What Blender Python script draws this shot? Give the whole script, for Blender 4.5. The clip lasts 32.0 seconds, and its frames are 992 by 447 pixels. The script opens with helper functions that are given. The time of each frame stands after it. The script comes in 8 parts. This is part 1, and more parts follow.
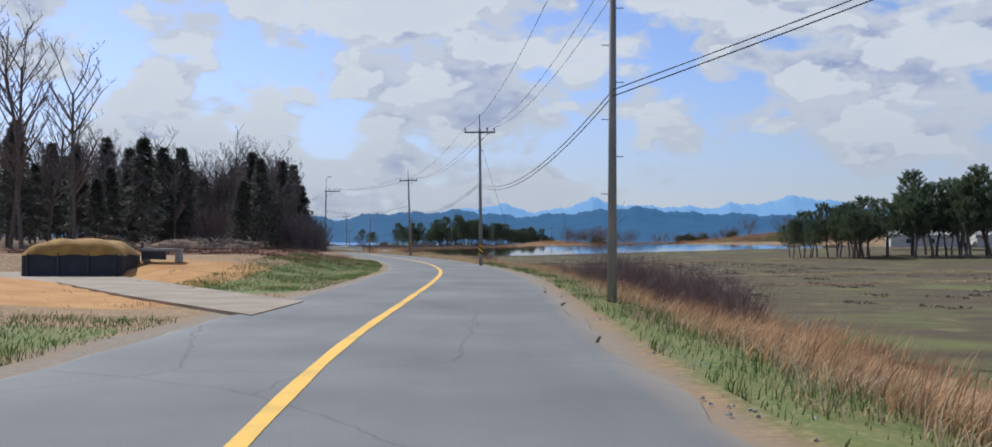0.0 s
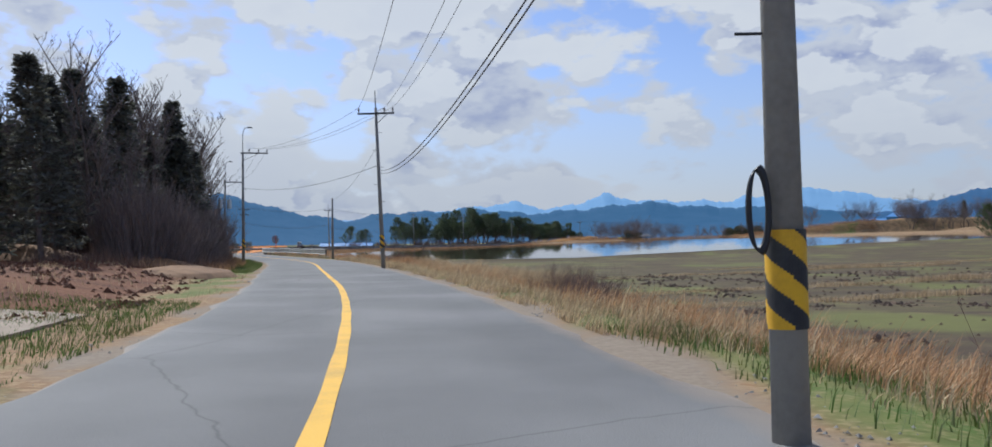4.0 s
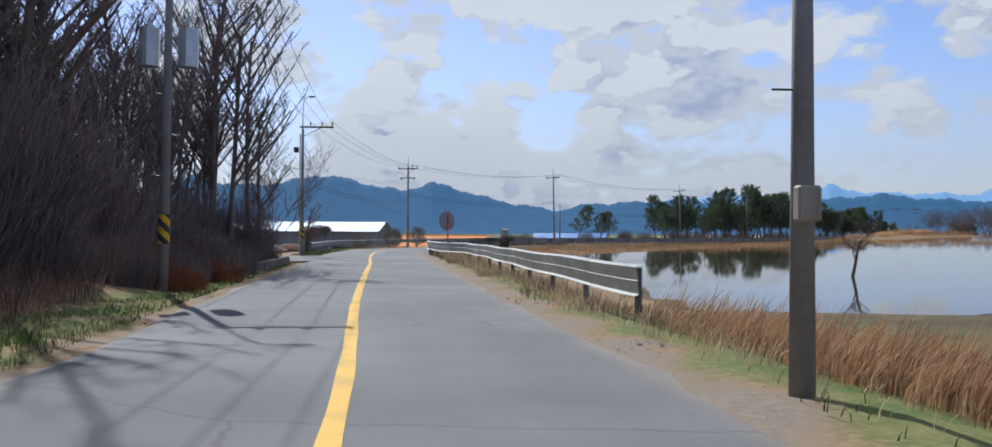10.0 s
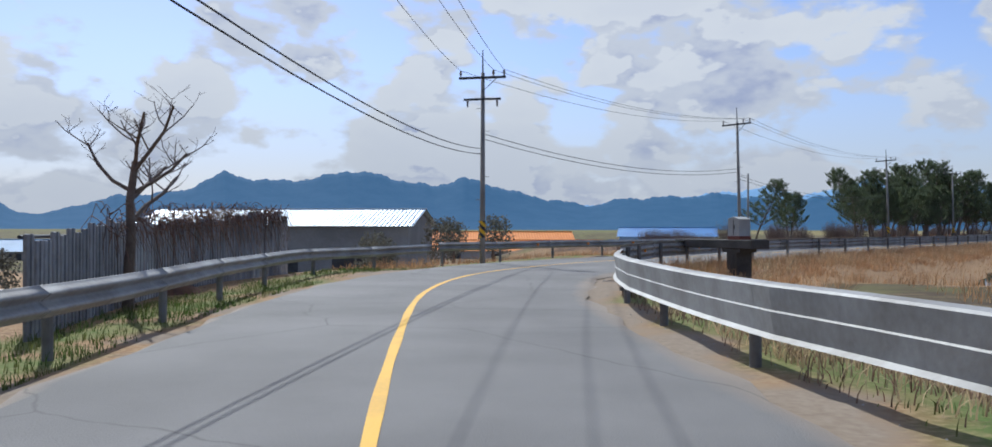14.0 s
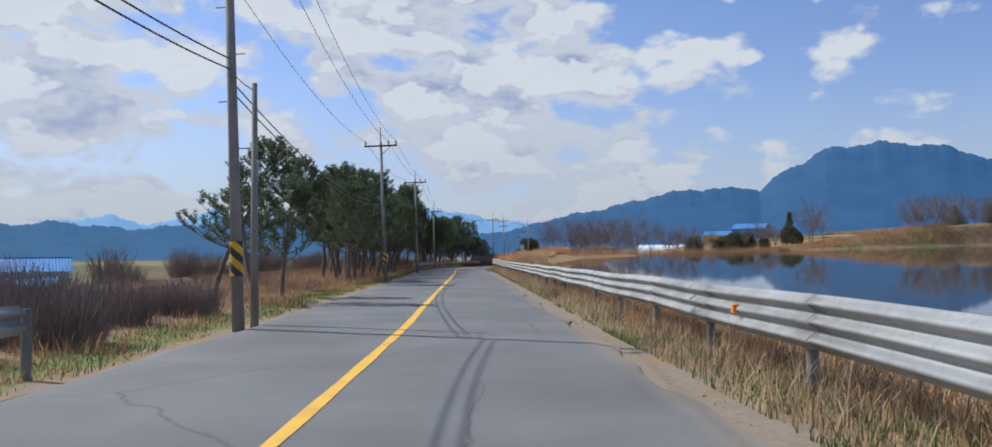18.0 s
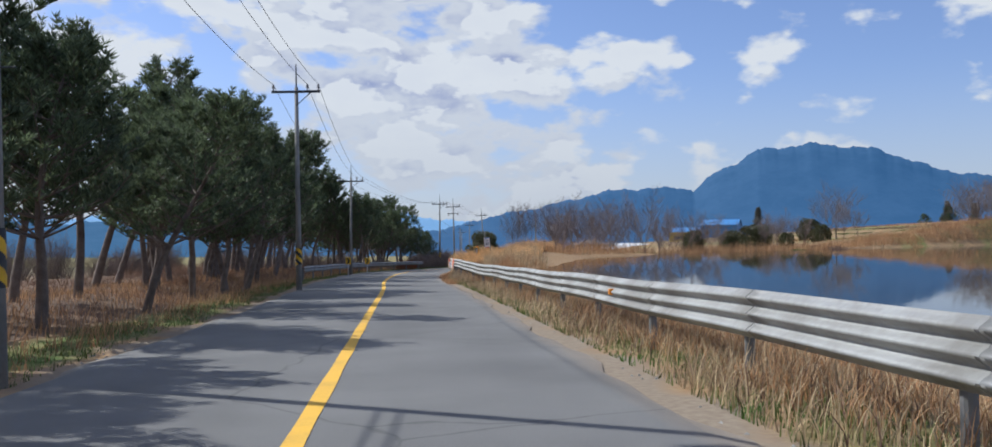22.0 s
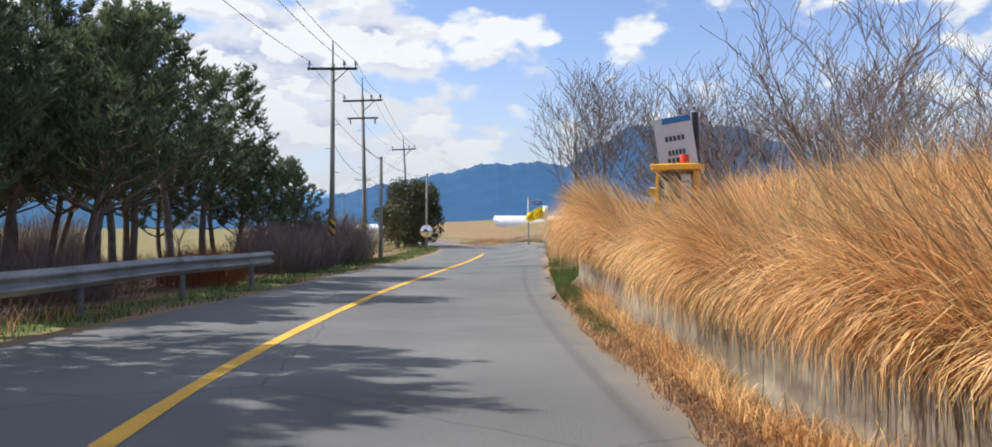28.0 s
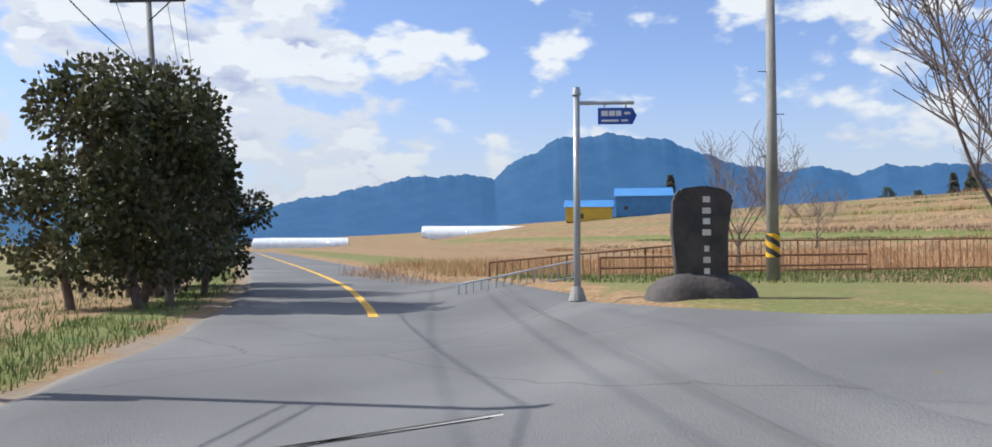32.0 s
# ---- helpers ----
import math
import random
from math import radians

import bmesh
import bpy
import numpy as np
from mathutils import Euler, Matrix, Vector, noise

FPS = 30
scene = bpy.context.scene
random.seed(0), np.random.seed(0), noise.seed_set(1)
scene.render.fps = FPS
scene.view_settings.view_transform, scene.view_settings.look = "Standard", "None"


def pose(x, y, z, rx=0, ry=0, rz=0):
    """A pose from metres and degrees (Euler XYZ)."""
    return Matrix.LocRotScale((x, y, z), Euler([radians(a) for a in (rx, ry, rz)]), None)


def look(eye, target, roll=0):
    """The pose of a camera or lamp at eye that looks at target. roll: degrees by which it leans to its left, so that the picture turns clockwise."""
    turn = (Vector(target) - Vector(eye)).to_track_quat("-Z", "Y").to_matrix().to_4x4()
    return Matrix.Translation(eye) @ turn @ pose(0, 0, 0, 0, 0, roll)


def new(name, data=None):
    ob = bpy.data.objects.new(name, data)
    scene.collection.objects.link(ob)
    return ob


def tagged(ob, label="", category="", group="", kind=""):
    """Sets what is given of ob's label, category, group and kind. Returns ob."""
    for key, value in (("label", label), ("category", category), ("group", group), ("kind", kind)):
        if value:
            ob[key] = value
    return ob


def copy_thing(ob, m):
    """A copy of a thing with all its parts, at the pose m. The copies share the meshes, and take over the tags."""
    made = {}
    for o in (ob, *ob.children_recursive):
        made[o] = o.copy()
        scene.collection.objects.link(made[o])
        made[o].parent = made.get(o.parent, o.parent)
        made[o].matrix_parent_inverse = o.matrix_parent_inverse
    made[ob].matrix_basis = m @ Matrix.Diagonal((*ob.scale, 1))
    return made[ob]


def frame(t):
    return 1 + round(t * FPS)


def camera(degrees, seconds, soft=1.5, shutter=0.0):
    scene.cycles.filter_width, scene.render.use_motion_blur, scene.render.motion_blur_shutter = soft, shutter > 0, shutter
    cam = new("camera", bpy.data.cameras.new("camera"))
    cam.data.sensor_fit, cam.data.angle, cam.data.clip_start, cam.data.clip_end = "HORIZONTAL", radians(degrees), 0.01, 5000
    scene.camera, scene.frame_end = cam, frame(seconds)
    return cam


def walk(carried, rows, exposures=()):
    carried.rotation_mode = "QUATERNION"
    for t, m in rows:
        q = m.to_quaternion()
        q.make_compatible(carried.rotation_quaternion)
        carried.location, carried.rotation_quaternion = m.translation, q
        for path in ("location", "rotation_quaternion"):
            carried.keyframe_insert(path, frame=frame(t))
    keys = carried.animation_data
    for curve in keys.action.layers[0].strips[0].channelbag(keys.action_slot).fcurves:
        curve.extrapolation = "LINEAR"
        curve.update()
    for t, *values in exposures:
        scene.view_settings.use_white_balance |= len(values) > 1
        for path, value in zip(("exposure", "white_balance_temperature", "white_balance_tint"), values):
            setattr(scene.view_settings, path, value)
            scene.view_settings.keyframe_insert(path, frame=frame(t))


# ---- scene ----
cam = camera(56.3, 32.0, soft=1.6)
# seconds, x, y, z, tilt, lean, heading
PATH = [
    (0, 0.00, -0.00, 1.305, 91.28, -0.30, 0.11),
    (0.5, -0.51, 6.53, 1.307, 91.45, 0.18, -2.43),
    (1, -0.80, 13.01, 1.307, 91.43, 0.27, -3.66),
    (1.5, -0.99, 19.42, 1.306, 91.20, 0.14, -4.09),
    (2, -1.16, 25.77, 1.318, 91.21, 0.49, -3.89),
    (2.5, -1.37, 32.05, 1.299, 91.36, 0.32, -3.27),
    (3, -1.68, 38.25, 1.305, 91.82, -0.15, -2.32),
    (3.5, -2.13, 44.42, 1.295, 91.36, 0.04, -0.92),
    (4, -2.72, 50.53, 1.234, 91.17, 0.75, 0.80),
    (4.5, -3.47, 56.60, 1.299, 90.97, 1.02, 2.20),
    (5, -4.36, 62.64, 1.300, 91.02, 0.46, 3.36),
    (5.5, -5.37, 68.67, 1.300, 91.07, 0.21, 4.36),
    (6, -6.48, 74.71, 1.300, 91.12, 0.10, 5.23),
    (6.5, -7.67, 80.76, 1.324, 91.17, 0.07, 5.95),
    (7, -8.97, 86.83, 1.356, 91.05, -0.14, 6.46),
    (7.5, -10.29, 92.87, 1.287, 91.15, -0.34, 7.21),
    (8, -11.74, 98.93, 1.292, 90.87, -0.32, 8.09),
    (8.5, -13.26, 105.03, 1.306, 90.86, 0.12, 9.04),
    (9, -14.94, 111.12, 1.250, 90.85, -0.05, 10.66),
    (9.5, -16.83, 117.27, 1.257, 91.02, 0.11, 12.26),
    (10, -18.89, 123.44, 1.294, 90.65, -0.29, 13.54),
    (10.5, -21.06, 129.51, 1.301, 90.98, -0.42, 14.38),
    (11, -23.31, 135.54, 1.297, 90.66, -1.32, 14.86),
    (11.5, -25.60, 141.51, 1.298, 90.80, -0.40, 15.46),
    (12, -27.90, 147.40, 1.308, 90.73, -0.18, 15.63),
    (12.5, -30.14, 153.16, 1.311, 90.11, -0.54, 15.58),
    (13, -32.34, 158.81, 1.264, 90.34, -0.72, 15.76),
    (13.5, -34.53, 164.36, 1.300, 90.36, -0.31, 15.94),
    (14, -36.66, 169.82, 1.300, 90.38, -0.11, 15.44),
    (14.5, -38.65, 175.20, 1.300, 90.40, 0.01, 13.82),
    (15, -40.38, 180.51, 1.300, 90.42, 0.14, 10.88),
    (15.5, -41.73, 185.76, 1.274, 90.44, 0.36, 6.60),
    (16, -42.50, 190.94, 1.280, 90.57, 0.96, 1.21),
    (16.5, -42.78, 195.96, 1.299, 90.85, 0.41, -5.48),
    (17, -42.42, 200.99, 1.257, 91.21, 0.27, -13.06),
    (17.5, -41.38, 206.04, 1.267, 91.42, 0.87, -19.39),
    (18, -39.87, 211.03, 1.301, 92.08, 0.52, -23.51),
    (18.5, -38.15, 215.95, 1.347, 91.78, 0.55, -25.81),
    (19, -36.31, 220.86, 1.305, 91.69, 0.20, -26.89),
    (19.5, -34.31, 225.86, 1.306, 91.94, 0.31, -27.62),
    (20, -32.29, 230.88, 1.285, 91.93, -0.10, -27.43),
    (20.5, -30.35, 235.83, 1.271, 92.16, 0.07, -26.91),
    (21, -28.41, 240.79, 1.307, 92.17, 0.03, -26.96),
    (21.5, -26.35, 245.91, 1.292, 91.89, 0.50, -27.45),
    (22, -24.28, 251.11, 1.309, 91.98, 0.28, -27.62),
    (22.5, -22.17, 256.35, 1.310, 91.82, -0.18, -27.73),
    (23, -20.07, 261.60, 1.309, 91.93, -0.21, -27.74),
    (23.5, -17.92, 266.91, 1.312, 91.90, -0.34, -27.71),
    (24, -15.78, 272.33, 1.315, 92.32, 0.10, -27.59),
    (24.5, -13.54, 277.88, 1.332, 91.62, 0.58, -27.59),
    (25, -11.24, 283.57, 1.300, 91.45, 0.38, -27.62),
    (25.5, -8.88, 289.38, 1.300, 91.29, 0.45, -27.91),
    (26, -6.43, 295.25, 1.300, 91.12, 0.84, -28.64),
    (26.5, -3.86, 301.13, 1.354, 90.96, 1.80, -29.85),
    (27, -1.14, 306.99, 1.308, 90.89, 1.32, -31.51),
    (27.5, 1.73, 312.79, 1.311, 90.58, 0.76, -33.21),
    (28, 4.87, 318.48, 1.318, 90.40, -0.28, -35.77),
    (28.5, 8.26, 324.00, 1.320, 91.05, -0.89, -38.65),
    (29, 11.79, 329.22, 1.342, 90.88, -0.89, -41.14),
    (29.5, 15.32, 334.07, 1.321, 90.92, -0.62, -42.42),
    (30, 18.73, 338.61, 1.297, 90.89, -0.64, -43.20),
    (30.5, 22.26, 343.22, 1.246, 91.04, -0.66, -43.44),
    (31, 25.87, 347.97, 1.229, 91.32, -0.46, -42.97),
    (31.5, 29.56, 352.95, 1.189, 91.58, -0.52, -41.85),
    (32, 33.15, 357.93, 1.225, 91.24, 0.23, -40.23),
]
walk(cam, [(t, pose(*p)) for t, *p in PATH], [(0, -0.20, 5780, 8), (13, -0.17, 5780, 8), (18, -0.14, 5850, 8), (24, 0.02, 5900, 8), (26.5, 0.16, 6020, 8), (28.5, 0.34, 6350, 8), (30.5, 0.34, 6480, 8), (32, 0.24, 6050, 8)])

# ---- sky and sun ----
SUN_AZ, SUN_EL = radians(38), radians(42)      # to the left of +y, above the ground
SUN_DIR = Vector((-math.sin(SUN_AZ) * math.cos(SUN_EL), math.cos(SUN_AZ) * math.cos(SUN_EL), math.sin(SUN_EL)))
world = bpy.data.worlds.new("world")
scene.world = world
world.use_nodes = True
wn, wl = world.node_tree.nodes, world.node_tree.links
wn.clear()


def wnode(kind, **kw):
    n = wn.new(kind)
    for k, v in kw.items():
        n.inputs[k].default_value = v
    return n


def wmath(op, a, b=None, clamp=False):
    n = wn.new("ShaderNodeMath")
    n.operation, n.use_clamp = op, clamp
    for i, v in enumerate((a, b)):
        if v is None:
            continue
        if isinstance(v, (int, float)):
            n.inputs[i].default_value = v
        else:
            wl.new(v, n.inputs[i])
    return n.outputs[0]


sky = wn.new("ShaderNodeTexSky")
sky.sky_type, sky.sun_disc = "NISHITA", False
sky.sun_elevation, sky.sun_rotation = SUN_EL, -SUN_AZ
sky.air_density, sky.dust_density, sky.ozone_density = 1.0, 0.5, 1.6
tc = wn.new("ShaderNodeTexCoord")
sep = wn.new("ShaderNodeSeparateXYZ")
wl.new(tc.outputs["Generated"], sep.inputs[0])
# heaped clouds stand on the dome: wider than high
comb = wn.new("ShaderNodeCombineXYZ")
wl.new(sep.outputs[0], comb.inputs[0])
wl.new(sep.outputs[1], comb.inputs[1])
wl.new(wmath("MULTIPLY", sep.outputs[2], 1.9), comb.inputs[2])


def wnoise(scale, detail, rough, dist=0.0, off=(0, 0, 0)):
    m = wn.new("ShaderNodeMapping")
    m.inputs["Location"].default_value = off
    wl.new(comb.outputs[0], m.inputs[0])
    n = wnode("ShaderNodeTexNoise", Scale=scale, Detail=detail, Roughness=rough, Distortion=dist)
    wl.new(m.outputs[0], n.inputs["Vector"])
    return n.outputs[0]


def wramp(v, lo, hi):
    n = wn.new("ShaderNodeMapRange")
    n.interpolation_type = "SMOOTHSTEP"
    n.inputs["From Min"].default_value, n.inputs["From Max"].default_value = lo, hi
    wl.new(v, n.inputs["Value"])
    return n.outputs[0]


def wmix(f, a, b):
    n = wn.new("ShaderNodeMix")
    n.data_type = "RGBA"
    for i, v in ((0, f), (6, a), (7, b)):
        if isinstance(v, (int, float, tuple)):
            n.inputs[i].default_value = v
        else:
            wl.new(v, n.inputs[i])
    return n.outputs[2]


# a coarse field, billows, and the same field a little higher up and nearer the sun, which tells lit tops from shaded undersides
UP = (-0.016, 0.020, 0.075)


def billow(off):
    """Round heads of cloud: cells whose edges are bent by noise."""
    m = wn.new("ShaderNodeMapping")
    m.inputs["Location"].default_value = off
    wl.new(comb.outputs[0], m.inputs[0])
    bend = wnode("ShaderNodeTexNoise", Scale=9.0, Detail=4.0, Roughness=0.6)
    wl.new(m.outputs[0], bend.inputs["Vector"])
    mx_ = wn.new("ShaderNodeMix")
    mx_.data_type, mx_.blend_type = "RGBA", "LINEAR_LIGHT"
    mx_.inputs[0].default_value = 0.045
    wl.new(m.outputs[0], mx_.inputs[6])
    wl.new(bend.outputs["Color"], mx_.inputs[7])
    v = wn.new("ShaderNodeTexVoronoi")
    v.feature = "SMOOTH_F1"
    v.inputs["Scale"].default_value, v.inputs["Smoothness"].default_value = 11.0, 0.35
    v.inputs["Detail"].default_value, v.inputs["Roughness"].default_value = 2.0, 0.5
    wl.new(mx_.outputs[2], v.inputs["Vector"])
    return v.outputs["Distance"]


def heap(off):
    big = wnoise(4.3, 8.0, 0.56, 0.1, off)
    return wmath("SUBTRACT", big, wmath("MULTIPLY", wmath("SUBTRACT", billow(off), 0.42), 0.26))


AT = (3.1, 8.3, 0.9)
here = heap(AT)
above = heap(tuple(a + b for a, b in zip(AT, UP)))
wide = wnoise(1.5, 2.0, 0.5, 0.0, (7.3, 2.2, 0.0))
# closed cloud towards the sun's side, broken away from it
lean = wmath("MULTIPLY", wmath("SUBTRACT", sep.outputs[1], wmath("MULTIPLY", sep.outputs[0], 1.1)), 0.045)
drift = wmath("ADD", wmath("MULTIPLY", wmath("SUBTRACT", wide, 0.5), 0.34), lean)
field = wmath("ADD", here, drift)
cover = wramp(field, 0.365, 0.455)
top = wramp(wmath("SUBTRACT", here, above), -0.005, 0.045)
thick = wramp(field, 0.45, 0.62)
body = wmix(thick, (0.98, 0.99, 1.03, 1), (0.47, 0.53, 0.80, 1))
body = wmix(wmath("MULTIPLY", top, 0.90), body, (1.17, 1.16, 1.14, 1))
blue = wn.new("ShaderNodeMix")
blue.data_type, blue.blend_type = "RGBA", "MULTIPLY"
blue.inputs[0].default_value = 1.0
wl.new(sky.outputs[0], blue.inputs[6])
blue.inputs[7].default_value = (1.22, 1.16, 1.36, 1)
tint = wnode("ShaderNodeBackground", Strength=0.098)
wl.new(blue.outputs[2], tint.inputs[0])
clouds = wnode("ShaderNodeBackground", Strength=0.68)
wl.new(body, clouds.inputs[0])
hazy = wnode("ShaderNodeBackground", Strength=0.62)
hazy.inputs[0].default_value = (0.76, 0.80, 0.89, 1)
mixs = wn.new("ShaderNodeMixShader")
wl.new(wmath("MULTIPLY", cover, 0.95), mixs.inputs[0])
wl.new(tint.outputs[0], mixs.inputs[1])
wl.new(clouds.outputs[0], mixs.inputs[2])
low = wn.new("ShaderNodeMixShader")
wl.new(wmath("MULTIPLY", wmath("SUBTRACT", 1.0, wramp(sep.outputs[2], 0.02, 0.20)), 0.6), low.inputs[0])
wl.new(mixs.outputs[0], low.inputs[1])
wl.new(hazy.outputs[0], low.inputs[2])
wout = wn.new("ShaderNodeOutputWorld")
wl.new(low.outputs[0], wout.inputs[0])

sun = new("sun", bpy.data.lights.new("sun", "SUN"))
sun.data.energy, sun.data.angle, sun.data.color = 4.9, radians(0.6), (1.0, 0.95, 0.86)
sun.matrix_world = look(SUN_DIR * 100, (0, 0, 0))

# ---- materials ----
MATS = {}


def mat(name, c1, c2=None, scale=2.0, rough=0.8, bump=0.2, bscale=None, metal=0.0, mid=0.5, fine=0.35, rand=0.0, spec=0.4, trans=0.0):
    """A surface of two colours mixed by coarse and fine noise, with relief; rand: how far each piece differs in brightness."""
    if name in MATS:
        return MATS[name]
    m = bpy.data.materials.new(name)
    m.use_nodes = True
    nt = m.node_tree
    n, l = nt.nodes, nt.links
    b = n["Principled BSDF"]
    c2 = c2 or tuple(min(1, v * 0.7) for v in c1)
    geo = n.new("ShaderNodeNewGeometry")
    a = n.new("ShaderNodeTexNoise")
    a.inputs["Scale"].default_value, a.inputs["Detail"].default_value = scale, 6
    f = n.new("ShaderNodeTexNoise")
    f.inputs["Scale"].default_value, f.inputs["Detail"].default_value = (bscale or scale * 9), 5
    for t in (a, f):
        l.new(geo.outputs["Position"], t.inputs["Vector"])
    mx = n.new("ShaderNodeMath")
    mx.operation = "MULTIPLY_ADD"
    l.new(f.outputs[0], mx.inputs[0])
    mx.inputs[1].default_value = fine
    l.new(a.outputs[0], mx.inputs[2])
    rmp = n.new("ShaderNodeMapRange")
    rmp.inputs["From Min"].default_value, rmp.inputs["From Max"].default_value = mid - 0.16 + fine / 2, mid + 0.16 + fine / 2
    l.new(mx.outputs[0], rmp.inputs["Value"])
    mix = n.new("ShaderNodeMix")
    mix.data_type = "RGBA"
    mix.inputs[6].default_value, mix.inputs[7].default_value = (*c1, 1), (*c2, 1)
    l.new(rmp.outputs[0], mix.inputs[0])
    col = mix.outputs[2]
    if rand:
        oi = n.new("ShaderNodeObjectInfo")
        hsv = n.new("ShaderNodeHueSaturation")
        mr = n.new("ShaderNodeMapRange")
        mr.inputs["To Min"].default_value, mr.inputs["To Max"].default_value = 1 - rand, 1 + rand
        l.new(oi.outputs["Random"], mr.inputs["Value"])
        l.new(mr.outputs[0], hsv.inputs["Value"])
        l.new(col, hsv.inputs["Color"])
        col = hsv.outputs[0]
    l.new(col, b.inputs["Base Color"])
    b.inputs["Roughness"].default_value, b.inputs["Metallic"].default_value = rough, metal
    b.inputs["Specular IOR Level"].default_value = spec
    if bump:
        bp = n.new("ShaderNodeBump")
        bp.inputs["Strength"].default_value, bp.inputs["Distance"].default_value = bump, 0.03
        l.new(f.outputs[0], bp.inputs["Height"])
        l.new(bp.outputs[0], b.inputs["Normal"])
    if trans:
        tr = n.new("ShaderNodeBsdfTranslucent")
        l.new(col, tr.inputs[0])
        ms = n.new("ShaderNodeMixShader")
        ms.inputs[0].default_value = trans
        l.new(b.outputs[0], ms.inputs[1])
        l.new(tr.outputs[0], ms.inputs[2])
        l.new(ms.outputs[0], n["Material Output"].inputs[0])
    MATS[name] = m
    return m


def island(m, amount):
    """Lets each loose piece inside a mesh differ in brightness."""
    n, l = m.node_tree.nodes, m.node_tree.links
    b = n["Principled BSDF"]
    src = b.inputs["Base Color"].links[0].from_socket
    g = n.new("ShaderNodeNewGeometry")
    mr = n.new("ShaderNodeMapRange")
    mr.inputs["To Min"].default_value, mr.inputs["To Max"].default_value = 1 - amount, 1 + amount
    hsv = n.new("ShaderNodeHueSaturation")
    l.new(g.outputs["Random Per Island"], mr.inputs["Value"])
    l.new(mr.outputs[0], hsv.inputs["Value"])
    l.new(src, hsv.inputs["Color"])
    l.new(hsv.outputs[0], b.inputs["Base Color"])
    for o in [x for x in n if x.bl_idname == "ShaderNodeBsdfTranslucent"]:
        l.new(hsv.outputs[0], o.inputs[0])
    return m


M_CONC = mat("concrete", (0.36, 0.35, 0.33), (0.24, 0.23, 0.21), 1.4, 0.85, 0.25, 22)
M_POLE = mat("pole_concrete", (0.30, 0.29, 0.27), (0.20, 0.19, 0.18), 0.9, 0.85, 0.2, 18)
M_STEEL = mat("galvanised_steel", (0.62, 0.64, 0.66), (0.45, 0.47, 0.49), 1.6, 0.42, 0.05, 14, metal=0.75)
M_RAIL = mat("rail_steel", (0.34, 0.345, 0.345), (0.22, 0.215, 0.205), 1.1, 0.62, 0.10, 12, metal=0.22)
M_DARK = mat("dark_steel", (0.06, 0.065, 0.07), (0.03, 0.03, 0.035), 3, 0.5, 0.1)
M_WIRE = mat("wire", (0.03, 0.03, 0.035), None, 3, 0.5, 0)
M_YEL = mat("yellow_band", (0.80, 0.46, 0.02), (0.62, 0.34, 0.02), 3, 0.6, 0.05)
M_BLK = mat("black_band", (0.025, 0.025, 0.03), (0.05, 0.05, 0.05), 3, 0.6, 0.05)
M_CERAM = mat("porcelain", (0.35, 0.33, 0.32), (0.2, 0.18, 0.17), 6, 0.3, 0)
M_LINE = mat("line_yellow", (0.80, 0.46, 0.05), (0.55, 0.32, 0.06), 1.2, 0.75, 0.2, 30, mid=0.62)
M_LINEW = mat("line_white", (0.62, 0.60, 0.56), (0.42, 0.40, 0.37), 2.0, 0.8, 0.2, 30, mid=0.52)
M_BARK = mat("bark", (0.20, 0.155, 0.128), (0.125, 0.097, 0.08), 5, 0.95, 0.6, 25)
M_TWIG = mat("twig", (0.23, 0.185, 0.17), (0.15, 0.12, 0.115), 3, 0.9, 0.2)
M_PINE = island(mat("pine_needles", (0.140, 0.178, 0.090), (0.088, 0.115, 0.068), 0.6, 0.65, 0, trans=0.38), 0.5)
M_CEDAR = island(mat("cedar_needles", (0.150, 0.150, 0.115), (0.110, 0.108, 0.092), 0.5, 0.8, 0, trans=0.3), 0.4)
M_LEAF = island(mat("evergreen_leaf", (0.075, 0.085, 0.036), (0.115, 0.09, 0.045), 1.0, 0.45, 0, trans=0.2, mid=0.6), 0.5)
M_REED = island(mat("reed", (0.80, 0.55, 0.27), (0.62, 0.36, 0.16), 0.7, 0.75, 0, trans=0.42), 0.6)
M_STRAW = island(mat("dry_grass", (0.50, 0.305, 0.155), (0.34, 0.185, 0.095), 0.5, 0.8, 0, trans=0.3), 0.55)
M_STRAWP = island(mat("pale_grass", (0.54, 0.42, 0.26), (0.40, 0.29, 0.17), 0.5, 0.8, 0, trans=0.3), 0.5)
M_GREEN = island(mat("green_grass", (0.075, 0.145, 0.028), (0.15, 0.145, 0.05), 0.8, 0.7, 0, trans=0.3), 0.5)
M_BRUSH = island(mat("brushwood", (0.28, 0.175, 0.12), (0.17, 0.105, 0.08), 0.6, 0.9, 0, trans=0.2), 0.5)

# ---- the road's line ----
CTRL = [(0.9, -60), (0.0, -36), (-0.7, -15), (-1.3, 0), (-1.95, 11), (-2.1, 22), (-2.25, 33), (-2.7, 44), (-3.8, 55), (-5.4, 65.7), (-7.45, 76.5),
        (-9.9, 87.2), (-12.4, 97.9), (-14.9, 108.6), (-17.85, 119.1), (-21.5, 129.5), (-25.5, 139.7), (-29.4, 150), (-33.2, 160.2),
        (-37.0, 170.0), (-40.5, 179.5), (-43.3, 188.4), (-44.45, 196.0), (-43.8, 203.5), (-41.6, 210.9), (-38.4, 218.4), (-34.5, 227.7), (-31.9, 234.2),
        (-27.8, 244.4), (-23.7, 254.6), (-19.6, 264.8), (-15.5, 275), (-11.4, 285.2), (-7.5, 295.4), (-3.15, 305.7), (1.5, 315.8),
        (6.9, 325.5), (13.4, 334.5), (20.4, 343.1), (27.4, 351.6), (36.5, 363.5), (43.5, 374.4), (53, 393.5), (77, 446.5), (125, 553)]


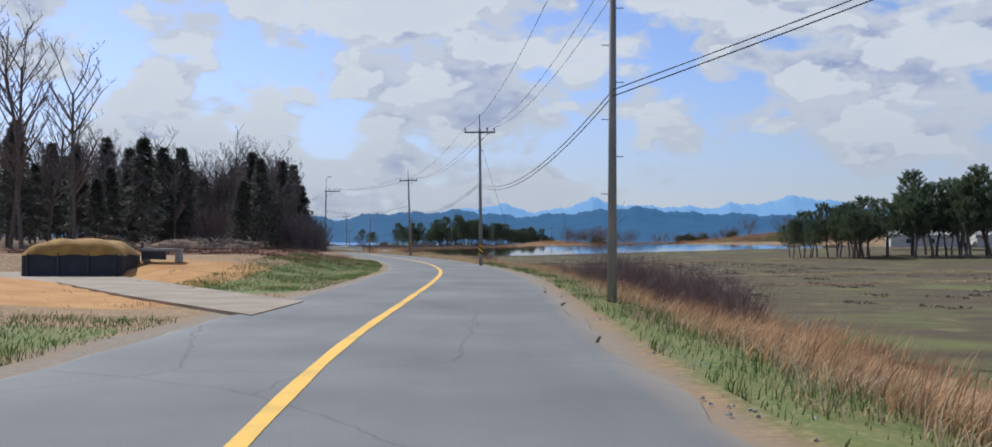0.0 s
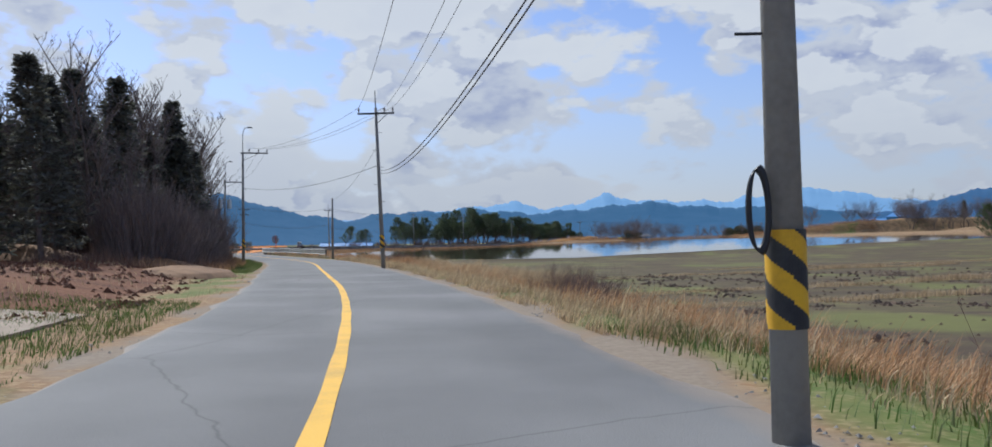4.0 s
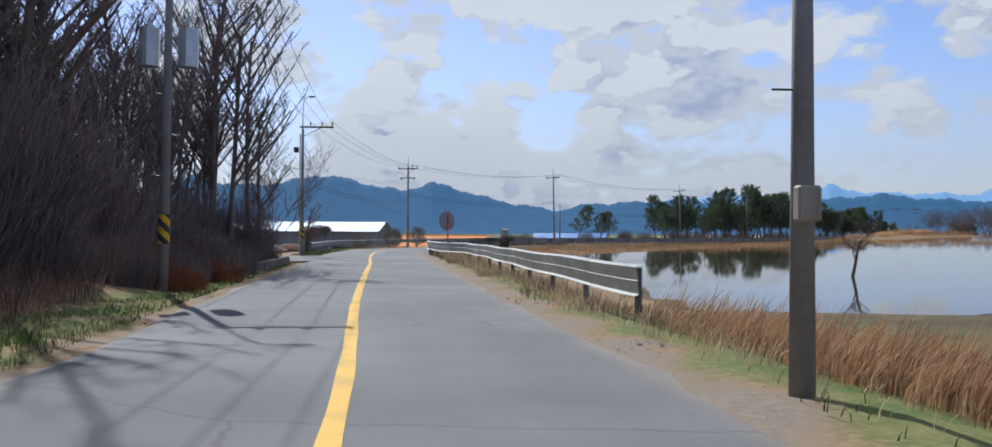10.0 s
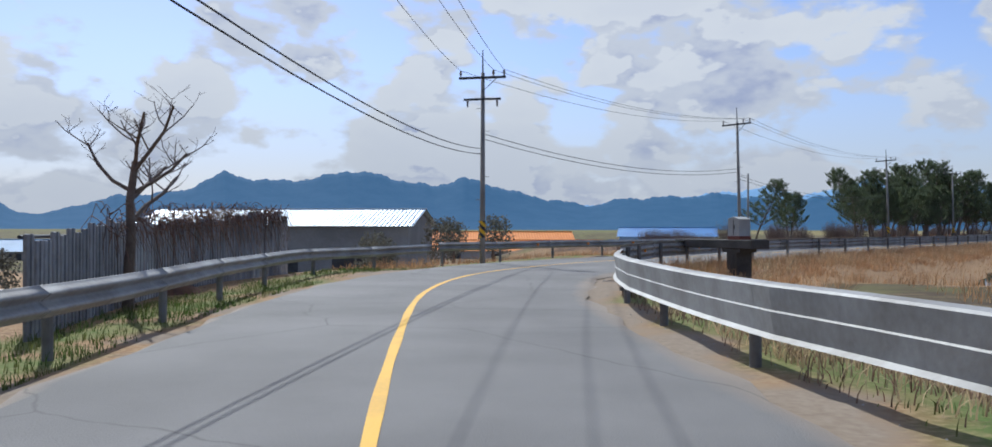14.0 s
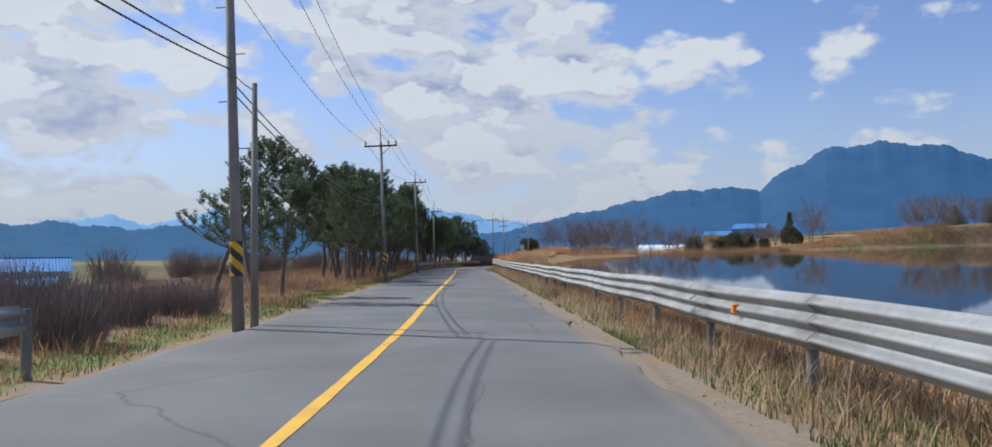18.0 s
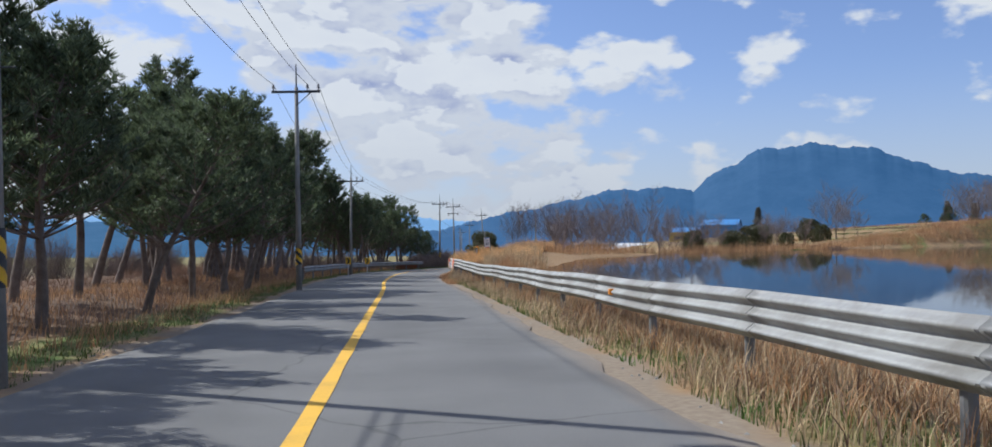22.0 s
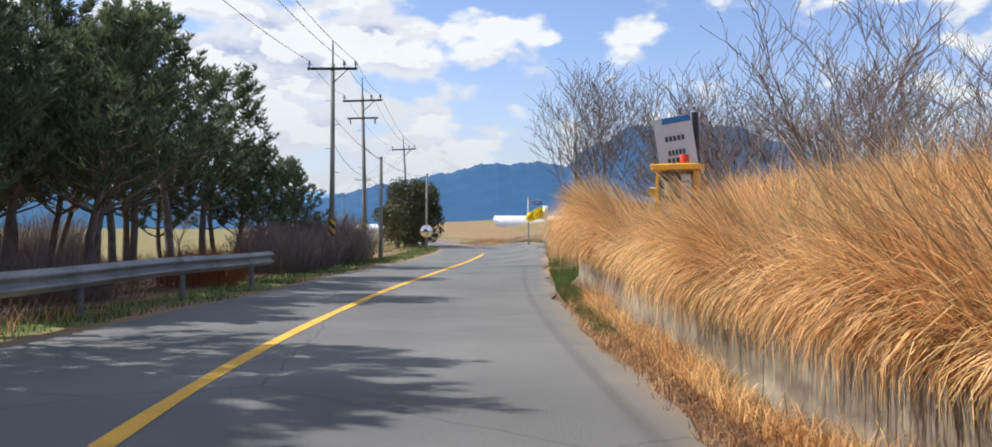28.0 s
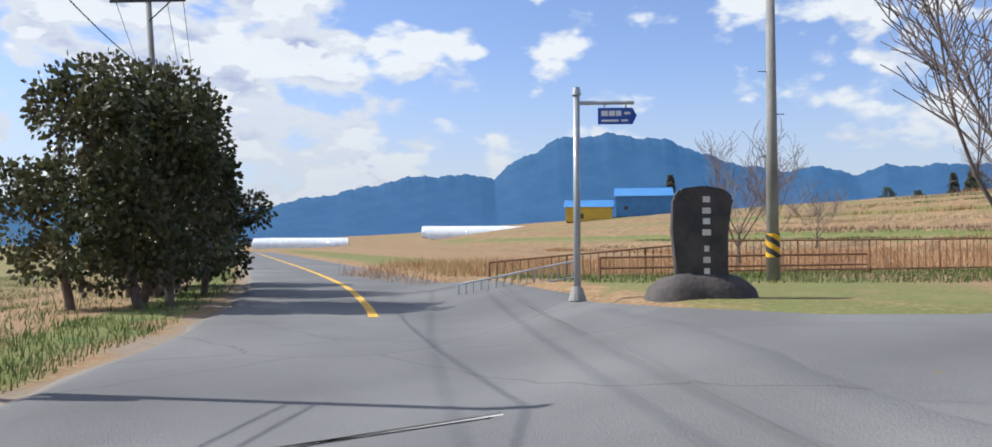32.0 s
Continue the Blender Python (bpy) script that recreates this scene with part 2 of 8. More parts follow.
def spline(pts, step):
    """Catmull-Rom through the points, resampled at even steps."""
    p = np.array([2 * np.array(pts[0]) - pts[1], *pts, 2 * np.array(pts[-1]) - pts[-2]], float)
    out = []
    for i in range(1, len(p) - 2):
        u = np.linspace(0, 1, 24, endpoint=False)[:, None]
        a, b, c, d = p[i - 1:i + 3]
        out.append(0.5 * (2 * b + (c - a) * u + (2 * a - 5 * b + 4 * c - d) * u ** 2 + (3 * b - 3 * c + d - a) * u ** 3))
    out = np.concatenate(out + [p[-2:-1]])
    run = np.r_[0, np.cumsum(np.linalg.norm(np.diff(out, axis=0), axis=1))]
    s = np.arange(0, run[-1], step)
    return np.stack([np.interp(s, run, out[:, k]) for k in range(out.shape[1])], 1)


LINE = spline(CTRL, 1.0)
S0 = int(np.argmin(np.hypot(LINE[:, 0] + 1.3, LINE[:, 1])))          # the metre mark where the drive begins
TAN = np.gradient(LINE, axis=0)
TAN /= np.linalg.norm(TAN, axis=1)[:, None]
NRM = np.stack([TAN[:, 1], -TAN[:, 0]], 1)                            # to the right of the road
NL = len(LINE)


def at(s, d):
    """The place s metres along the road and d metres to the right of its middle line."""
    i = min(max(s + S0, 0), NL - 1.001)
    k, u = int(i), i - int(i)
    p = LINE[k] * (1 - u) + LINE[k + 1] * u
    n = NRM[k] * (1 - u) + NRM[k + 1] * u
    return float(p[0] + n[0] * d), float(p[1] + n[1] * d)


def heading(s):
    """The road's heading at s, degrees to the left of +y."""
    t = TAN[int(min(max(s + S0, 0), NL - 1))]
    return math.degrees(math.atan2(-t[0], t[1]))


def road_sd(x, y):
    """For arrays of places: metres along the road, and metres to the right of its middle line."""
    x, y = np.atleast_1d(np.asarray(x, float)), np.atleast_1d(np.asarray(y, float))
    s, d = np.empty(len(x)), np.empty(len(x))
    for i in range(0, len(x), 4000):
        px, py = x[i:i + 4000, None], y[i:i + 4000, None]
        q = (px - LINE[None, ::2, 0]) ** 2 + (py - LINE[None, ::2, 1]) ** 2
        k = np.argmin(q, 1) * 2
        dx, dy = x[i:i + 4000] - LINE[k, 0], y[i:i + 4000] - LINE[k, 1]
        s[i:i + 4000] = k - S0 + dx * TAN[k, 0] + dy * TAN[k, 1]
        d[i:i + 4000] = dx * NRM[k, 0] + dy * NRM[k, 1]
    return s, d


def right_edge(s):
    return np.interp(s, [0, 27, 45, 60, 95, 110, 170, 190, 205, 216, 235, 300, 320, 332, 345, 365, 375, 384, 388], [3.4, 3.6, 3.4, 3.1, 3.3, 3.0, 2.9, 3.2, 4.0, 3.7, 3.25, 3.1, 3.15, 3.65, 3.9, 3.45, 3.25, 3.5, 3.3])


def left_edge(s):
    return -np.interp(s, [9, 28, 58, 97, 160, 200, 217, 240, 285, 302, 333, 354, 395], [2.95, 2.7, 2.65, 2.9, 2.9, 2.85, 3.25, 3.1, 3.2, 3.6, 3.5, 2.6, 2.8])


def sstep(v, a, b):
    u = np.clip((v - a) / (b - a), 0, 1)
    return u * u * (3 - 2 * u)


def terrace(v, n):
    """A smooth rise cut into n level fields with short banks between them."""
    k = np.floor(v * n)
    return np.where(v >= 1, 1.0, (k + sstep(v * n - k, 0.80, 1.0)) / n)


def lumps(x, y, size, seed=0.0):
    """Cheap smooth unevenness between about -1 and 1."""
    return (np.sin(x / size + 1.3 * np.sin(y / size * 0.7 + seed)) + np.sin(y / size * 1.1 + 1.7 * np.sin(x / size * 0.6 + seed * 2)) + 0.5 * np.sin((x + y) / size * 2.1 + seed)) / 2.5


def lake_z(x, y):
    """The reservoir's level; the place as a whole falls a little along the road."""
    return -0.95 + 0.0225 * (np.maximum((x + 20) * 0.67 + (y - 235) * 0.75, -30))


def pond_z(x, y):
    return -0.78 + 0.020 * np.clip((x + 8) * 0.55 + (y - 140) * 0.84, -60, 140)


def inside(x, y, poly):
    hit = np.zeros(np.shape(x), bool)
    for (x0, y0), (x1, y1) in zip(poly, poly[1:] + poly[:1]):
        hit ^= ((y0 > y) != (y1 > y)) & (x < (x1 - x0) * (y - y0) / (y1 - y0 + 1e-9) + x0)
    return hit


def edge_dist(x, y, poly):
    """Distance to a polygon's outline, positive inside."""
    best = np.full(np.shape(x), 1e9)
    for (x0, y0), (x1, y1) in zip(poly, poly[1:] + poly[:1]):
        u = np.clip(((x - x0) * (x1 - x0) + (y - y0) * (y1 - y0)) / ((x1 - x0) ** 2 + (y1 - y0) ** 2), 0, 1)
        best = np.minimum(best, np.hypot(x - x0 - u * (x1 - x0), y - y0 - u * (y1 - y0)))
    return np.where(inside(x, y, poly), best, -best)


LAKE = [at(219, 12), at(240, 10), at(270, 9.5), at(300, 8.8), at(309, 8.0), at(316, 8.2), at(321, 10.5), (22, 321.5), (45, 327.5), (75, 331.5), (110, 335), (150, 330), (165, 290), (120, 262), (60, 256), (26, 245), (0, 229), (-22, 219)]
POND = [(-19, 150), (-22.5, 163), (-25, 176), (-26, 190), (-18, 202), (-6, 213), (8, 222), (30, 234), (70, 238), (110, 225), (100, 205), (51, 184), (28, 168), (11, 156), (5, 151), (-2, 152), (-8, 154), (-13, 149)]

# the outlines of the driveways and of the two side roads
DRIVE_1 = [(-4.3, 20.6), (-4.4, 16.6), (-9, 22.5), (-14, 29.5), (-22, 35.5), (-34, 38), (-34, 41), (-20, 39.4), (-13.8, 34.5), (-9.5, 28)]
DRIVE_2 = [(-10.2, 66.8), (-9.4, 62.0), (-13, 63.4), (-20, 65), (-32, 66), (-32, 70.5), (-20, 70.5), (-13.5, 69.2)]
SIDE_L = [at(168.5, -2.7), at(173, -2.75), at(178.6, -2.8), at(179.5, -4.6), (-52, 170.5), (-70, 172), (-70, 166), (-50, 164), at(168, -5.2)]
SIDE_R = [at(383, 2.6), at(386.5, 3.0), (37.2, 359.1), (38.2, 359.3), (39.4, 358.8), (42.0, 358.9), (44.4, 358.4), (50, 356.8), (90, 347), (91, 350.4), (60, 357.9), (50.2, 360.6), (46.0, 361.7), (43.7, 362.3), (42.5, 363.4), (42.2, 365.4), (42.9, 367.6), at(402, 2.6), at(393, 2.4)]


def tilt(s, r):
    """How far the right-hand lane rises towards its edge at the village entrance."""
    return 0.42 * sstep(r, -2.4, 0.4) * sstep(s, 366, 376) * (1 - sstep(s, 404, 414))



def ground_z(x, y, sd=None):
    """The height of the land."""
    x, y = np.asarray(x, float), np.asarray(y, float)
    s, d = sd if sd is not None else road_sd(x.ravel(), y.ravel())
    s, d = s.reshape(x.shape), d.reshape(x.shape)
    re, le = right_edge(s), left_edge(s)
    rise = 0.0205 * np.clip((x + 10) * 0.6 + (y - 150) * 0.8, 0, 260)       # the plain stands a little over the falling road, far off
    far = sstep(np.abs(d), 14, 90)
    z = np.full(x.shape, -0.05) + 0.05 * lumps(x, y, 5.0)
    # right-hand side
    r = d - re
    fields = -0.75 + 0.06 * lumps(x, y, 3.0, 1.0) + rise * far
    lakeside = -0.42 + 0.1 * lumps(x, y, 3.0) + rise * far
    b0 = np.interp(s, [314, 328, 338, 357], [-0.04, 0.25, 0.66, 1.0])
    r0 = np.interp(s, [314, 330, 342], [2.2, 1.1, 0.9])
    bank = b0 + np.interp(s, [306, 316, 338], [0.5, 1.0, 0.85]) * sstep(r, r0, r0 + 4.6) + 0.12 * lumps(x, y, 2.5) + rise * far * 0.9
    lawn = -0.02 + 0.46 * sstep(r, -2.2, 0.5) * (1 - 0.7 * sstep(s, 404, 416)) * sstep(s, 362, 374) + 0.5 * sstep(r, 0.15, 1.9) * (1 - sstep(s, 370, 381)) + 0.03 * lumps(x, y, 2.0) + 0.15 * sstep(r, 8, 30) + rise * far * 0.8 + 2.9 * terrace(sstep(d, 22, 84), 9) * sstep(s, 372, 392)
    zr = -0.04 + (fields + 0.04) * sstep(r, 1.0, 4.6)
    k1 = sstep(s, 206, 218)
    zr = zr * (1 - k1) + k1 * (-0.06 + (lakeside + 0.06) * sstep(r, 1.2, 5.0))
    k2 = sstep(s, 307, 315)
    zr = zr * (1 - k2) + k2 * np.where((r > 0.62) | (s < 316), bank, -0.04)
    k3 = sstep(s, 356.6, 359.0)
    zr = zr * (1 - k3) + k3 * lawn
    # left-hand side
    q = le - d
    open_l = -0.04 + (0.35 * sstep(q, 2, 12) + 0.1 * lumps(x, y, 6.0)) * sstep(q, 0.5, 3)
    tilled = -0.04 + (0.75 * sstep(q, 1.2, 7) + 0.10 * lumps(x, y, 2.2)) * sstep(q, 0.6, 2)
    wood = -0.04 + (0.55 * sstep(q, 2.5, 7) + 0.9 * sstep(q, 7, 30) + 0.12 * lumps(x, y, 2.5)) * sstep(q, 0.8, 3)
    wood = wood + 0.55 * sstep(q, 1.7, 2.9) * sstep(s, 138, 148) * (1 - sstep(s, 163, 167))
    yard = -0.08 - 0.9 * sstep(q, 3.5, 10)
    low = -0.06 - 1.6 * sstep(q, 2.2, 9) + 0.1 * lumps(x, y, 4.0)
    belt = -0.05 + 0.25 * sstep(q, 1.5, 5) - 1.9 * sstep(q, 13, 22) + 0.06 * lumps(x, y, 2.0)
    meadow = -0.05 - 0.45 * sstep(q, 2, 8) + 0.06 * lumps(x, y, 2.5)
    zl = open_l
    for a, b, nxt in ((30, 44, tilled), (88, 98, wood), (164, 168, yard), (196, 204, low), (226, 234, belt), (340, 356, meadow)):
        k = sstep(s, a, b)
        zl = zl * (1 - k) + k * nxt
    zl = zl + rise * far * 0.25
    z = np.where(d > re, zr, np.where(d < le, zl, -0.09))
    # ponds and the reservoir
    for poly, lev in ((LAKE, lake_z(x, y)), (POND, pond_z(x, y))):
        e = edge_dist(x, y, poly)
        w = sstep(e, -5, 0.5)
        z = z * (1 - w) + w * (lev + np.where(e > 0, -0.06 - 0.5 * sstep(e, 0, 6), 0.22 * sstep(-e, 0, 4)))
    w = sstep(edge_dist(x, y, SIDE_L), -0.9, -0.2)
    z = z * (1 - w) + w * -0.07
    z = z - 0.13 * sstep(edge_dist(x, y, SIDE_R), -0.7, 0.1)
    for poly, lev in ((DRIVE_1, 0.0), (DRIVE_2, 0.06)):
        w = sstep(edge_dist(x, y, poly), -1.6, -0.2)
        z = z * (1 - w) + w * (lev - 0.05)
    z = np.where((d < re) & (d > le), -0.09, z)
    return z


def gz(x, y):
    return float(ground_z(np.array([float(x)]), np.array([float(y)]))[0])


def steps(lo, hi, fine, reach):
    """Even steps between lo and hi, then ever longer ones out to reach."""
    a = list(np.arange(lo, hi + fine / 2, fine))
    up_, g = [], fine
    while (a[-1] + sum(up_)) < reach:
        g *= 1.35
        up_.append(g)
    tail = np.cumsum(up_)
    return np.array([*(lo - tail[::-1]), *a, *(a[-1] + tail)])


def link(name, verts, faces, material, smooth=True):
    me = bpy.data.meshes.new(name)
    me.from_pydata(verts, [], faces)
    for m in material if isinstance(material, (list, tuple)) else (material,):
        me.materials.append(m)
    if smooth:
        me.polygons.foreach_set("use_smooth", [True] * len(me.polygons))
    me.update()
    return new(name, me)


def grid_faces(nx, ny):
    i = (np.arange(nx - 1)[:, None] * ny + np.arange(ny - 1)[None]).ravel()
    return np.stack([i, i + ny, i + ny + 1, i + 1], 1)


def ground_material():
    m = bpy.data.materials.new("ground")
    m.use_nodes = True
    n, l = m.node_tree.nodes, m.node_tree.links
    b = n["Principled BSDF"]
    geo = n.new("ShaderNodeNewGeometry")

    def noi(scale, detail=6, stretch=None):
        t = n.new("ShaderNodeTexNoise")
        t.inputs["Scale"].default_value, t.inputs["Detail"].default_value = scale, detail
        src = geo.outputs["Position"]
        if stretch:
            mp = n.new("ShaderNodeMapping")
            mp.inputs["Rotation"].default_value = (0, 0, stretch[2])
            mp.inputs["Scale"].default_value = (stretch[0], stretch[1], 1)
            l.new(src, mp.inputs[0])
            src = mp.outputs[0]
        l.new(src, t.inputs["Vector"])
        return t.outputs[0]

    def mix(f, a, c):
        q = n.new("ShaderNodeMix")
        q.data_type = "RGBA"
        for i, v in ((0, f), (6, a), (7, c)):
            if isinstance(v, tuple):
                q.inputs[i].default_value = (*v, 1)
            else:
                l.new(v, q.inputs[i])
        return q.outputs[2]

    def ramp(v, lo, hi):
        q = n.new("ShaderNodeMapRange")
        q.inputs["From Min"].default_value, q.inputs["From Max"].default_value = lo, hi
        l.new(v, q.inputs["Value"])
        return q.outputs[0]

    def weight(name, v, k=0.55):
        at_ = n.new("ShaderNodeAttribute")
        at_.attribute_name = name
        q = n.new("ShaderNodeMath")
        q.operation = "MULTIPLY_ADD"
        l.new(v, q.inputs[0])
        q.inputs[1].default_value = k
        l.new(at_.outputs["Fac"], q.inputs[2])
        return ramp(q.outputs[0], 0.5 + k / 2 - 0.14, 0.5 + k / 2 + 0.14)

    broad, mid_, fine = noi(0.16), noi(0.9, 8), noi(11, 6)
    rows = noi(0.5, 4, (0.25, 3.0, 0.55))
    dry = mix(ramp(mid_, 0.35, 0.65), (0.30, 0.185, 0.095), (0.19, 0.115, 0.065))
    dry = mix(ramp(fine, 0.42, 0.62), dry, (0.36, 0.25, 0.14))
    field = mix(ramp(rows, 0.40, 0.62), (0.085, 0.062, 0.042), (0.125, 0.105, 0.052))
    field = mix(ramp(mid_, 0.55, 0.75), field, (0.19, 0.145, 0.078))
    field = mix(ramp(fine, 0.5, 0.7), field, (0.085, 0.062, 0.046))
    field = mix(ramp(broad, 0.52, 0.64), field, (0.15, 0.15, 0.055))
    grass = mix(ramp(mid_, 0.38, 0.66), (0.105, 0.155, 0.040), (0.20, 0.19, 0.07))
    grass = mix(ramp(fine, 0.5, 0.68), grass, (0.25, 0.22, 0.10))
    soil = mix(ramp(rows, 0.40, 0.62), (0.165, 0.070, 0.034), (0.090, 0.037, 0.021))
    soil = mix(ramp(fine, 0.48, 0.66), soil, (0.22, 0.105, 0.055))
    ochre = mix(ramp(mid_, 0.4, 0.65), (0.50, 0.27, 0.10), (0.40, 0.20, 0.07))
    grit = mix(ramp(fine, 0.3, 0.75), (0.30, 0.245, 0.185), (0.22, 0.17, 0.125))
    litter = mix(ramp(mid_, 0.4, 0.62), (0.17, 0.11, 0.075), (0.10, 0.07, 0.052))
    litter = mix(ramp(fine, 0.52, 0.66), litter, (0.27, 0.17, 0.10))
    col = dry
    for nm, c in (("field", field), ("litter", litter), ("soil", soil), ("ochre", ochre), ("grass", grass), ("grit", grit)):
        col = mix(weight(nm, mid_), col, c)
    l.new(col, b.inputs["Base Color"])
    b.inputs["Roughness"].default_value = 0.95
    b.inputs["Specular IOR Level"].default_value = 0.15
    bp = n.new("ShaderNodeBump")
    bp.inputs["Strength"].default_value, bp.inputs["Distance"].default_value = 0.28, 0.03
    ad = n.new("ShaderNodeMath")
    ad.operation = "ADD"
    l.new(mid_, ad.inputs[0])
    l.new(fine, ad.inputs[1])
    l.new(ad.outputs[0], bp.inputs["Height"])
    l.new(bp.outputs[0], b.inputs["Normal"])
    return m


def build_ground():
    xs, ys = steps(-110, 130, 1.25, 4200), steps(-25, 470, 1.25, 4200)
    X, Y = np.meshgrid(xs, ys, indexing="ij")
    s, d = road_sd(X.ravel(), Y.ravel())
    sd = (s, d)
    Z = ground_z(X, Y, sd)
    s, d = s.reshape(X.shape), d.reshape(X.shape)
    # behind the retaining wall the coarse sheet keeps below the wall's foot
    Z = np.where((s > 327) & (s < 357) & (d - right_edge(s) < 1.95) & (d > right_edge(s) - 0.5), np.minimum(Z, -0.06), Z)
    v = np.stack([X.ravel(), Y.ravel(), Z.ravel()], 1)
    ob = link("ground", v.tolist(), grid_faces(len(xs), len(ys)).tolist(), ground_material())
    re, le = right_edge(s), left_edge(s)
    r, q = d - re, le - d
    w = {}
    w["grit"] = 0.9 * sstep(-r, -1.0, -0.2) * (r > -1) * (s < 312) + 0.85 * sstep(-q, -0.7, 0.0) * (q > -1)
    gr = np.zeros(X.shape)
    gr = np.maximum(gr, 0.8 * sstep(r, 0.3, 0.9) * sstep(-r, -4.2, -1.8) * (s < 205))
    gr = np.maximum(gr, 0.62 * sstep(r, 0.3, 1.0) * sstep(-r, -3.4, -1.5) * ((s >= 205) & (s < 330)))
    gr = np.maximum(gr, 0.85 * sstep(r, 0.2, 0.6) * sstep(-r, -2.2, -1.0) * ((s > 354) & (s < 366)))
    gr = np.maximum(gr, 0.95 * sstep(q, 0.2, 0.8) * sstep(-q, -14, -8) * (s < 15))
    gr = np.maximum(gr, 0.95 * sstep(q, 0.2, 0.8) * sstep(-q, -5.5, -3.2) * ((s > 24) & (s < 62)))
    gr = np.maximum(gr, 0.8 * sstep(q, 0.2, 0.7) * sstep(-q, -2.6, -1.4) * (s > 75))
    gr = np.maximum(gr, 0.52 * sstep(q, 6, 9) * (s > 374))
    gr = np.maximum(gr, 0.6 * sstep(r, 0.1, 1.0) * sstep(-r, -9, -6) * (s > 364))
    gr = np.maximum(gr, 0.3 * sstep(r, 14, 30) * (s > 330))
    up_hill = sstep(d, 22, 84) * 9
    gr = np.maximum(gr, np.where((s > 372) & (d > 24), np.where(np.mod(np.floor(up_hill), 3) == 1, 0.52, 0.0) + 0.25 * (np.mod(up_hill, 1) > 0.74), 0))
    gr = np.maximum(gr, 0.42 * sstep(q, 9, 14) * ((s > 215) & (s < 374)))
    w["grass"] = gr
    w["field"] = np.where(s < 214, sstep(r, 4.5, 6.5), 0) * 0.95
    gr = np.maximum(gr, 0.38 * sstep(np.sin(d * 0.55 + 0.3 * np.sin(s * 0.11)), 0.2, 0.8) * ((s < 110) & (r > 7) & (r < 80)))
    w["grass"] = gr
    w["field"] = np.maximum(w["field"], sstep(np.abs(d), 90, 160) * 0.8)
    w["field"] = np.maximum(w["field"], np.where(s > 366, sstep(r, 9, 20), 0) * 0.40)
    w["field"] = np.maximum(w["field"], np.where((s > 215) & (s < 374), sstep(q, 11, 16), 0) * 0.75)
    w["soil"] = np.where((s > 46) & (s < 92), sstep(q, 1.4, 3.4), 0) * sstep(-q, -34, -24) + np.where((s > 168) & (s < 196), sstep(q, 3.5, 6), 0) * 0.8
    w["ochre"] = np.where((s > 16) & (s < 46), sstep(q, 1.2, 2.4), 0) * sstep(-q, -16, -10) * sstep(s, 17, 20) * sstep(-s, -44, -34)
    w["litter"] = np.where((s > 306) & (s < 364), sstep(r, -1.6, -0.3) * sstep(-r, -2.4, -1.0), 0) * 0.9 + np.where((s > 88) & (s < 166), sstep(q, 2.6, 4.5), 0) + np.where((s > 232) & (s < 360), sstep(q, 1.4, 2.6) * sstep(-q, -60, -44), 0) * 0.9
    for nm, a in w.items():
        at_ = ob.data.attributes.new(nm, "FLOAT", "POINT")
        at_.data.foreach_set("value", np.clip(a, 0, 1).ravel().astype(np.float32))
    tagged(ob, "open ground with dry grass, tilled soil and paddies", "ground", kind="structure")


def strip(name, s0, s1, lo, hi, z, material, step=1, cross=2, crown=0.0):
    """A ribbon along the road between two offsets, which may be functions of s."""
    ss = np.arange(s0, s1 + 0.01, step)
    v = []
    for s in ss:
        a = lo(s) if callable(lo) else lo
        b = hi(s) if callable(hi) else hi
        for k in range(cross):
            u = k / (cross - 1)
            x, y = at(s, a + (b - a) * u)
            v.append((x, y, z + crown * math.sin(u * math.pi)))
    return link(name, v, grid_faces(len(ss), cross).tolist(), material)


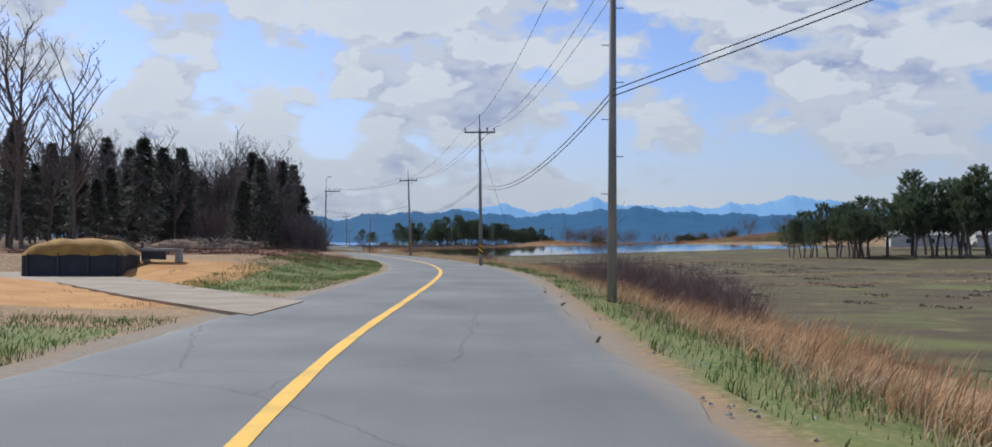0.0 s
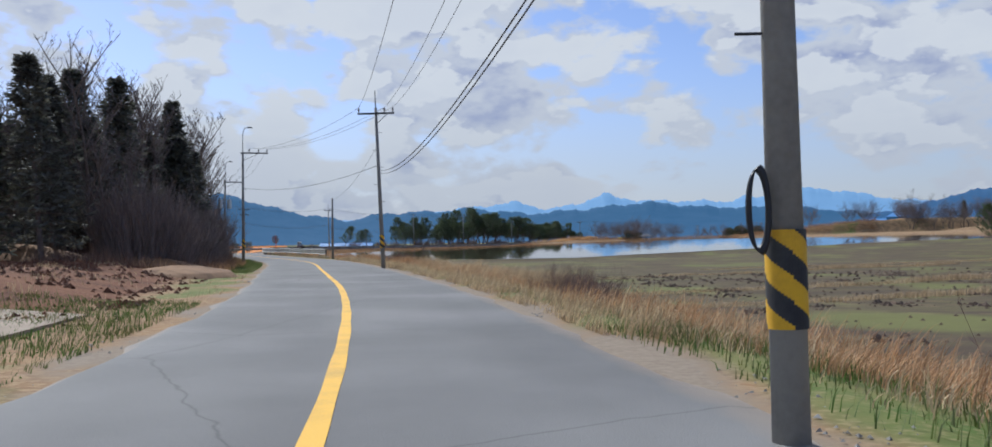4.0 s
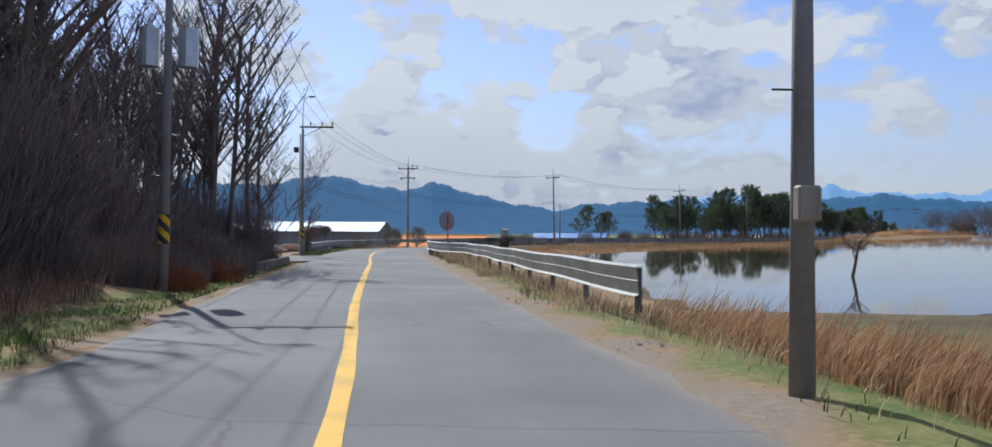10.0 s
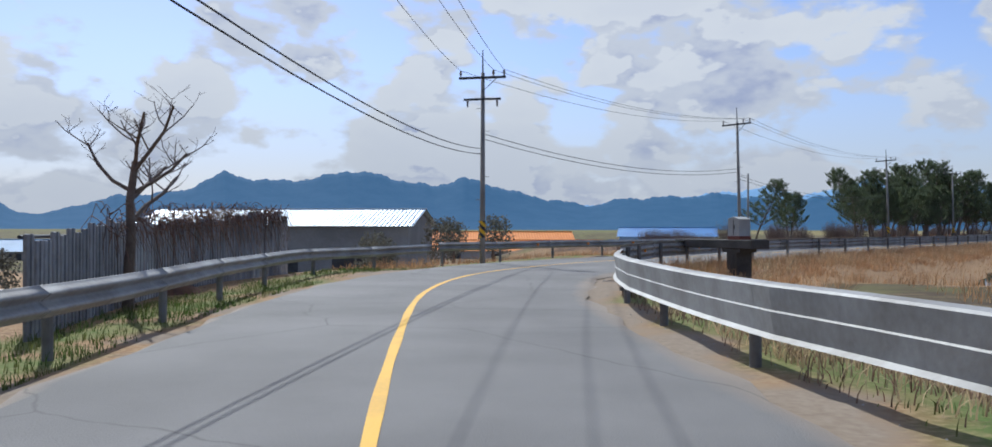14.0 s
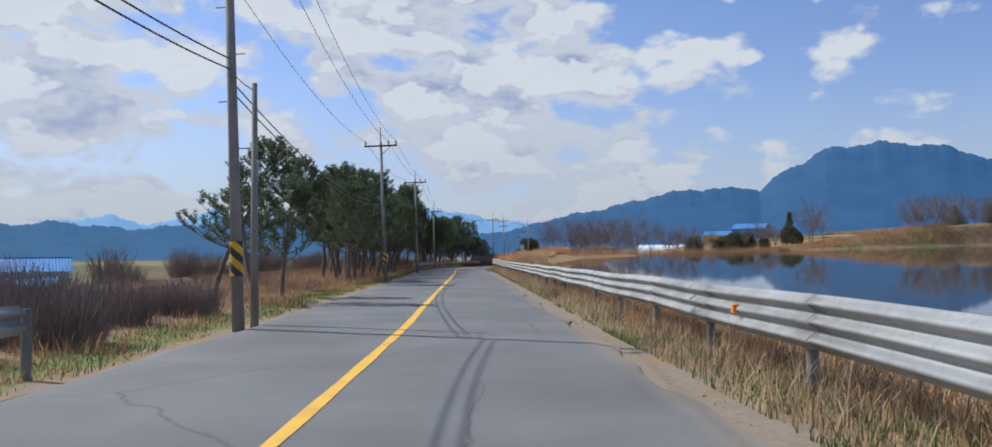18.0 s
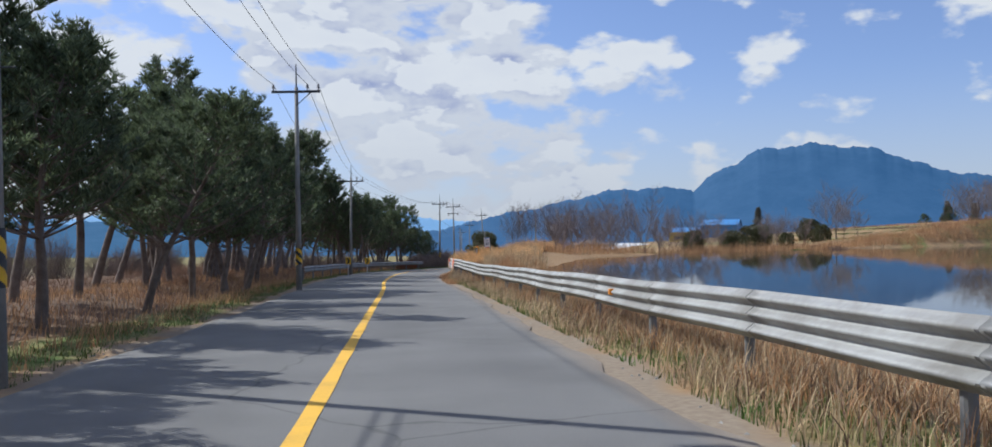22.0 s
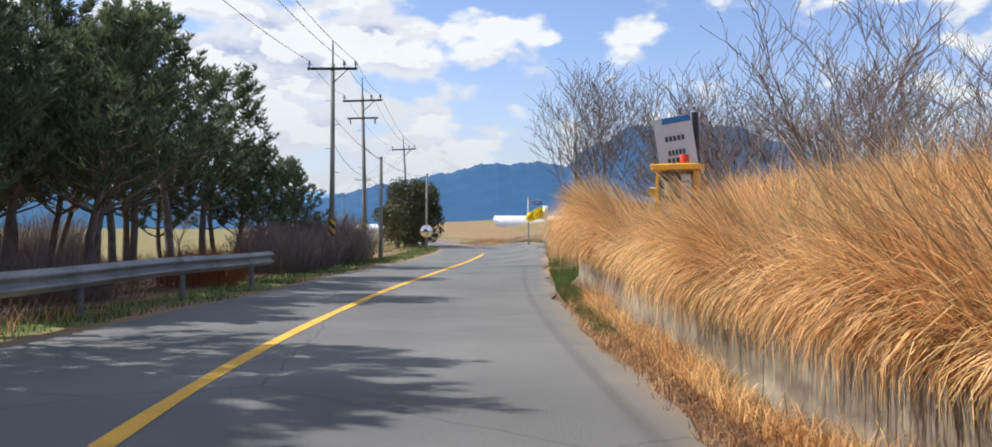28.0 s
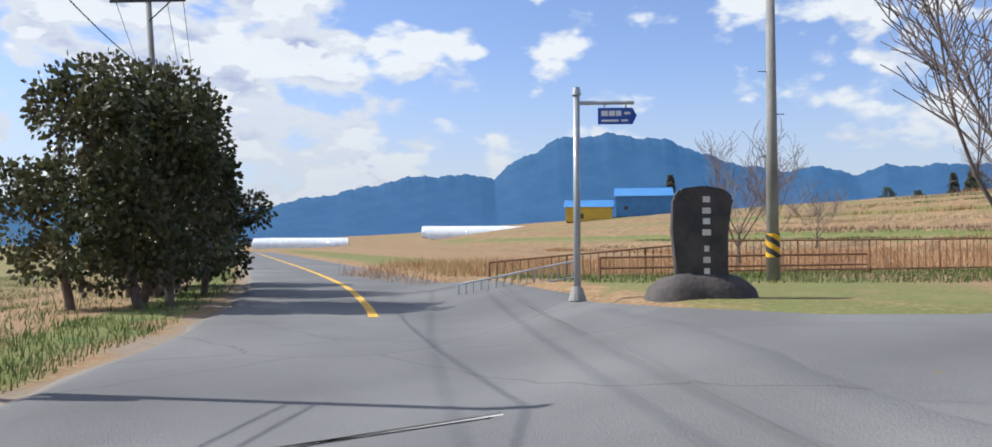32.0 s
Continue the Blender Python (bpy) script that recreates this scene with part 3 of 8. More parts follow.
def asphalt_material():
    m = mat("asphalt", (0.185, 0.181, 0.176), (0.142, 0.139, 0.137), 0.35, 0.82, 0.35, 60, fine=0.5, spec=0.35)
    n, l = m.node_tree.nodes, m.node_tree.links
    b = n["Principled BSDF"]
    src = b.inputs["Base Color"].links[0].from_socket
    at_ = n.new("ShaderNodeAttribute")
    at_.attribute_name = "dust"
    geo = n.new("ShaderNodeNewGeometry")
    t = n.new("ShaderNodeTexNoise")
    t.inputs["Scale"].default_value, t.inputs["Detail"].default_value = 1.3, 8
    l.new(geo.outputs["Position"], t.inputs["Vector"])
    q = n.new("ShaderNodeMath")
    q.operation = "MULTIPLY_ADD"
    l.new(t.outputs[0], q.inputs[0])
    q.inputs[1].default_value = 0.5
    l.new(at_.outputs["Fac"], q.inputs[2])
    r = n.new("ShaderNodeMapRange")
    r.inputs["From Min"].default_value, r.inputs["From Max"].default_value = 0.45, 1.15
    l.new(q.outputs[0], r.inputs["Value"])
    # broad worn patches, and tracks that wheels have polished
    pt = n.new("ShaderNodeTexNoise")
    pt.inputs["Scale"].default_value, pt.inputs["Detail"].default_value = 0.28, 4
    l.new(geo.outputs["Position"], pt.inputs["Vector"])
    trk = n.new("ShaderNodeAttribute")
    trk.attribute_name = "track"
    pv = n.new("ShaderNodeMapRange")
    pv.inputs["From Min"].default_value, pv.inputs["From Max"].default_value = 0.3, 0.7
    pv.inputs["To Min"].default_value, pv.inputs["To Max"].default_value = 0.86, 1.16
    l.new(pt.outputs[0], pv.inputs["Value"])
    tv = n.new("ShaderNodeMath")
    tv.operation = "MULTIPLY_ADD"
    l.new(trk.outputs["Fac"], tv.inputs[0])
    tv.inputs[1].default_value = -0.07
    l.new(pv.outputs[0], tv.inputs[2])
    hv = n.new("ShaderNodeHueSaturation")
    l.new(tv.outputs[0], hv.inputs["Value"])
    l.new(src, hv.inputs["Color"])
    mx = n.new("ShaderNodeMix")
    mx.data_type = "RGBA"
    l.new(r.outputs[0], mx.inputs[0])
    l.new(hv.outputs[0], mx.inputs[6])
    mx.inputs[7].default_value = (0.30, 0.245, 0.19, 1)
    # cracks
    v = n.new("ShaderNodeTexVoronoi")
    v.feature = "DISTANCE_TO_EDGE"
    v.inputs["Scale"].default_value = 0.22
    wob = n.new("ShaderNodeMix")
    wob.data_type = "RGBA"
    wob.inputs[0].default_value = 0.25
    l.new(geo.outputs["Position"], wob.inputs[6])
    l.new(t.outputs["Color"], wob.inputs[7])
    l.new(wob.outputs[2], v.inputs["Vector"])
    cr = n.new("ShaderNodeMapRange")
    cr.inputs["From Min"].default_value, cr.inputs["From Max"].default_value = 0.0, 0.004
    cr.inputs["To Min"].default_value, cr.inputs["To Max"].default_value = 0.45, 0.0
    l.new(v.outputs["Distance"], cr.inputs["Value"])
    m2 = n.new("ShaderNodeMix")
    m2.data_type = "RGBA"
    l.new(cr.outputs[0], m2.inputs[0])
    l.new(mx.outputs[2], m2.inputs[6])
    m2.inputs[7].default_value = (0.035, 0.034, 0.033, 1)
    l.new(m2.outputs[2], b.inputs["Base Color"])
    return m


build_ground()
M_ASPHALT = asphalt_material()


def build_road():
    ss = np.arange(-50, 540, 1.0)
    cols = [0, 0.03, 0.08, 0.13, 0.19, 0.25, 0.32, 0.38, 0.44, 0.5, 0.56, 0.62, 0.68, 0.75, 0.81, 0.87, 0.92, 0.97, 1.0]
    worn = {0.13: 0.5, 0.19: 1.0, 0.25: 0.4, 0.32: 0.5, 0.38: 1.0, 0.44: 0.4, 0.56: 0.4, 0.62: 1.0, 0.68: 0.5, 0.75: 0.4, 0.81: 1.0, 0.87: 0.5}
    v, dust, track = [], [], []
    for s in ss:
        a, b = float(left_edge(s)), float(right_edge(s))
        wob = 0.10 * math.sin(s * 0.9) + 0.07 * math.sin(s * 2.3 + 1)
        for u in cols:
            dd = a + (b - a) * u + (wob if u == 1 else -wob if u == 0 else 0)
            x, y = at(s, dd)
            v.append((x, y, float(tilt(s, dd - b)) + (0.0 if 0 < u < 1 else -0.05)))
            edge = min(u, 1 - u)
            track.append(worn.get(u, 0.0))
            open_ = (u > 0.5 and 381 < s < 405) or (u < 0.5 and 168 < s < 180)
            dust.append(0.0 if open_ else max(0.0, 0.85 - edge / 0.10) if u > 0.5 else max(0.0, 0.7 - edge / 0.05))
    ob = link("road", v, grid_faces(len(ss), len(cols)).tolist(), M_ASPHALT)
    at_ = ob.data.attributes.new("track", "FLOAT", "POINT")
    at_.data.foreach_set("value", np.array(track, np.float32))
    at_ = ob.data.attributes.new("dust", "FLOAT", "POINT")
    at_.data.foreach_set("value", np.array(dust, np.float32))
    tagged(ob, "grey two-lane asphalt country road with dusty edges", "road", kind="structure")


build_road()


def line_half(q):
    """Half the painted line's width: it is thinner and more worn round the bend."""
    return float(np.interp(q, [160, 178, 214, 238], [0.082, 0.055, 0.055, 0.080])) + 0.006 * math.sin(q * 1.7)


tagged(strip("centre_line", -50, 386.5, lambda q: -line_half(q), line_half, 0.006, M_LINE, 0.5), "worn solid yellow centre line painted on asphalt", "road marking", kind="structure")
tagged(strip("centre_line", 399.5, 520, -0.085, 0.085, 0.006, M_LINE, 1), "worn solid yellow centre line painted on asphalt", "road marking", kind="structure")


def water_material():
    m = bpy.data.materials.new("water")
    m.use_nodes = True
    n, l = m.node_tree.nodes, m.node_tree.links
    b = n["Principled BSDF"]
    b.inputs["Base Color"].default_value = (0.060, 0.048, 0.030, 1)
    b.inputs["Roughness"].default_value = 0.025
    b.inputs["IOR"].default_value = 1.33
    geo = n.new("ShaderNodeNewGeometry")
    t = n.new("ShaderNodeTexNoise")
    t.inputs["Scale"].default_value, t.inputs["Detail"].default_value = 2.2, 3
    l.new(geo.outputs["Position"], t.inputs["Vector"])
    bp = n.new("ShaderNodeBump")
    bp.inputs["Strength"].default_value, bp.inputs["Distance"].default_value = 0.10, 0.012
    l.new(t.outputs[0], bp.inputs["Height"])
    l.new(bp.outputs[0], b.inputs["Normal"])
    return m


M_WATER = water_material()


def build_water(name, poly, level, label):
    cx, cy = sum(p[0] for p in poly) / len(poly), sum(p[1] for p in poly) / len(poly)
    big_ = [(cx + (x - cx) * 1.06, cy + (y - cy) * 1.06) for x, y in poly]
    v = [(x, y, float(level(x, y))) for x, y in big_]
    ob = link(name, v, [list(range(len(v)))], M_WATER, False)
    if ob.data.polygons[0].normal.z < 0:
        ob.data.flip_normals()
    tagged(ob, label, "water", kind="structure")


# the level is a plane over each water's whole extent
build_water("water", LAKE, lambda x, y: -0.95 + 0.0225 * ((x + 20) * 0.67 + (y - 235) * 0.75), "still brown reservoir water mirroring the sky")
build_water("water", POND, lambda x, y: -0.78 + 0.020 * ((x + 8) * 0.55 + (y - 140) * 0.84), "shallow flooded paddy water mirroring clouds")


# ---- mountains ----
def ridge(name, prof, dist, col1, col2, label, seed, haze_glow, deep=700):
    """A forested range: heading in degrees to the left of +y against height in degrees, at a distance from the middle of the road."""
    az = [p[0] for p in prof]
    lo, hi = min(az), max(az)
    n, rows = int((hi - lo) * 8), 14
    rng = np.random.RandomState(seed)
    ph = rng.rand(8) * 6.28
    v = []
    ox, oy = -15.0, 190.0
    for i in range(n + 1):
        a = lo + (hi - lo) * i / n
        h = float(np.interp(-a, [-p for p in az], [p[1] for p in prof])) if az[0] > az[-1] else float(np.interp(a, az, [p[1] for p in prof]))
        h = max(h, 0.0)
        hf = 0.07 * min(h, 2) * (math.sin(a * 2.1 + ph[0]) + 0.6 * math.sin(a * 5.3 + ph[1]) + 0.35 * math.sin(a * 13 + ph[2]) + 0.3 * math.sin(a * 31 + ph[3])) * 0.5
        for k in range(rows):
            u = k / (rows - 1)
            rr = dist - deep * (1 - u)
            gully = math.sin(a * 1.3 + ph[4] + 2 * u) + 0.5 * math.sin(a * 2.9 + ph[5] - 3 * u)
            top = dist * math.tan(radians(h))
            z = (top * (u ** 1.25) + dist * math.tan(radians(hf)) * u ** 9) * (1 + 0.015 * gully * (1 - u) * u * 4)
            rr += 7 * gully * (1 - u)
            v.append((ox - math.sin(radians(a)) * rr, oy + math.cos(radians(a)) * rr, z - 3))
        rr = dist + 500
        v.append((ox - math.sin(radians(a)) * rr, oy + math.cos(radians(a)) * rr, -5))
    # haze is put into the surface: bluish base colours plus blue emission
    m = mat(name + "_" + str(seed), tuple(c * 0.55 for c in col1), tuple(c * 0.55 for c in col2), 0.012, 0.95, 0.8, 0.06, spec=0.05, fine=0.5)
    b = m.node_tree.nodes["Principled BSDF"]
    b.inputs["Emission Color"].default_value, b.inputs["Emission Strength"].default_value = (*[g * 1.5 for g in haze_glow], 1), 1.0
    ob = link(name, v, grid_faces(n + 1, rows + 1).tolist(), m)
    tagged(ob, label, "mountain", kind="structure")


# far ranges: a backdrop of distance, haze painted into blue colours and emission
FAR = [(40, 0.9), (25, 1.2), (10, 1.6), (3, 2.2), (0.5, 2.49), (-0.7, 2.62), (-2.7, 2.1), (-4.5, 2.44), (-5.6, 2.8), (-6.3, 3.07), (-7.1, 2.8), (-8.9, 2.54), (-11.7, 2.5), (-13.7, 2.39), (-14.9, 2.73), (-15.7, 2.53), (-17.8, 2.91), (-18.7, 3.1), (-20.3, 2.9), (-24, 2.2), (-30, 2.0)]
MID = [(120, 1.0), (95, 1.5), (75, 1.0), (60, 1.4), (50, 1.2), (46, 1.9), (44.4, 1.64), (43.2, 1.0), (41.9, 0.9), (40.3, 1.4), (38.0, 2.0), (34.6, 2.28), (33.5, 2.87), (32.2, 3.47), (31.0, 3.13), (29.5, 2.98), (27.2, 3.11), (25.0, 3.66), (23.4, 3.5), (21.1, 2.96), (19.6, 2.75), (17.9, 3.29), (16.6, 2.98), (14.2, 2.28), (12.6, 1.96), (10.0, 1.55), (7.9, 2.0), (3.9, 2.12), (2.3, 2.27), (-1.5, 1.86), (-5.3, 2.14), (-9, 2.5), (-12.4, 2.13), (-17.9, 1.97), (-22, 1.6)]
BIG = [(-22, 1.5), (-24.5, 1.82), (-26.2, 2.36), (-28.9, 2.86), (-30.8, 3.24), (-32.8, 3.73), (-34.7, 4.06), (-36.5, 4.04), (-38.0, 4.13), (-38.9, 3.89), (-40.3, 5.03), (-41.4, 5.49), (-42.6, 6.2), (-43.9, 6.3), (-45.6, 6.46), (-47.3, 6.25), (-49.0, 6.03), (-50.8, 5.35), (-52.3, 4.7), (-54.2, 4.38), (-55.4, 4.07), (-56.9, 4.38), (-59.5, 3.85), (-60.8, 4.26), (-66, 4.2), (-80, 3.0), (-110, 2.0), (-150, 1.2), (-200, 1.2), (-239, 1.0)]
# more haze painted on the farthest range: paler blue, stronger emission
ridge("mountain_far", FAR, 4300, (0.16, 0.24, 0.34), (0.13, 0.20, 0.30), "distant mountain range with haze painted in as pale blue", 1, (0.10, 0.20, 0.34))
ridge("mountain_middle", MID, 3700, (0.060, 0.105, 0.165), (0.040, 0.080, 0.13), "forested mountain range behind the plain, blue from painted haze", 2, (0.016, 0.060, 0.125))
ridge("mountain_big", BIG, 3300, (0.060, 0.105, 0.175), (0.040, 0.075, 0.13), "broad flat-topped forested mountain, blue from painted haze", 3, (0.016, 0.055, 0.125))


# ---- helpers for things ----
def empty(name, x, y, z, rz=0.0, rx=0.0, ry=0.0):
    ob = new(name)
    ob.matrix_world = pose(x, y, z, rx, ry, rz)
    ob.empty_display_size = 0.2
    return ob


def part(name, bm, material, parent, label="", smooth=False):
    """One mesh of its own under a thing or a part, in the thing's own axes."""
    me = bpy.data.meshes.new(name)
    bm.to_mesh(me)
    bm.free()
    for m in material if isinstance(material, (list, tuple)) else (material,):
        me.materials.append(m)
    if smooth:
        me.polygons.foreach_set("use_smooth", [True] * len(me.polygons))
    ob = new(name, me)
    if parent is not None:
        ob.parent = parent
    if label:
        ob["label"] = label
    return ob


def part_of(name, verts, faces, material, parent, label="", smooth=False):
    me = bpy.data.meshes.new(name)
    me.from_pydata([tuple(map(float, v)) for v in verts], [], [tuple(map(int, f)) for f in faces])
    for m in material if isinstance(material, (list, tuple)) else (material,):
        me.materials.append(m)
    if smooth:
        me.polygons.foreach_set("use_smooth", [True] * len(me.polygons))
    ob = new(name, me)
    if parent is not None:
        ob.parent = parent
    if label:
        ob["label"] = label
    return ob


def bm_box(bm, cx, cy, cz, sx, sy, sz, rot=None, bevel=0.0):
    g = bmesh.ops.create_cube(bm, size=1.0)["verts"]
    m = Matrix.Translation((cx, cy, cz)) @ (rot or Matrix()) @ Matrix.Diagonal((sx, sy, sz, 1))
    bmesh.ops.transform(bm, matrix=m, verts=g)
    if bevel:
        es = list({e for v in g for e in v.link_edges})
        bmesh.ops.bevel(bm, geom=es, offset=bevel, segments=1, affect="EDGES")
    return bm


def box(cx, cy, cz, sx, sy, sz, rot=None, bevel=0.0):
    return bm_box(bmesh.new(), cx, cy, cz, sx, sy, sz, rot, bevel)


def bm_tube(bm, a, b, r0, r1, n=8, caps=True):
    a, b = Vector(a), Vector(b)
    d = b - a
    q = d.to_track_quat("Z", "Y").to_matrix().to_4x4()
    m = Matrix.Translation((a + b) / 2) @ q
    bmesh.ops.create_cone(bm, cap_ends=caps, segments=n, radius1=r0, radius2=r1, depth=d.length, matrix=m)
    return bm


def tube(a, b, r0, r1=None, n=8):
    return bm_tube(bmesh.new(), a, b, r0, r0 if r1 is None else r1, n)


# ---- utility poles ----
def warning_band(r0, z0, z1, parent):
    """A sleeve with slanting yellow and black stripes."""
    n, rows = 40, 44
    v, f = [], []
    for j in range(rows + 1):
        for i in range(n):
            a = 2 * math.pi * i / n
            rr = r0 + 0.006
            v.append((rr * math.cos(a), rr * math.sin(a), z0 + (z1 - z0) * j / rows))
    for j in range(rows):
        for i in range(n):
            f.append((j * n + i, j * n + (i + 1) % n, (j + 1) * n + (i + 1) % n, (j + 1) * n + i))
    ob = part_of("warning_band", v, f, [M_YEL, M_BLK], parent, "yellow and black striped sleeve")
    for k, p in enumerate(ob.data.polygons):
        j, i = divmod(k, n)
        ob.data.polygons[k].material_index = int(((i * 4 / n) + j * 4 / rows * 1.0) % 2 >= 1)
    return ob


def utility_pole(x, y, head, arm_z=8.2, top=9.3, arm=True, band=True, lean=(0, 0), lamp=False, pin=True, trafo=False, r=0.118, z=None, second=False, one_side=False, label=None, band_z=(1.1, 1.75)):
    z = gz(x, y) if z is None else z
    p = empty("utility_pole", x, y, z - 0.02, head, lean[0], lean[1])
    zt = top - 0.9 if pin else top
    bm = bmesh.new()
    bm_tube(bm, (0, 0, -0.3), (0, 0, zt), r, r * 0.62, 16)
    part("shaft", bm, M_POLE, p, smooth=True)
    for k in range(6):
        h = 2.6 + k * 0.9
        if h < zt - 1:
            part("step_bolt", tube((0, 0, h), (0.27 * (1 if k % 2 else -1), 0, h), 0.010, n=6), M_DARK, p)
    if band:
        warning_band(r, band_z[0], band_z[1], p)
    if pin:
        part("top_pin", tube((0, 0, zt - 0.2), (0, 0, top), 0.035, 0.02), M_DARK, p)
    if arm:
        x0, x1 = (-0.15, 1.75) if one_side else (-0.95, 0.95)
        bm = box((x0 + x1) / 2, -r * 0.7, arm_z, x1 - x0, 0.075, 0.09)
        bm_tube(bm, (0, -r * 0.6, arm_z - 0.55), (x1 * 0.6, -r * 0.7, arm_z - 0.04), 0.018, 0.018, 6)
        part("crossarm", bm, M_DARK, p)
        for u in ((0.45, 1.1, 1.68) if one_side else (-0.88, 0.45, 0.88)):
            bm = tube((u, -r * 0.7, arm_z + 0.04), (u, -r * 0.7, arm_z + 0.30), 0.03, 0.02)
            bm_tube(bm, (u, -r * 0.7, arm_z + 0.14), (u, -r * 0.7, arm_z + 0.20), 0.065, 0.05, 10)
            bm_tube(bm, (u, -r * 0.7, arm_z + 0.22), (u, -r * 0.7, arm_z + 0.28), 0.055, 0.04, 10)
            part("insulator", bm, M_CERAM, p)
    if second:
        part("crossarm", box(0, -r * 0.7, arm_z - 0.85, 1.5, 0.07, 0.08), M_DARK, p)
        for u in (-0.6, 0.6):
            part("insulator", tube((u, -r * 0.7, arm_z - 0.85), (u, -r * 0.7, arm_z - 1.15), 0.05, 0.03), M_CERAM, p)
    if lamp:
        bm = bmesh.new()
        pts = [(0, 0, top - 0.1), (0.02, 0, top + 0.55), (0.12, 0, top + 0.85), (0.35, 0, top + 0.95)]
        for a, b in zip(pts, pts[1:]):
            bm_tube(bm, a, b, 0.03, 0.03, 8)
        part("lamp_arm", bm, M_STEEL, p)
        part("lamp_head", box(0.5, 0, top + 0.93, 0.36, 0.14, 0.09, bevel=0.03), M_DARK, p)
    if trafo:
        for u in (-0.42, 0.42):
            bm = tube((u, 0.05, arm_z - 2.6), (u, 0.05, arm_z - 1.75), 0.22, 0.22, 14)
            bm_tube(bm, (u, 0.05, arm_z - 1.75), (u, 0.05, arm_z - 1.5), 0.04, 0.03, 8)
            part("transformer", bm, M_STEEL, p, "grey drum transformer")
    tagged(p, label or "tall grey concrete utility pole with a steel crossarm", "utility pole", group="poles along the road")
    return p




def pole_top(p, off, zz):
    return p.matrix_world @ Vector((off, -0.1, zz))


def cable(a, b, sag, r=0.009, label="thin black overhead electric cable between poles"):
    a, b = Vector(a), Vector(b)
    cu = bpy.data.curves.new("overhead_cable", "CURVE")
    cu.dimensions, cu.bevel_depth, cu.bevel_resolution = "3D", r, 1
    n = 18
    sp = cu.splines.new("POLY")
    sp.points.add(n)
    for i in range(n + 1):
        u = i / n
        q = a.lerp(b, u)
        sp.points[i].co = (q.x, q.y, q.z - sag * 4 * u * (1 - u), 1)
    cu.materials.append(M_WIRE)
    tagged(new("overhead_cable", cu), label, "cable", group="overhead cables")


# the row on the right, then the rows on the left
P_SPEC = [
    ("P1", (2.75, 22.3), -2, dict(top=9.6, arm_z=8.5, band=False)),
    ("P2", (-1.02, 56.2), 3, dict(band_z=(0.80, 1.40), r=0.118, lean=(0, -0.8))),
    ("P3", (-9.27, 98.75), 10, dict(arm_z=8.1, lean=(0, -2.2))),
    ("L1", (-21.6, 116.2), 15, dict(arm_z=7.9, top=8.8, one_side=True, lamp=True)),
    ("L2", (-30.75, 141.5), 18, dict(arm_z=7.6, top=8.7, one_side=True, lamp=True, trafo=True, lean=(0, 0.8))),
    ("P4", (-18.2, 131.75), 18, dict(top=5.35, arm=False, pin=False, band=False, r=0.115, label="short grey concrete pole without a crossarm")),
    ("L3", (-41.9, 172.0), 16, dict(arm_z=7.4, top=8.2, one_side=True, lamp=True)),
    ("L4", (-46.9, 204.9), 2, dict(arm_z=7.4, top=8.5, second=True, trafo=False)),
    ("L5", (-37.35, 228.95), -25, dict(arm_z=7.95, top=9.0, lean=(0, -1.6))),
    ("L5b", (-36.9, 229.95), -25, dict(top=4.95, arm=False, pin=False, band=False, r=0.085, label="short weathered concrete pole beside a taller one")),
    ("L6", (-24.4, 262.5), -26, dict(arm_z=7.9, top=9.0, lean=(0, -1.8))),
    ("L7", (-14.25, 286.9), -26, dict(arm_z=7.9, top=9.0, lean=(0, -1.0))),
    ("L8", (-1.9, 317.1), -30, dict(arm_z=7.0, top=8.2, band=False)),
    ("M1", (20.3, 350.5), -38, dict(arm_z=7.4, top=8.5)),
    ("M2", (26.06, 358.7), -38, dict(arm_z=7.65, top=8.8, lean=(0, -1.5), second=True)),
    ("M3", (26.55, 358.1), -38, dict(top=4.9, arm=False, pin=False, band=False, r=0.11, label="short thin pole among the roadside scrub")),
    ("M4", (42.3, 382.2), -30, dict(arm_z=7.8, top=8.9, lean=(0, -3.5))),
    ("M6", (60.5, 425.0), -26, dict(arm_z=7.8, top=8.8)),
    ("M7", (84, 478), -24, dict(arm_z=7.8, top=8.8)),
    ("R1", (35.2, 353.8), -40, dict(top=6.3, arm=False, pin=False, band=False, label="plain grey concrete pole standing in dry grass")),
    ("R2", (50.1, 369.0), -40, dict(top=6.2, arm=False, pin=False, band=True, r=0.14, label="slim pale concrete pole behind the roadside fence", band_z=(0.5, 1.0))),
]
POLES = {}
for key, (px, py), head, kw in P_SPEC:
    POLES[key] = (utility_pole(px, py, head, **kw), kw)


def span(a, b, offs=(-0.88, 0.45, 0.88), sag=0.9, low=None):
    pa, ka = POLES[a]
    pb, kb = POLES[b]
    za, zb = ka.get("arm_z", 8.2), kb.get("arm_z", 8.2)
    oa = (0.45, 1.1, 1.68) if ka.get("one_side") else offs
    ob_ = (0.45, 1.1, 1.68) if kb.get("one_side") else offs
    for u, w in zip(oa, ob_):
        cable(pole_top(pa, u, za + 0.3), pole_top(pb, w, zb + 0.3), sag)
    if low:
        for k in low:
            cable(pole_top(pa, 0, k), pole_top(pb, 0, k), sag * 1.1, 0.014, "sagging black communication cable between poles")


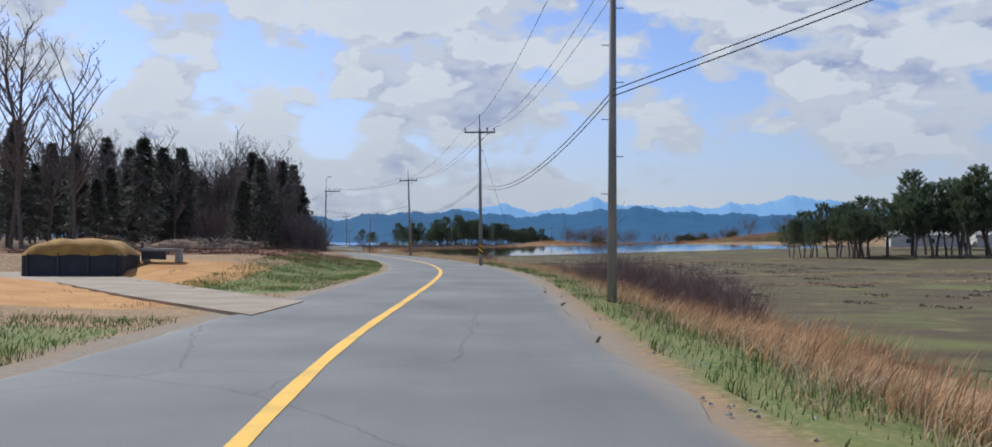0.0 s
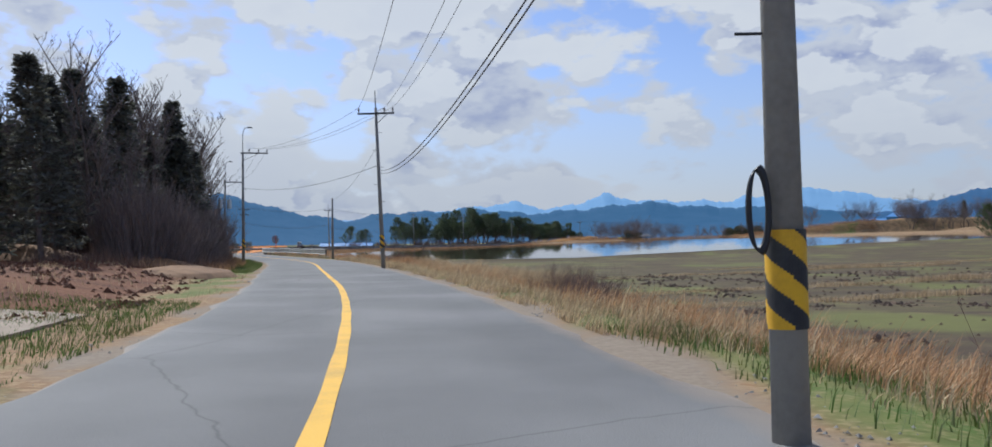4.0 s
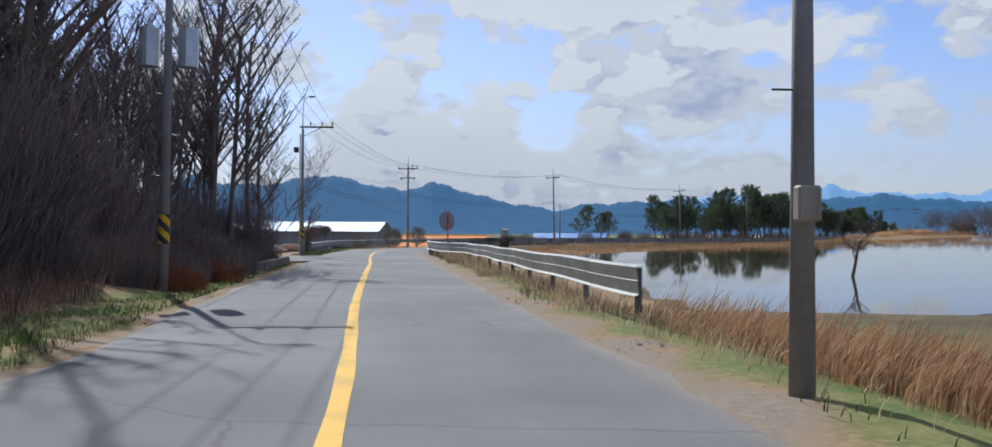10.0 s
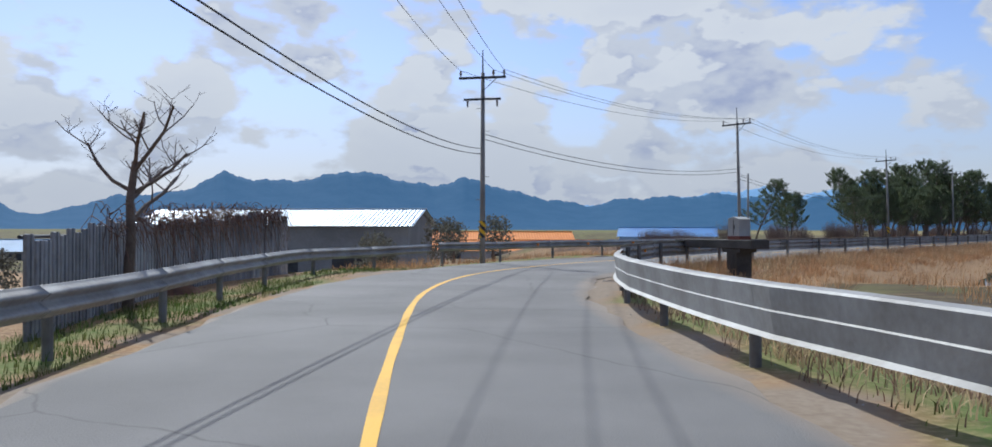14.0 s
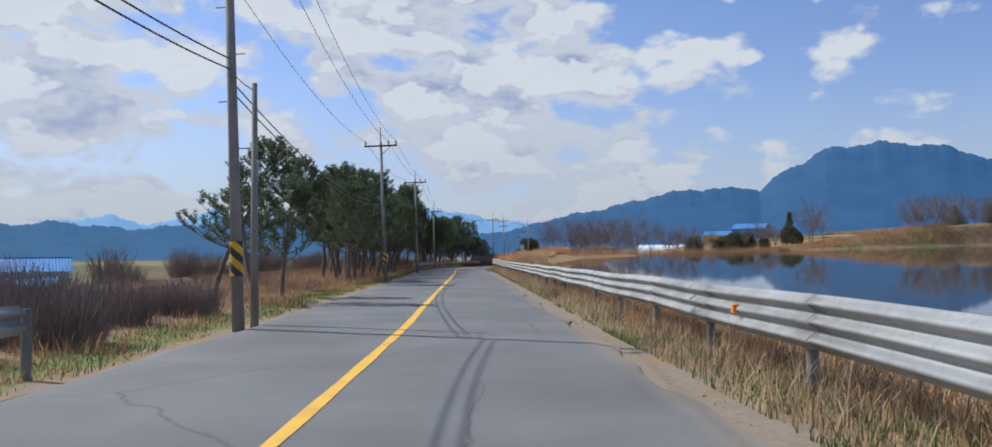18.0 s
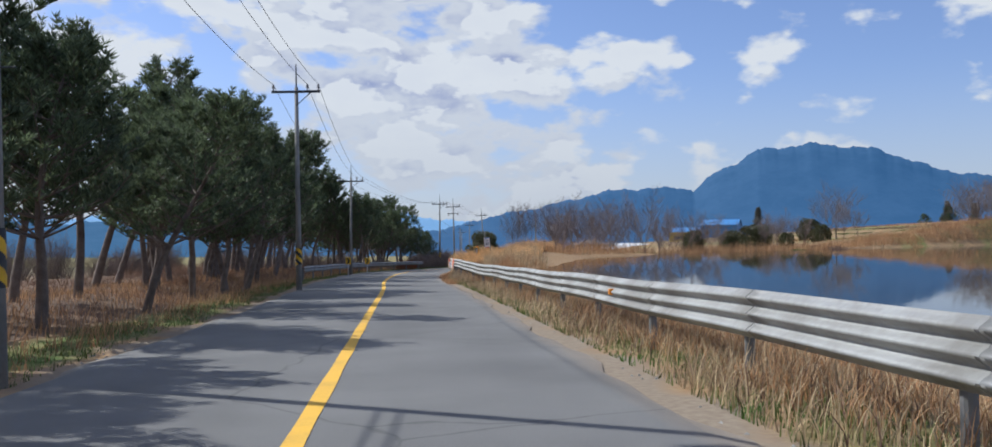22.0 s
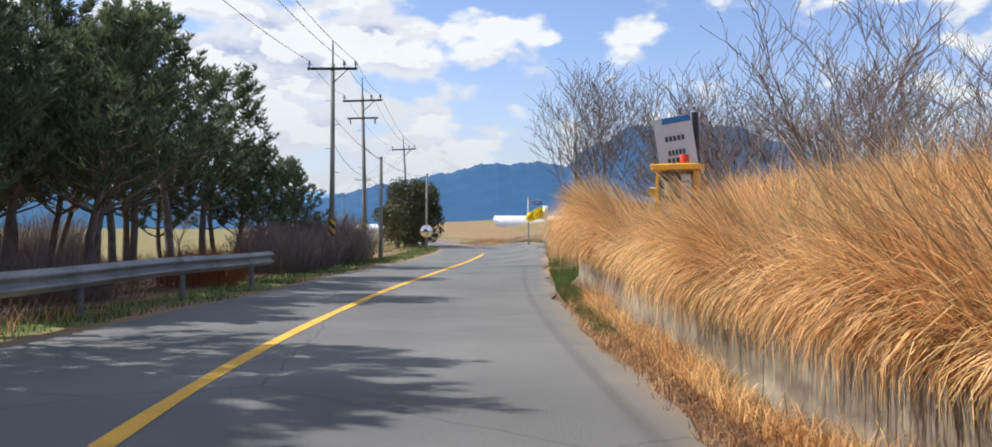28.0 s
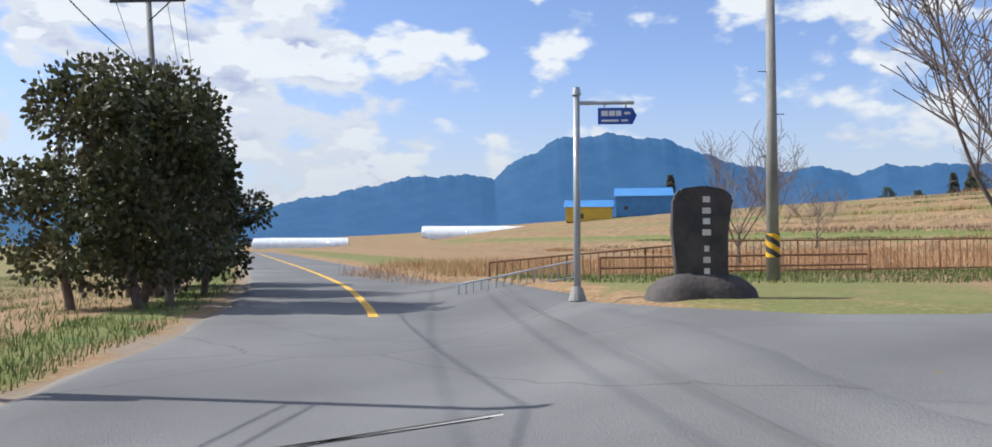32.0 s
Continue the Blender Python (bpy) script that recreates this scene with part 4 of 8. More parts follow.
span("P1", "P2", low=(5.1, 4.95))
span("P2", "P3", low=(5.15, 5.0))
span("P3", "L1", sag=0.5, low=(5.4,))
span("L1", "L2", sag=0.4)
span("L2", "L3", sag=0.5, low=(5.0,))
span("L3", "L4", sag=0.6, low=(4.6, 4.4))
span("L4", "L5", sag=0.6, low=(5.2, 5.0))
span("L5", "L6", sag=0.7, low=(4.8, 4.6))
span("L6", "L7", sag=0.5)
span("L7", "L8", sag=0.7)
span("L8", "M1", sag=0.8)
span("M1", "M2", sag=0.2)
span("M2", "M4", sag=0.5)
span("M4", "M6", sag=0.8)
span("M6", "M7", sag=0.8)
pb_ = POLES["P1"][0]
for u in (-0.88, 0.45, 0.88):
    cable(pole_top(pb_, u, 9.4), Vector((5.2 + u, -42, 9.2)), 0.9)
for k in (5.1, 4.95):
    cable(pole_top(pb_, 0, k), Vector((22, 1.5, k + 5.6)), 0.25, 0.014, "sagging black communication cable between poles")
cable(pole_top(POLES["P2"][0], 0, 7.6), (1.35, 56.6, gz(1.35, 56.6)), 0.0, 0.008, "thin steel guy wire staying a pole")
cable(pole_top(POLES["P3"][0], 0, 6.4), pole_top(POLES["P4"][0], 0, 5.2), 0.5)
cable(pole_top(POLES["L5"][0], 0, 5.0), pole_top(POLES["L5b"][0], 0, 4.8), 0.05)
cable(pole_top(POLES["M2"][0], 0, 5.5), pole_top(POLES["M3"][0], 0, 4.7), 0.05)


# ---- guardrails ----
M_POST = mat("rail_post", (0.20, 0.20, 0.20), (0.12, 0.115, 0.11), 1.5, 0.8, 0.1, 10)


def wave(n, h):
    """The profile of a corrugated beam: depth towards the road against height."""
    pts = []
    m = n * 12
    for i in range(m + 1):
        u = i / m
        pts.append((0.085 * (0.5 - 0.5 * math.cos(u * n * 2 * math.pi)), -h / 2 + h * u))
    return pts


def guardrail(s0, s1, dfun, side, waves, h, top, label, post_gap=4.0, beam=4.0, refl=(), lift=None):
    """Beams in lengths along the road, on posts. side: +1 right of the road, -1 left."""
    x, y = at(s0, dfun(s0))
    g = empty("guardrail", x, y, 0)
    inv = g.matrix_world.inverted()
    # an older beam has two flat faces that lean inwards, with a lip above and below
    prof = wave(waves, h) if waves else [(dep, hh * h) for dep, hh in ((0.085, -0.50), (0.025, -0.43), (0.056, -0.02), (0.042, 0.01), (0.075, 0.43), (0.045, 0.47), (-0.05, 0.50))]
    s = s0
    while s < s1 - 0.5:
        e = min(s + beam, s1)
        ss = np.linspace(s - 0.05, e + 0.05, 9)
        v, f = [], []
        for t in ss:
            dd = dfun(t)
            px, py = at(t, dd)
            zz = top - h / 2 + 0.012 * math.sin(t * 0.7) + (lift(t) if lift else 0.0)
            (ax_, ay_), (bx_, by_) = at(t, dd - 0.5), at(t, dd + 0.5)
            nx, ny = bx_ - ax_, by_ - ay_
            for dep, hh in prof:
                off = -side * dep
                v.append(inv @ Vector((px + nx * off, py + ny * off, zz + hh)))
            for dep, hh in reversed(prof):
                off = -side * (dep - 0.006)
                v.append(inv @ Vector((px + nx * off, py + ny * off, zz + hh)))
        m = 2 * len(prof)
        for i in range(len(ss) - 1):
            for j in range(m):
                f.append((i * m + j, i * m + (j + 1) % m, (i + 1) * m + (j + 1) % m, (i + 1) * m + j))
        f.append(tuple(range(m)))
        f.append(tuple(reversed(range((len(ss) - 1) * m, len(ss) * m))))
        part_of("beam", v, f, M_RAIL, g, smooth=bool(waves))
        s = e
    k = s0 + 0.4
    while k < s1:
        px, py = at(k, dfun(k) + side * 0.10)
        q = inv @ Vector((px, py, 0))
        zb = gz(px, py)
        part("post", bm_tube(bmesh.new(), (q.x, q.y, zb - 0.3), (q.x, q.y, top - 0.06 + (lift(k) if lift else 0.0)), 0.06, 0.06, 12), M_POST, g, smooth=False)
        k += post_gap
    for k in refl:
        px, py = at(k, dfun(k) - side * 0.07)
        q = inv @ Vector((px, py, top - h / 2))
        part("reflector", box(q.x, q.y, q.z, 0.09, 0.09, 0.11, Matrix.Rotation(radians(heading(k)), 4, "Z"), 0.01), mat("reflector_orange", (0.9, 0.32, 0.02), (0.8, 0.25, 0.02), 5, 0.3, 0), g, "orange reflector")
    tagged(g, label, "guardrail", group="roadside barriers")
    return g


guardrail(139.5, 199, lambda s: float(np.interp(s, [140, 165, 172, 178, 183, 190, 199], [4.5, 4.9, 4.88, 3.95, 3.5, 3.6, 4.4])), 1, 0, 0.50, 0.82, "grey corrugated steel guardrail beside the flooded paddy")
guardrail(199, 329, lambda s: float(np.interp(s, [199, 206, 300, 312, 319, 329], [4.4, 4.6, 4.45, 4.25, 4.02, 3.98])), 1, 3, 0.52, 0.92, "weathered pale three-wave steel guardrail beside the reservoir", refl=(205.5, 213.5, 221.5, 229.5, 253.5, 277.5), lift=lambda s: 0.19 * float(sstep(s, 300, 319)))
guardrail(180.5, 208.5, lambda s: -3.5 - 0.9 * min(1, max(0, (s - 190) / 10)), -1, 2, 0.34, 0.74, "grey steel guardrail before a corrugated fence")
guardrail(207.5 + 1.5, 229.5, lambda s: -4.3 + 0.5 * (s - 209) / 20, -1, 2, 0.34, 0.80, "grey steel guardrail round the outer side of the bend", refl=(212, 216, 220, 224))
guardrail(313, 358.5, lambda s: -4.5 + 0.9 * (s - 313) / 42, -1, 2, 0.34, 0.76, "grey steel guardrail before the pine grove")


def rng_of(seed):
    return random.Random(seed)


def limbs_mesh(segs, lev_from=0, lev_to=9, min_r=0.006):
    v, f = [], []
    for a, b, r0, r1, lev in segs:
        if not lev_from <= lev <= lev_to:
            continue
        n = 8 if lev == 0 else 5 if lev == 1 else 3
        d = (b - a)
        q = d.to_track_quat("Z", "Y").to_matrix()
        x, y = q.col[0], q.col[1]
        o = len(v)
        for p, r in ((a, max(r0, min_r)), (b, max(r1, min_r))):
            for i in range(n):
                t = 6.28318 * i / n
                v.append(p + x * (r * math.cos(t)) + y * (r * math.sin(t)))
        for i in range(n):
            f.append((o + i, o + (i + 1) % n, o + n + (i + 1) % n, o + n + i))
    return v, f


# ---- the wayside, in the order of the drive ----
def local(parent, pts):
    inv = parent.matrix_world.inverted()
    return [inv @ Vector(p) for p in pts]


def letters(text, size, material, parent, m, label="", name="lettering", wide=1.0):
    """Writing as a thin mesh of its own in the built-in font, laid in the xz plane of the parent at the pose m."""
    cu = bpy.data.curves.new(name, "FONT")
    cu.body, cu.size, cu.extrude = text, size, 0.002
    cu.align_x, cu.align_y = "CENTER", "CENTER"
    tmp = new(name, cu)
    dg = bpy.context.evaluated_depsgraph_get()
    me = bpy.data.meshes.new_from_object(tmp.evaluated_get(dg))
    bpy.data.objects.remove(tmp)
    me.transform(m @ Matrix.Rotation(radians(90), 4, "X") @ Matrix.Diagonal((wide, 1, 1, 1)))
    me.materials.clear()
    me.materials.append(material)
    ob = new(name, me)
    ob.parent = parent
    if label:
        ob["label"] = label
    return ob


def word(text, u0, u1, z, size, ink, parent, y, tilt=0.0, label=""):
    """Writing between two places, each character a piece of its own."""
    units = sum(0.45 if c in " .·" else 1.0 for c in text)
    w = (u1 - u0) / units
    u = u0
    for c in text:
        k = 0.45 if c in " .·" else 1.0
        if c != " ":
            letters(c, size, ink, parent, Matrix.Translation((u + w * k / 2, y, z + tilt * (u - u0))), label, "letter", min(1.0, w / (size * 0.95)) if k == 1.0 else 1.0)
        u += w * k


def slab(name, pts, z0, z1, material, label, category, kind="", structure=True, step=None):
    """A flat paved piece with straight edges; z1 may follow the land."""
    n = len(pts)
    v = [(x, y, (z1 if z1 is not None else gz(x, y) + 0.05)) for x, y in pts] + [(x, y, (z1 if z1 is not None else gz(x, y)) - z0) for x, y in pts]
    f = [tuple(range(n))] + [(i, i + n, (i + 1) % n + n, (i + 1) % n) for i in range(n)]
    ob = link(name, v, f, material, False)
    if ob.data.polygons[0].normal.z < 0:
        ob.data.flip_normals()
    return tagged(ob, label, category, kind="structure" if structure else kind)


M_DRIVE = mat("driveway_concrete", (0.34, 0.27, 0.195), (0.24, 0.185, 0.13), 0.8, 0.9, 0.3, 14)
M_SIDE = mat("side_paving", (0.20, 0.188, 0.170), (0.145, 0.135, 0.122), 0.6, 0.88, 0.3, 26)
slab("driveway", DRIVE_1, 0.3, 0.02, M_DRIVE, "pale concrete driveway leading off the road", "driveway")
slab("driveway", DRIVE_2, 0.3, 0.06, M_DRIVE, "pale concrete field access beside tilled soil", "driveway")
slab("side_road", SIDE_L, 0.3, 0.012, M_SIDE, "worn concrete side road into a yard", "side road")


def side_road_right():
    """Follows the land, a little above it."""
    pts = []
    for (x0, y0), (x1, y1) in zip(SIDE_R, SIDE_R[1:] + SIDE_R[:1]):
        k = max(1, int(math.hypot(x1 - x0, y1 - y0) / 0.8))
        pts += [(x0 + (x1 - x0) * i / k, y0 + (y1 - y0) * i / k) for i in range(k)]
    s, d = road_sd([p[0] for p in pts], [p[1] for p in pts])
    r = d - right_edge(s)
    bm = bmesh.new()
    top = [bm.verts.new((x, y, 0.014 + 0.42 * float(sstep(q, -2.4, 0.4)))) for (x, y), q in zip(pts, r)]
    bm.faces.new(top)
    bmesh.ops.recalc_face_normals(bm, faces=bm.faces)
    if list(bm.faces)[0].normal.z < 0:
        bmesh.ops.reverse_faces(bm, faces=bm.faces)
    g = bmesh.ops.extrude_edge_only(bm, edges=[e for e in bm.edges])
    for v in [q for q in g["geom"] if isinstance(q, bmesh.types.BMVert)]:
        v.co.z -= 0.3
    bmesh.ops.triangulate(bm, faces=bm.faces)
    ob = part("side_road", bm, M_ASPHALT, None)
    tagged(ob, "narrow grey asphalt side road at the village entrance", "side road", kind="structure")


side_road_right()
# a strip of pale filled trench across the asphalt
v_ = []
for d_, s_ in ((-4.6, 173.6), (2.3, 175.6)):
    for q_ in (-0.13, 0.13):
        v_.append((*at(s_ + q_, d_), 0.016))
tagged(link("road_joint", [v_[0], v_[1], v_[3], v_[2]], [(0, 2, 3, 1)], M_LINEW, False), "pale filled trench line across the asphalt", "road marking", kind="structure")
v_ = []
for d_, s_ in ((-2.2, 388.2), (2.2, 391.2)):
    for q_ in (-0.06, 0.06):
        v_.append((*at(s_ + q_, d_), 0.010))
tagged(link("road_joint", [v_[0], v_[1], v_[3], v_[2]], [(0, 2, 3, 1)], M_LINEW, False), "faint pale joint across the asphalt", "road marking", kind="structure")


def covered_bin():
    x, y = -16.2, 36.2
    t = empty("covered_bin", x, y, gz(x, y), 6)
    M_T = mat("dark_tarpaulin", (0.018, 0.024, 0.035), (0.03, 0.035, 0.045), 2.5, 0.6, 0.25)
    part("side_wall", box(0, 0, 0.45, 3.7, 2.4, 0.95, bevel=0.06), M_T, t, "dark sheeted side")
    v, f, n, m = [], [], 26, 12
    for i in range(n + 1):
        for j in range(m + 1):
            a, b = i / n * 2 - 1, j / m * 2 - 1
            h = 0.62 * (1 - abs(a) ** 3.5) ** 0.6 * (1 - abs(b) ** 3) ** 0.6 + 0.03 * math.sin(a * 9 + b * 5)
            v.append((a * 1.88, b * 1.25, 0.86 + h))
    part_of("cover", v, grid_faces(n + 1, m + 1), mat("straw_cover", (0.42, 0.24, 0.06), (0.30, 0.16, 0.04), 2.5, 0.95, 0.6, 20), t, "rounded straw-coloured cover", True)
    for u in (-1.6, -0.5, 0.6, 1.6):
        part("stay", tube((u, -1.24, 0.0), (u, -1.24, 0.92), 0.03, n=6), M_DARK, t)
    tagged(t, "dark sheeted bin with a rounded straw-coloured cover", "storage bin")
    x, y = -13.6, 37.6
    t = empty("concrete_bench", x, y, gz(x, y), 4)
    part("top_slab", box(0, 0, 0.50, 1.5, 0.8, 0.10, bevel=0.01), M_CONC, t)
    part("front_wall", box(-0.25, -0.3, 0.30, 0.95, 0.12, 0.38), M_DARK, t)
    for u in (-0.66, 0.66):
        part("support", box(u, 0, 0.225, 0.14, 0.7, 0.45), M_CONC, t)
    tagged(t, "low concrete slab on two supports beside a bin", "concrete block")


covered_bin()


def mound(x, y, rx, ry, h, seed, earth="mound_earth"):
    rng = rng_of(seed)
    v, f, n, m = [], [], 22, 8
    z = gz(x, y)
    for i in range(m + 1):
        u = i / m
        for j in range(n):
            a = 6.2832 * j / n
            k = 1 + 0.08 * math.sin(3 * a + seed) + 0.05 * math.sin(7 * a)
            v.append((rx * u * k * math.cos(a), ry * u * k * math.sin(a), h * (1 - u * u) ** 1.3 - (0.25 if i == m else 0) + 0.03 * rng.uniform(-1, 1)))
    for i in range(m):
        for j in range(n):
            f.append((i * n + j, i * n + (j + 1) % n, (i + 1) * n + (j + 1) % n, (i + 1) * n + j))
    me = bpy.data.meshes.new("earth_mound")
    me.from_pydata(v, [], f)
    me.materials.append(mat("mound_earth", (0.31, 0.185, 0.10), (0.20, 0.115, 0.062), 1.2, 0.95, 0.6, 14) if earth == "mound_earth" else mat("yard_earth", (0.17, 0.085, 0.05), (0.09, 0.05, 0.035), 1.6, 0.95, 0.7, 12))
    me.polygons.foreach_set("use_smooth", [True] * len(f))
    ob = new("earth_mound", me)
    ob.location = (x, y, z)
    tagged(ob, "rounded heap of tan earth beside tilled soil" if earth == "mound_earth" else "low dark red heap of earth in a yard", "earth mound", group="earth heaps")


for q in ((-25, 92, 3.6, 2.4, 0.85, 1), (-31, 90, 3.4, 2.4, 0.75, 2), (-19.5, 92.5, 3.0, 1.8, 0.5, 3), (-38, 89, 3.5, 2.5, 0.8, 4), (-15.8, 87, 2.2, 3.5, 0.35, 5)):
    mound(*q)


def brush_pile(x, y, w, h, n, seed, material, label):
    rng = rng_of(seed)
    segs = []
    z = gz(x, y)
    for k in range(n):
        a = rng.uniform(0, 6.283)
        p = Vector((rng.uniform(-w, w), rng.uniform(-w * 0.5, w * 0.5), rng.uniform(0, h) * (1 - rng.random() * 0.4)))
        d = Vector((math.cos(a), math.sin(a) * 0.6, rng.uniform(-0.25, 0.45))).normalized() * rng.uniform(0.5, 1.6)
        m = p + d * 0.5 + Vector((0, 0, rng.uniform(-0.1, 0.15)))
        r = rng.uniform(0.008, 0.035)
        segs += [(p, m, r, r * 0.8, 2), (m, p + d, r * 0.8, r * 0.4, 2)]
    v, f = limbs_mesh(segs)
    me = bpy.data.meshes.new("deadwood")
    me.from_pydata(v, [], f)
    me.materials.append(material)
    ob = new("deadwood", me)
    ob.location = (x, y, z)
    tagged(ob, label, "deadwood", group="heaps of deadwood")


M_DEAD = island(mat("dead_branch", (0.42, 0.36, 0.29), (0.26, 0.2, 0.15), 1.5, 0.9, 0.1), 0.4)


def concrete_wall_low():
    pts = [(-32.4, 145.8), (-33.3, 149.0), (-34.6, 153.4), (-35.9, 157.0), (-37.1, 160.4)]
    x, y = pts[0]
    t = empty("retaining_wall", x, y, 0)
    for (x0, y0), (x1, y1) in zip(pts, pts[1:]):
        a, b = local(t, [(x0, y0, 0), (x1, y1, 0)])
        d = (b - a)
        part("wall_block", box((a.x + b.x) / 2, (a.y + b.y) / 2, -0.09, 0.22, d.length - 0.02, 0.74, Matrix.Rotation(math.atan2(-d.x, d.y), 4, "Z"), 0.02), mat("mossy_concrete", (0.22, 0.185, 0.15), (0.11, 0.092, 0.076), 2.0, 0.9, 0.4, 9, mid=0.48), t)
    tagged(t, "low weathered concrete wall at the foot of a wood", "wall")


concrete_wall_low()


def corrugated_fence():
    M_F = mat("fence_sheet", (0.33, 0.34, 0.36), (0.20, 0.20, 0.215), 1.3, 0.7, 0.3, 10, metal=0.2, rand=0.22)
    s, e = 186.5, 202.6
    high = lambda q: 1.35 + 0.55 * min(1, max(0, (q - 186.5) / 18))
    off = lambda q: -4.35 - 1.9 * min(1, max(0, (q - 185) / 15))
    t = empty("panel_fence", *at(s, off(s)), -0.1)
    rng = rng_of(77)
    while s < e:
        a, b = local(t, [(*at(s, off(s)), 0), (*at(s + 0.36, off(s + 0.36)), 0)])
        d = b - a
        h = high(s) + 0.1 + rng.uniform(-0.09, 0.10) + 0.08 * math.sin(s * 0.6)
        rot = Matrix.Rotation(math.atan2(d.y, d.x), 4, "Z") @ Matrix.Rotation(rng.uniform(-0.02, 0.02), 4, "Y")
        bm = box((a.x + b.x) / 2, (a.y + b.y) / 2, h / 2 - 0.1, d.length * 0.86, 0.05, h, rot, 0.012)
        bm_box(bm, (a.x + b.x) / 2 + 0.0, (a.y + b.y) / 2, h / 2 - 0.1, 0.06, 0.09, h, rot)
        part("panel", bm, M_F, t)
        s += 0.375
    s = 187.0
    while s < e:
        q = local(t, [(*at(s, off(s) - 0.1), 0)])[0]
        part("post", box(q.x, q.y, high(s) / 2 - 0.1, 0.09, 0.09, high(s)), M_DARK, t)
        s += 3
    for hh in (0.45, 1.3):
        bm = bmesh.new()
        qs = local(t, [(*at(k, off(k) - 0.06), 0) for k in np.arange(186.5, 202.7, 1.5)])
        for a, b in zip(qs, qs[1:]):
            bm_tube(bm, (a.x, a.y, hh), (b.x, b.y, hh), 0.025, 0.025, 6)
        part("cross_rail", bm, M_DARK, t)
    tagged(t, "tall fence of weathered grey sheet panels", "fence")
    rng = rng_of(78)
    segs = []
    for k in range(900):
        s = 190 + (rng.random() ** 0.7) * 12.4
        p = Vector((*at(s, off(s) + rng.uniform(-0.12, 0.16)), high(s) - 0.1 + rng.uniform(-0.25, 0.2)))
        d = Vector((rng.uniform(-0.5, 0.5), rng.uniform(-0.6, 0.6), rng.uniform(-0.5, 0.5)))
        m = p + d * 0.5
        e_ = m + d * 0.4 + Vector((0, 0, -rng.uniform(0.1, 0.8)))
        segs += [(p, m, 0.009, 0.007, 2), (m, e_, 0.007, 0.004, 2)]
    v, f = limbs_mesh(segs, min_r=0.004)
    tagged(link("dry_vines", v, f, M_BRUSH, False), "tangle of dry brown vines over a fence top", "vine", kind="stuff")


corrugated_fence()


def round_mirror(x, y, cz, face, dia, pole_h, pole_mat, name_label, z=None, r=0.045, own_pole=True, tilt=4):
    z = gz(x, y) if z is None else z
    t = empty("road_mirror", x, y, z, face)
    if own_pole:
        part("pole", tube((0, 0.10, -0.3), (0, 0.10, pole_h), r, n=12), pole_mat, t, "orange painted pole", True)
    n, m = 32, 7
    R = dia / 2
    rot = Matrix.Translation((0, 0, cz - z)) @ Matrix.Rotation(radians(tilt), 4, "X")

    def cap(depth, back):
        v, f = [], []
        for i in range(m + 1):
            u = i / m
            for j in range(n):
                a = 6.28318 * j / n
                v.append(rot @ Vector((R * u * math.cos(a), (-1 if not back else 1) * depth * (1 - u * u), R * u * math.sin(a))))
        for i in range(m):
            for j in range(n):
                q = (i * n + j, i * n + (j + 1) % n, (i + 1) * n + (j + 1) % n, (i + 1) * n + j)
                f.append(q if not back else q[::-1])
        return v, f

    mm = mat("mirror_steel", (0.86, 0.87, 0.88), (0.8, 0.81, 0.82), 4, 0.06, 0, metal=1.0)
    part_of("mirror_face", *cap(0.07, False), mm, t, "convex polished face", True)
    part_of("mirror_back", *cap(0.09, True), mat("mirror_back_grey", (0.30, 0.32, 0.36), (0.22, 0.23, 0.26), 3, 0.5, 0.1), t, "grey dished back", True)
    bm = bmesh.new()
    for j in range(28):
        a, b = 6.28318 * j / 28, 6.28318 * (j + 1) / 28
        bm_tube(bm, rot @ Vector((R * math.cos(a), 0, R * math.sin(a))), rot @ Vector((R * math.cos(b), 0, R * math.sin(b))), 0.018, 0.018, 6, False)
    part("rim", bm, mat("rim_orange", (0.55, 0.16, 0.05), (0.4, 0.12, 0.05), 3, 0.5, 0), t)
    part("bracket", box(0, 0.09, cz - z, 0.08, 0.10, 0.30), M_DARK, t)
    tagged(t, name_label, "road mirror", group="road mirrors")


M_ORANGE = mat("orange_paint", (0.75, 0.10, 0.025), (0.62, 0.08, 0.025), 2, 0.5, 0.05)
round_mirror(-33.8, 173.5, 2.02, -125, 1.06, 2.62, M_ORANGE, "round convex road mirror on an orange pole", z=-0.2)


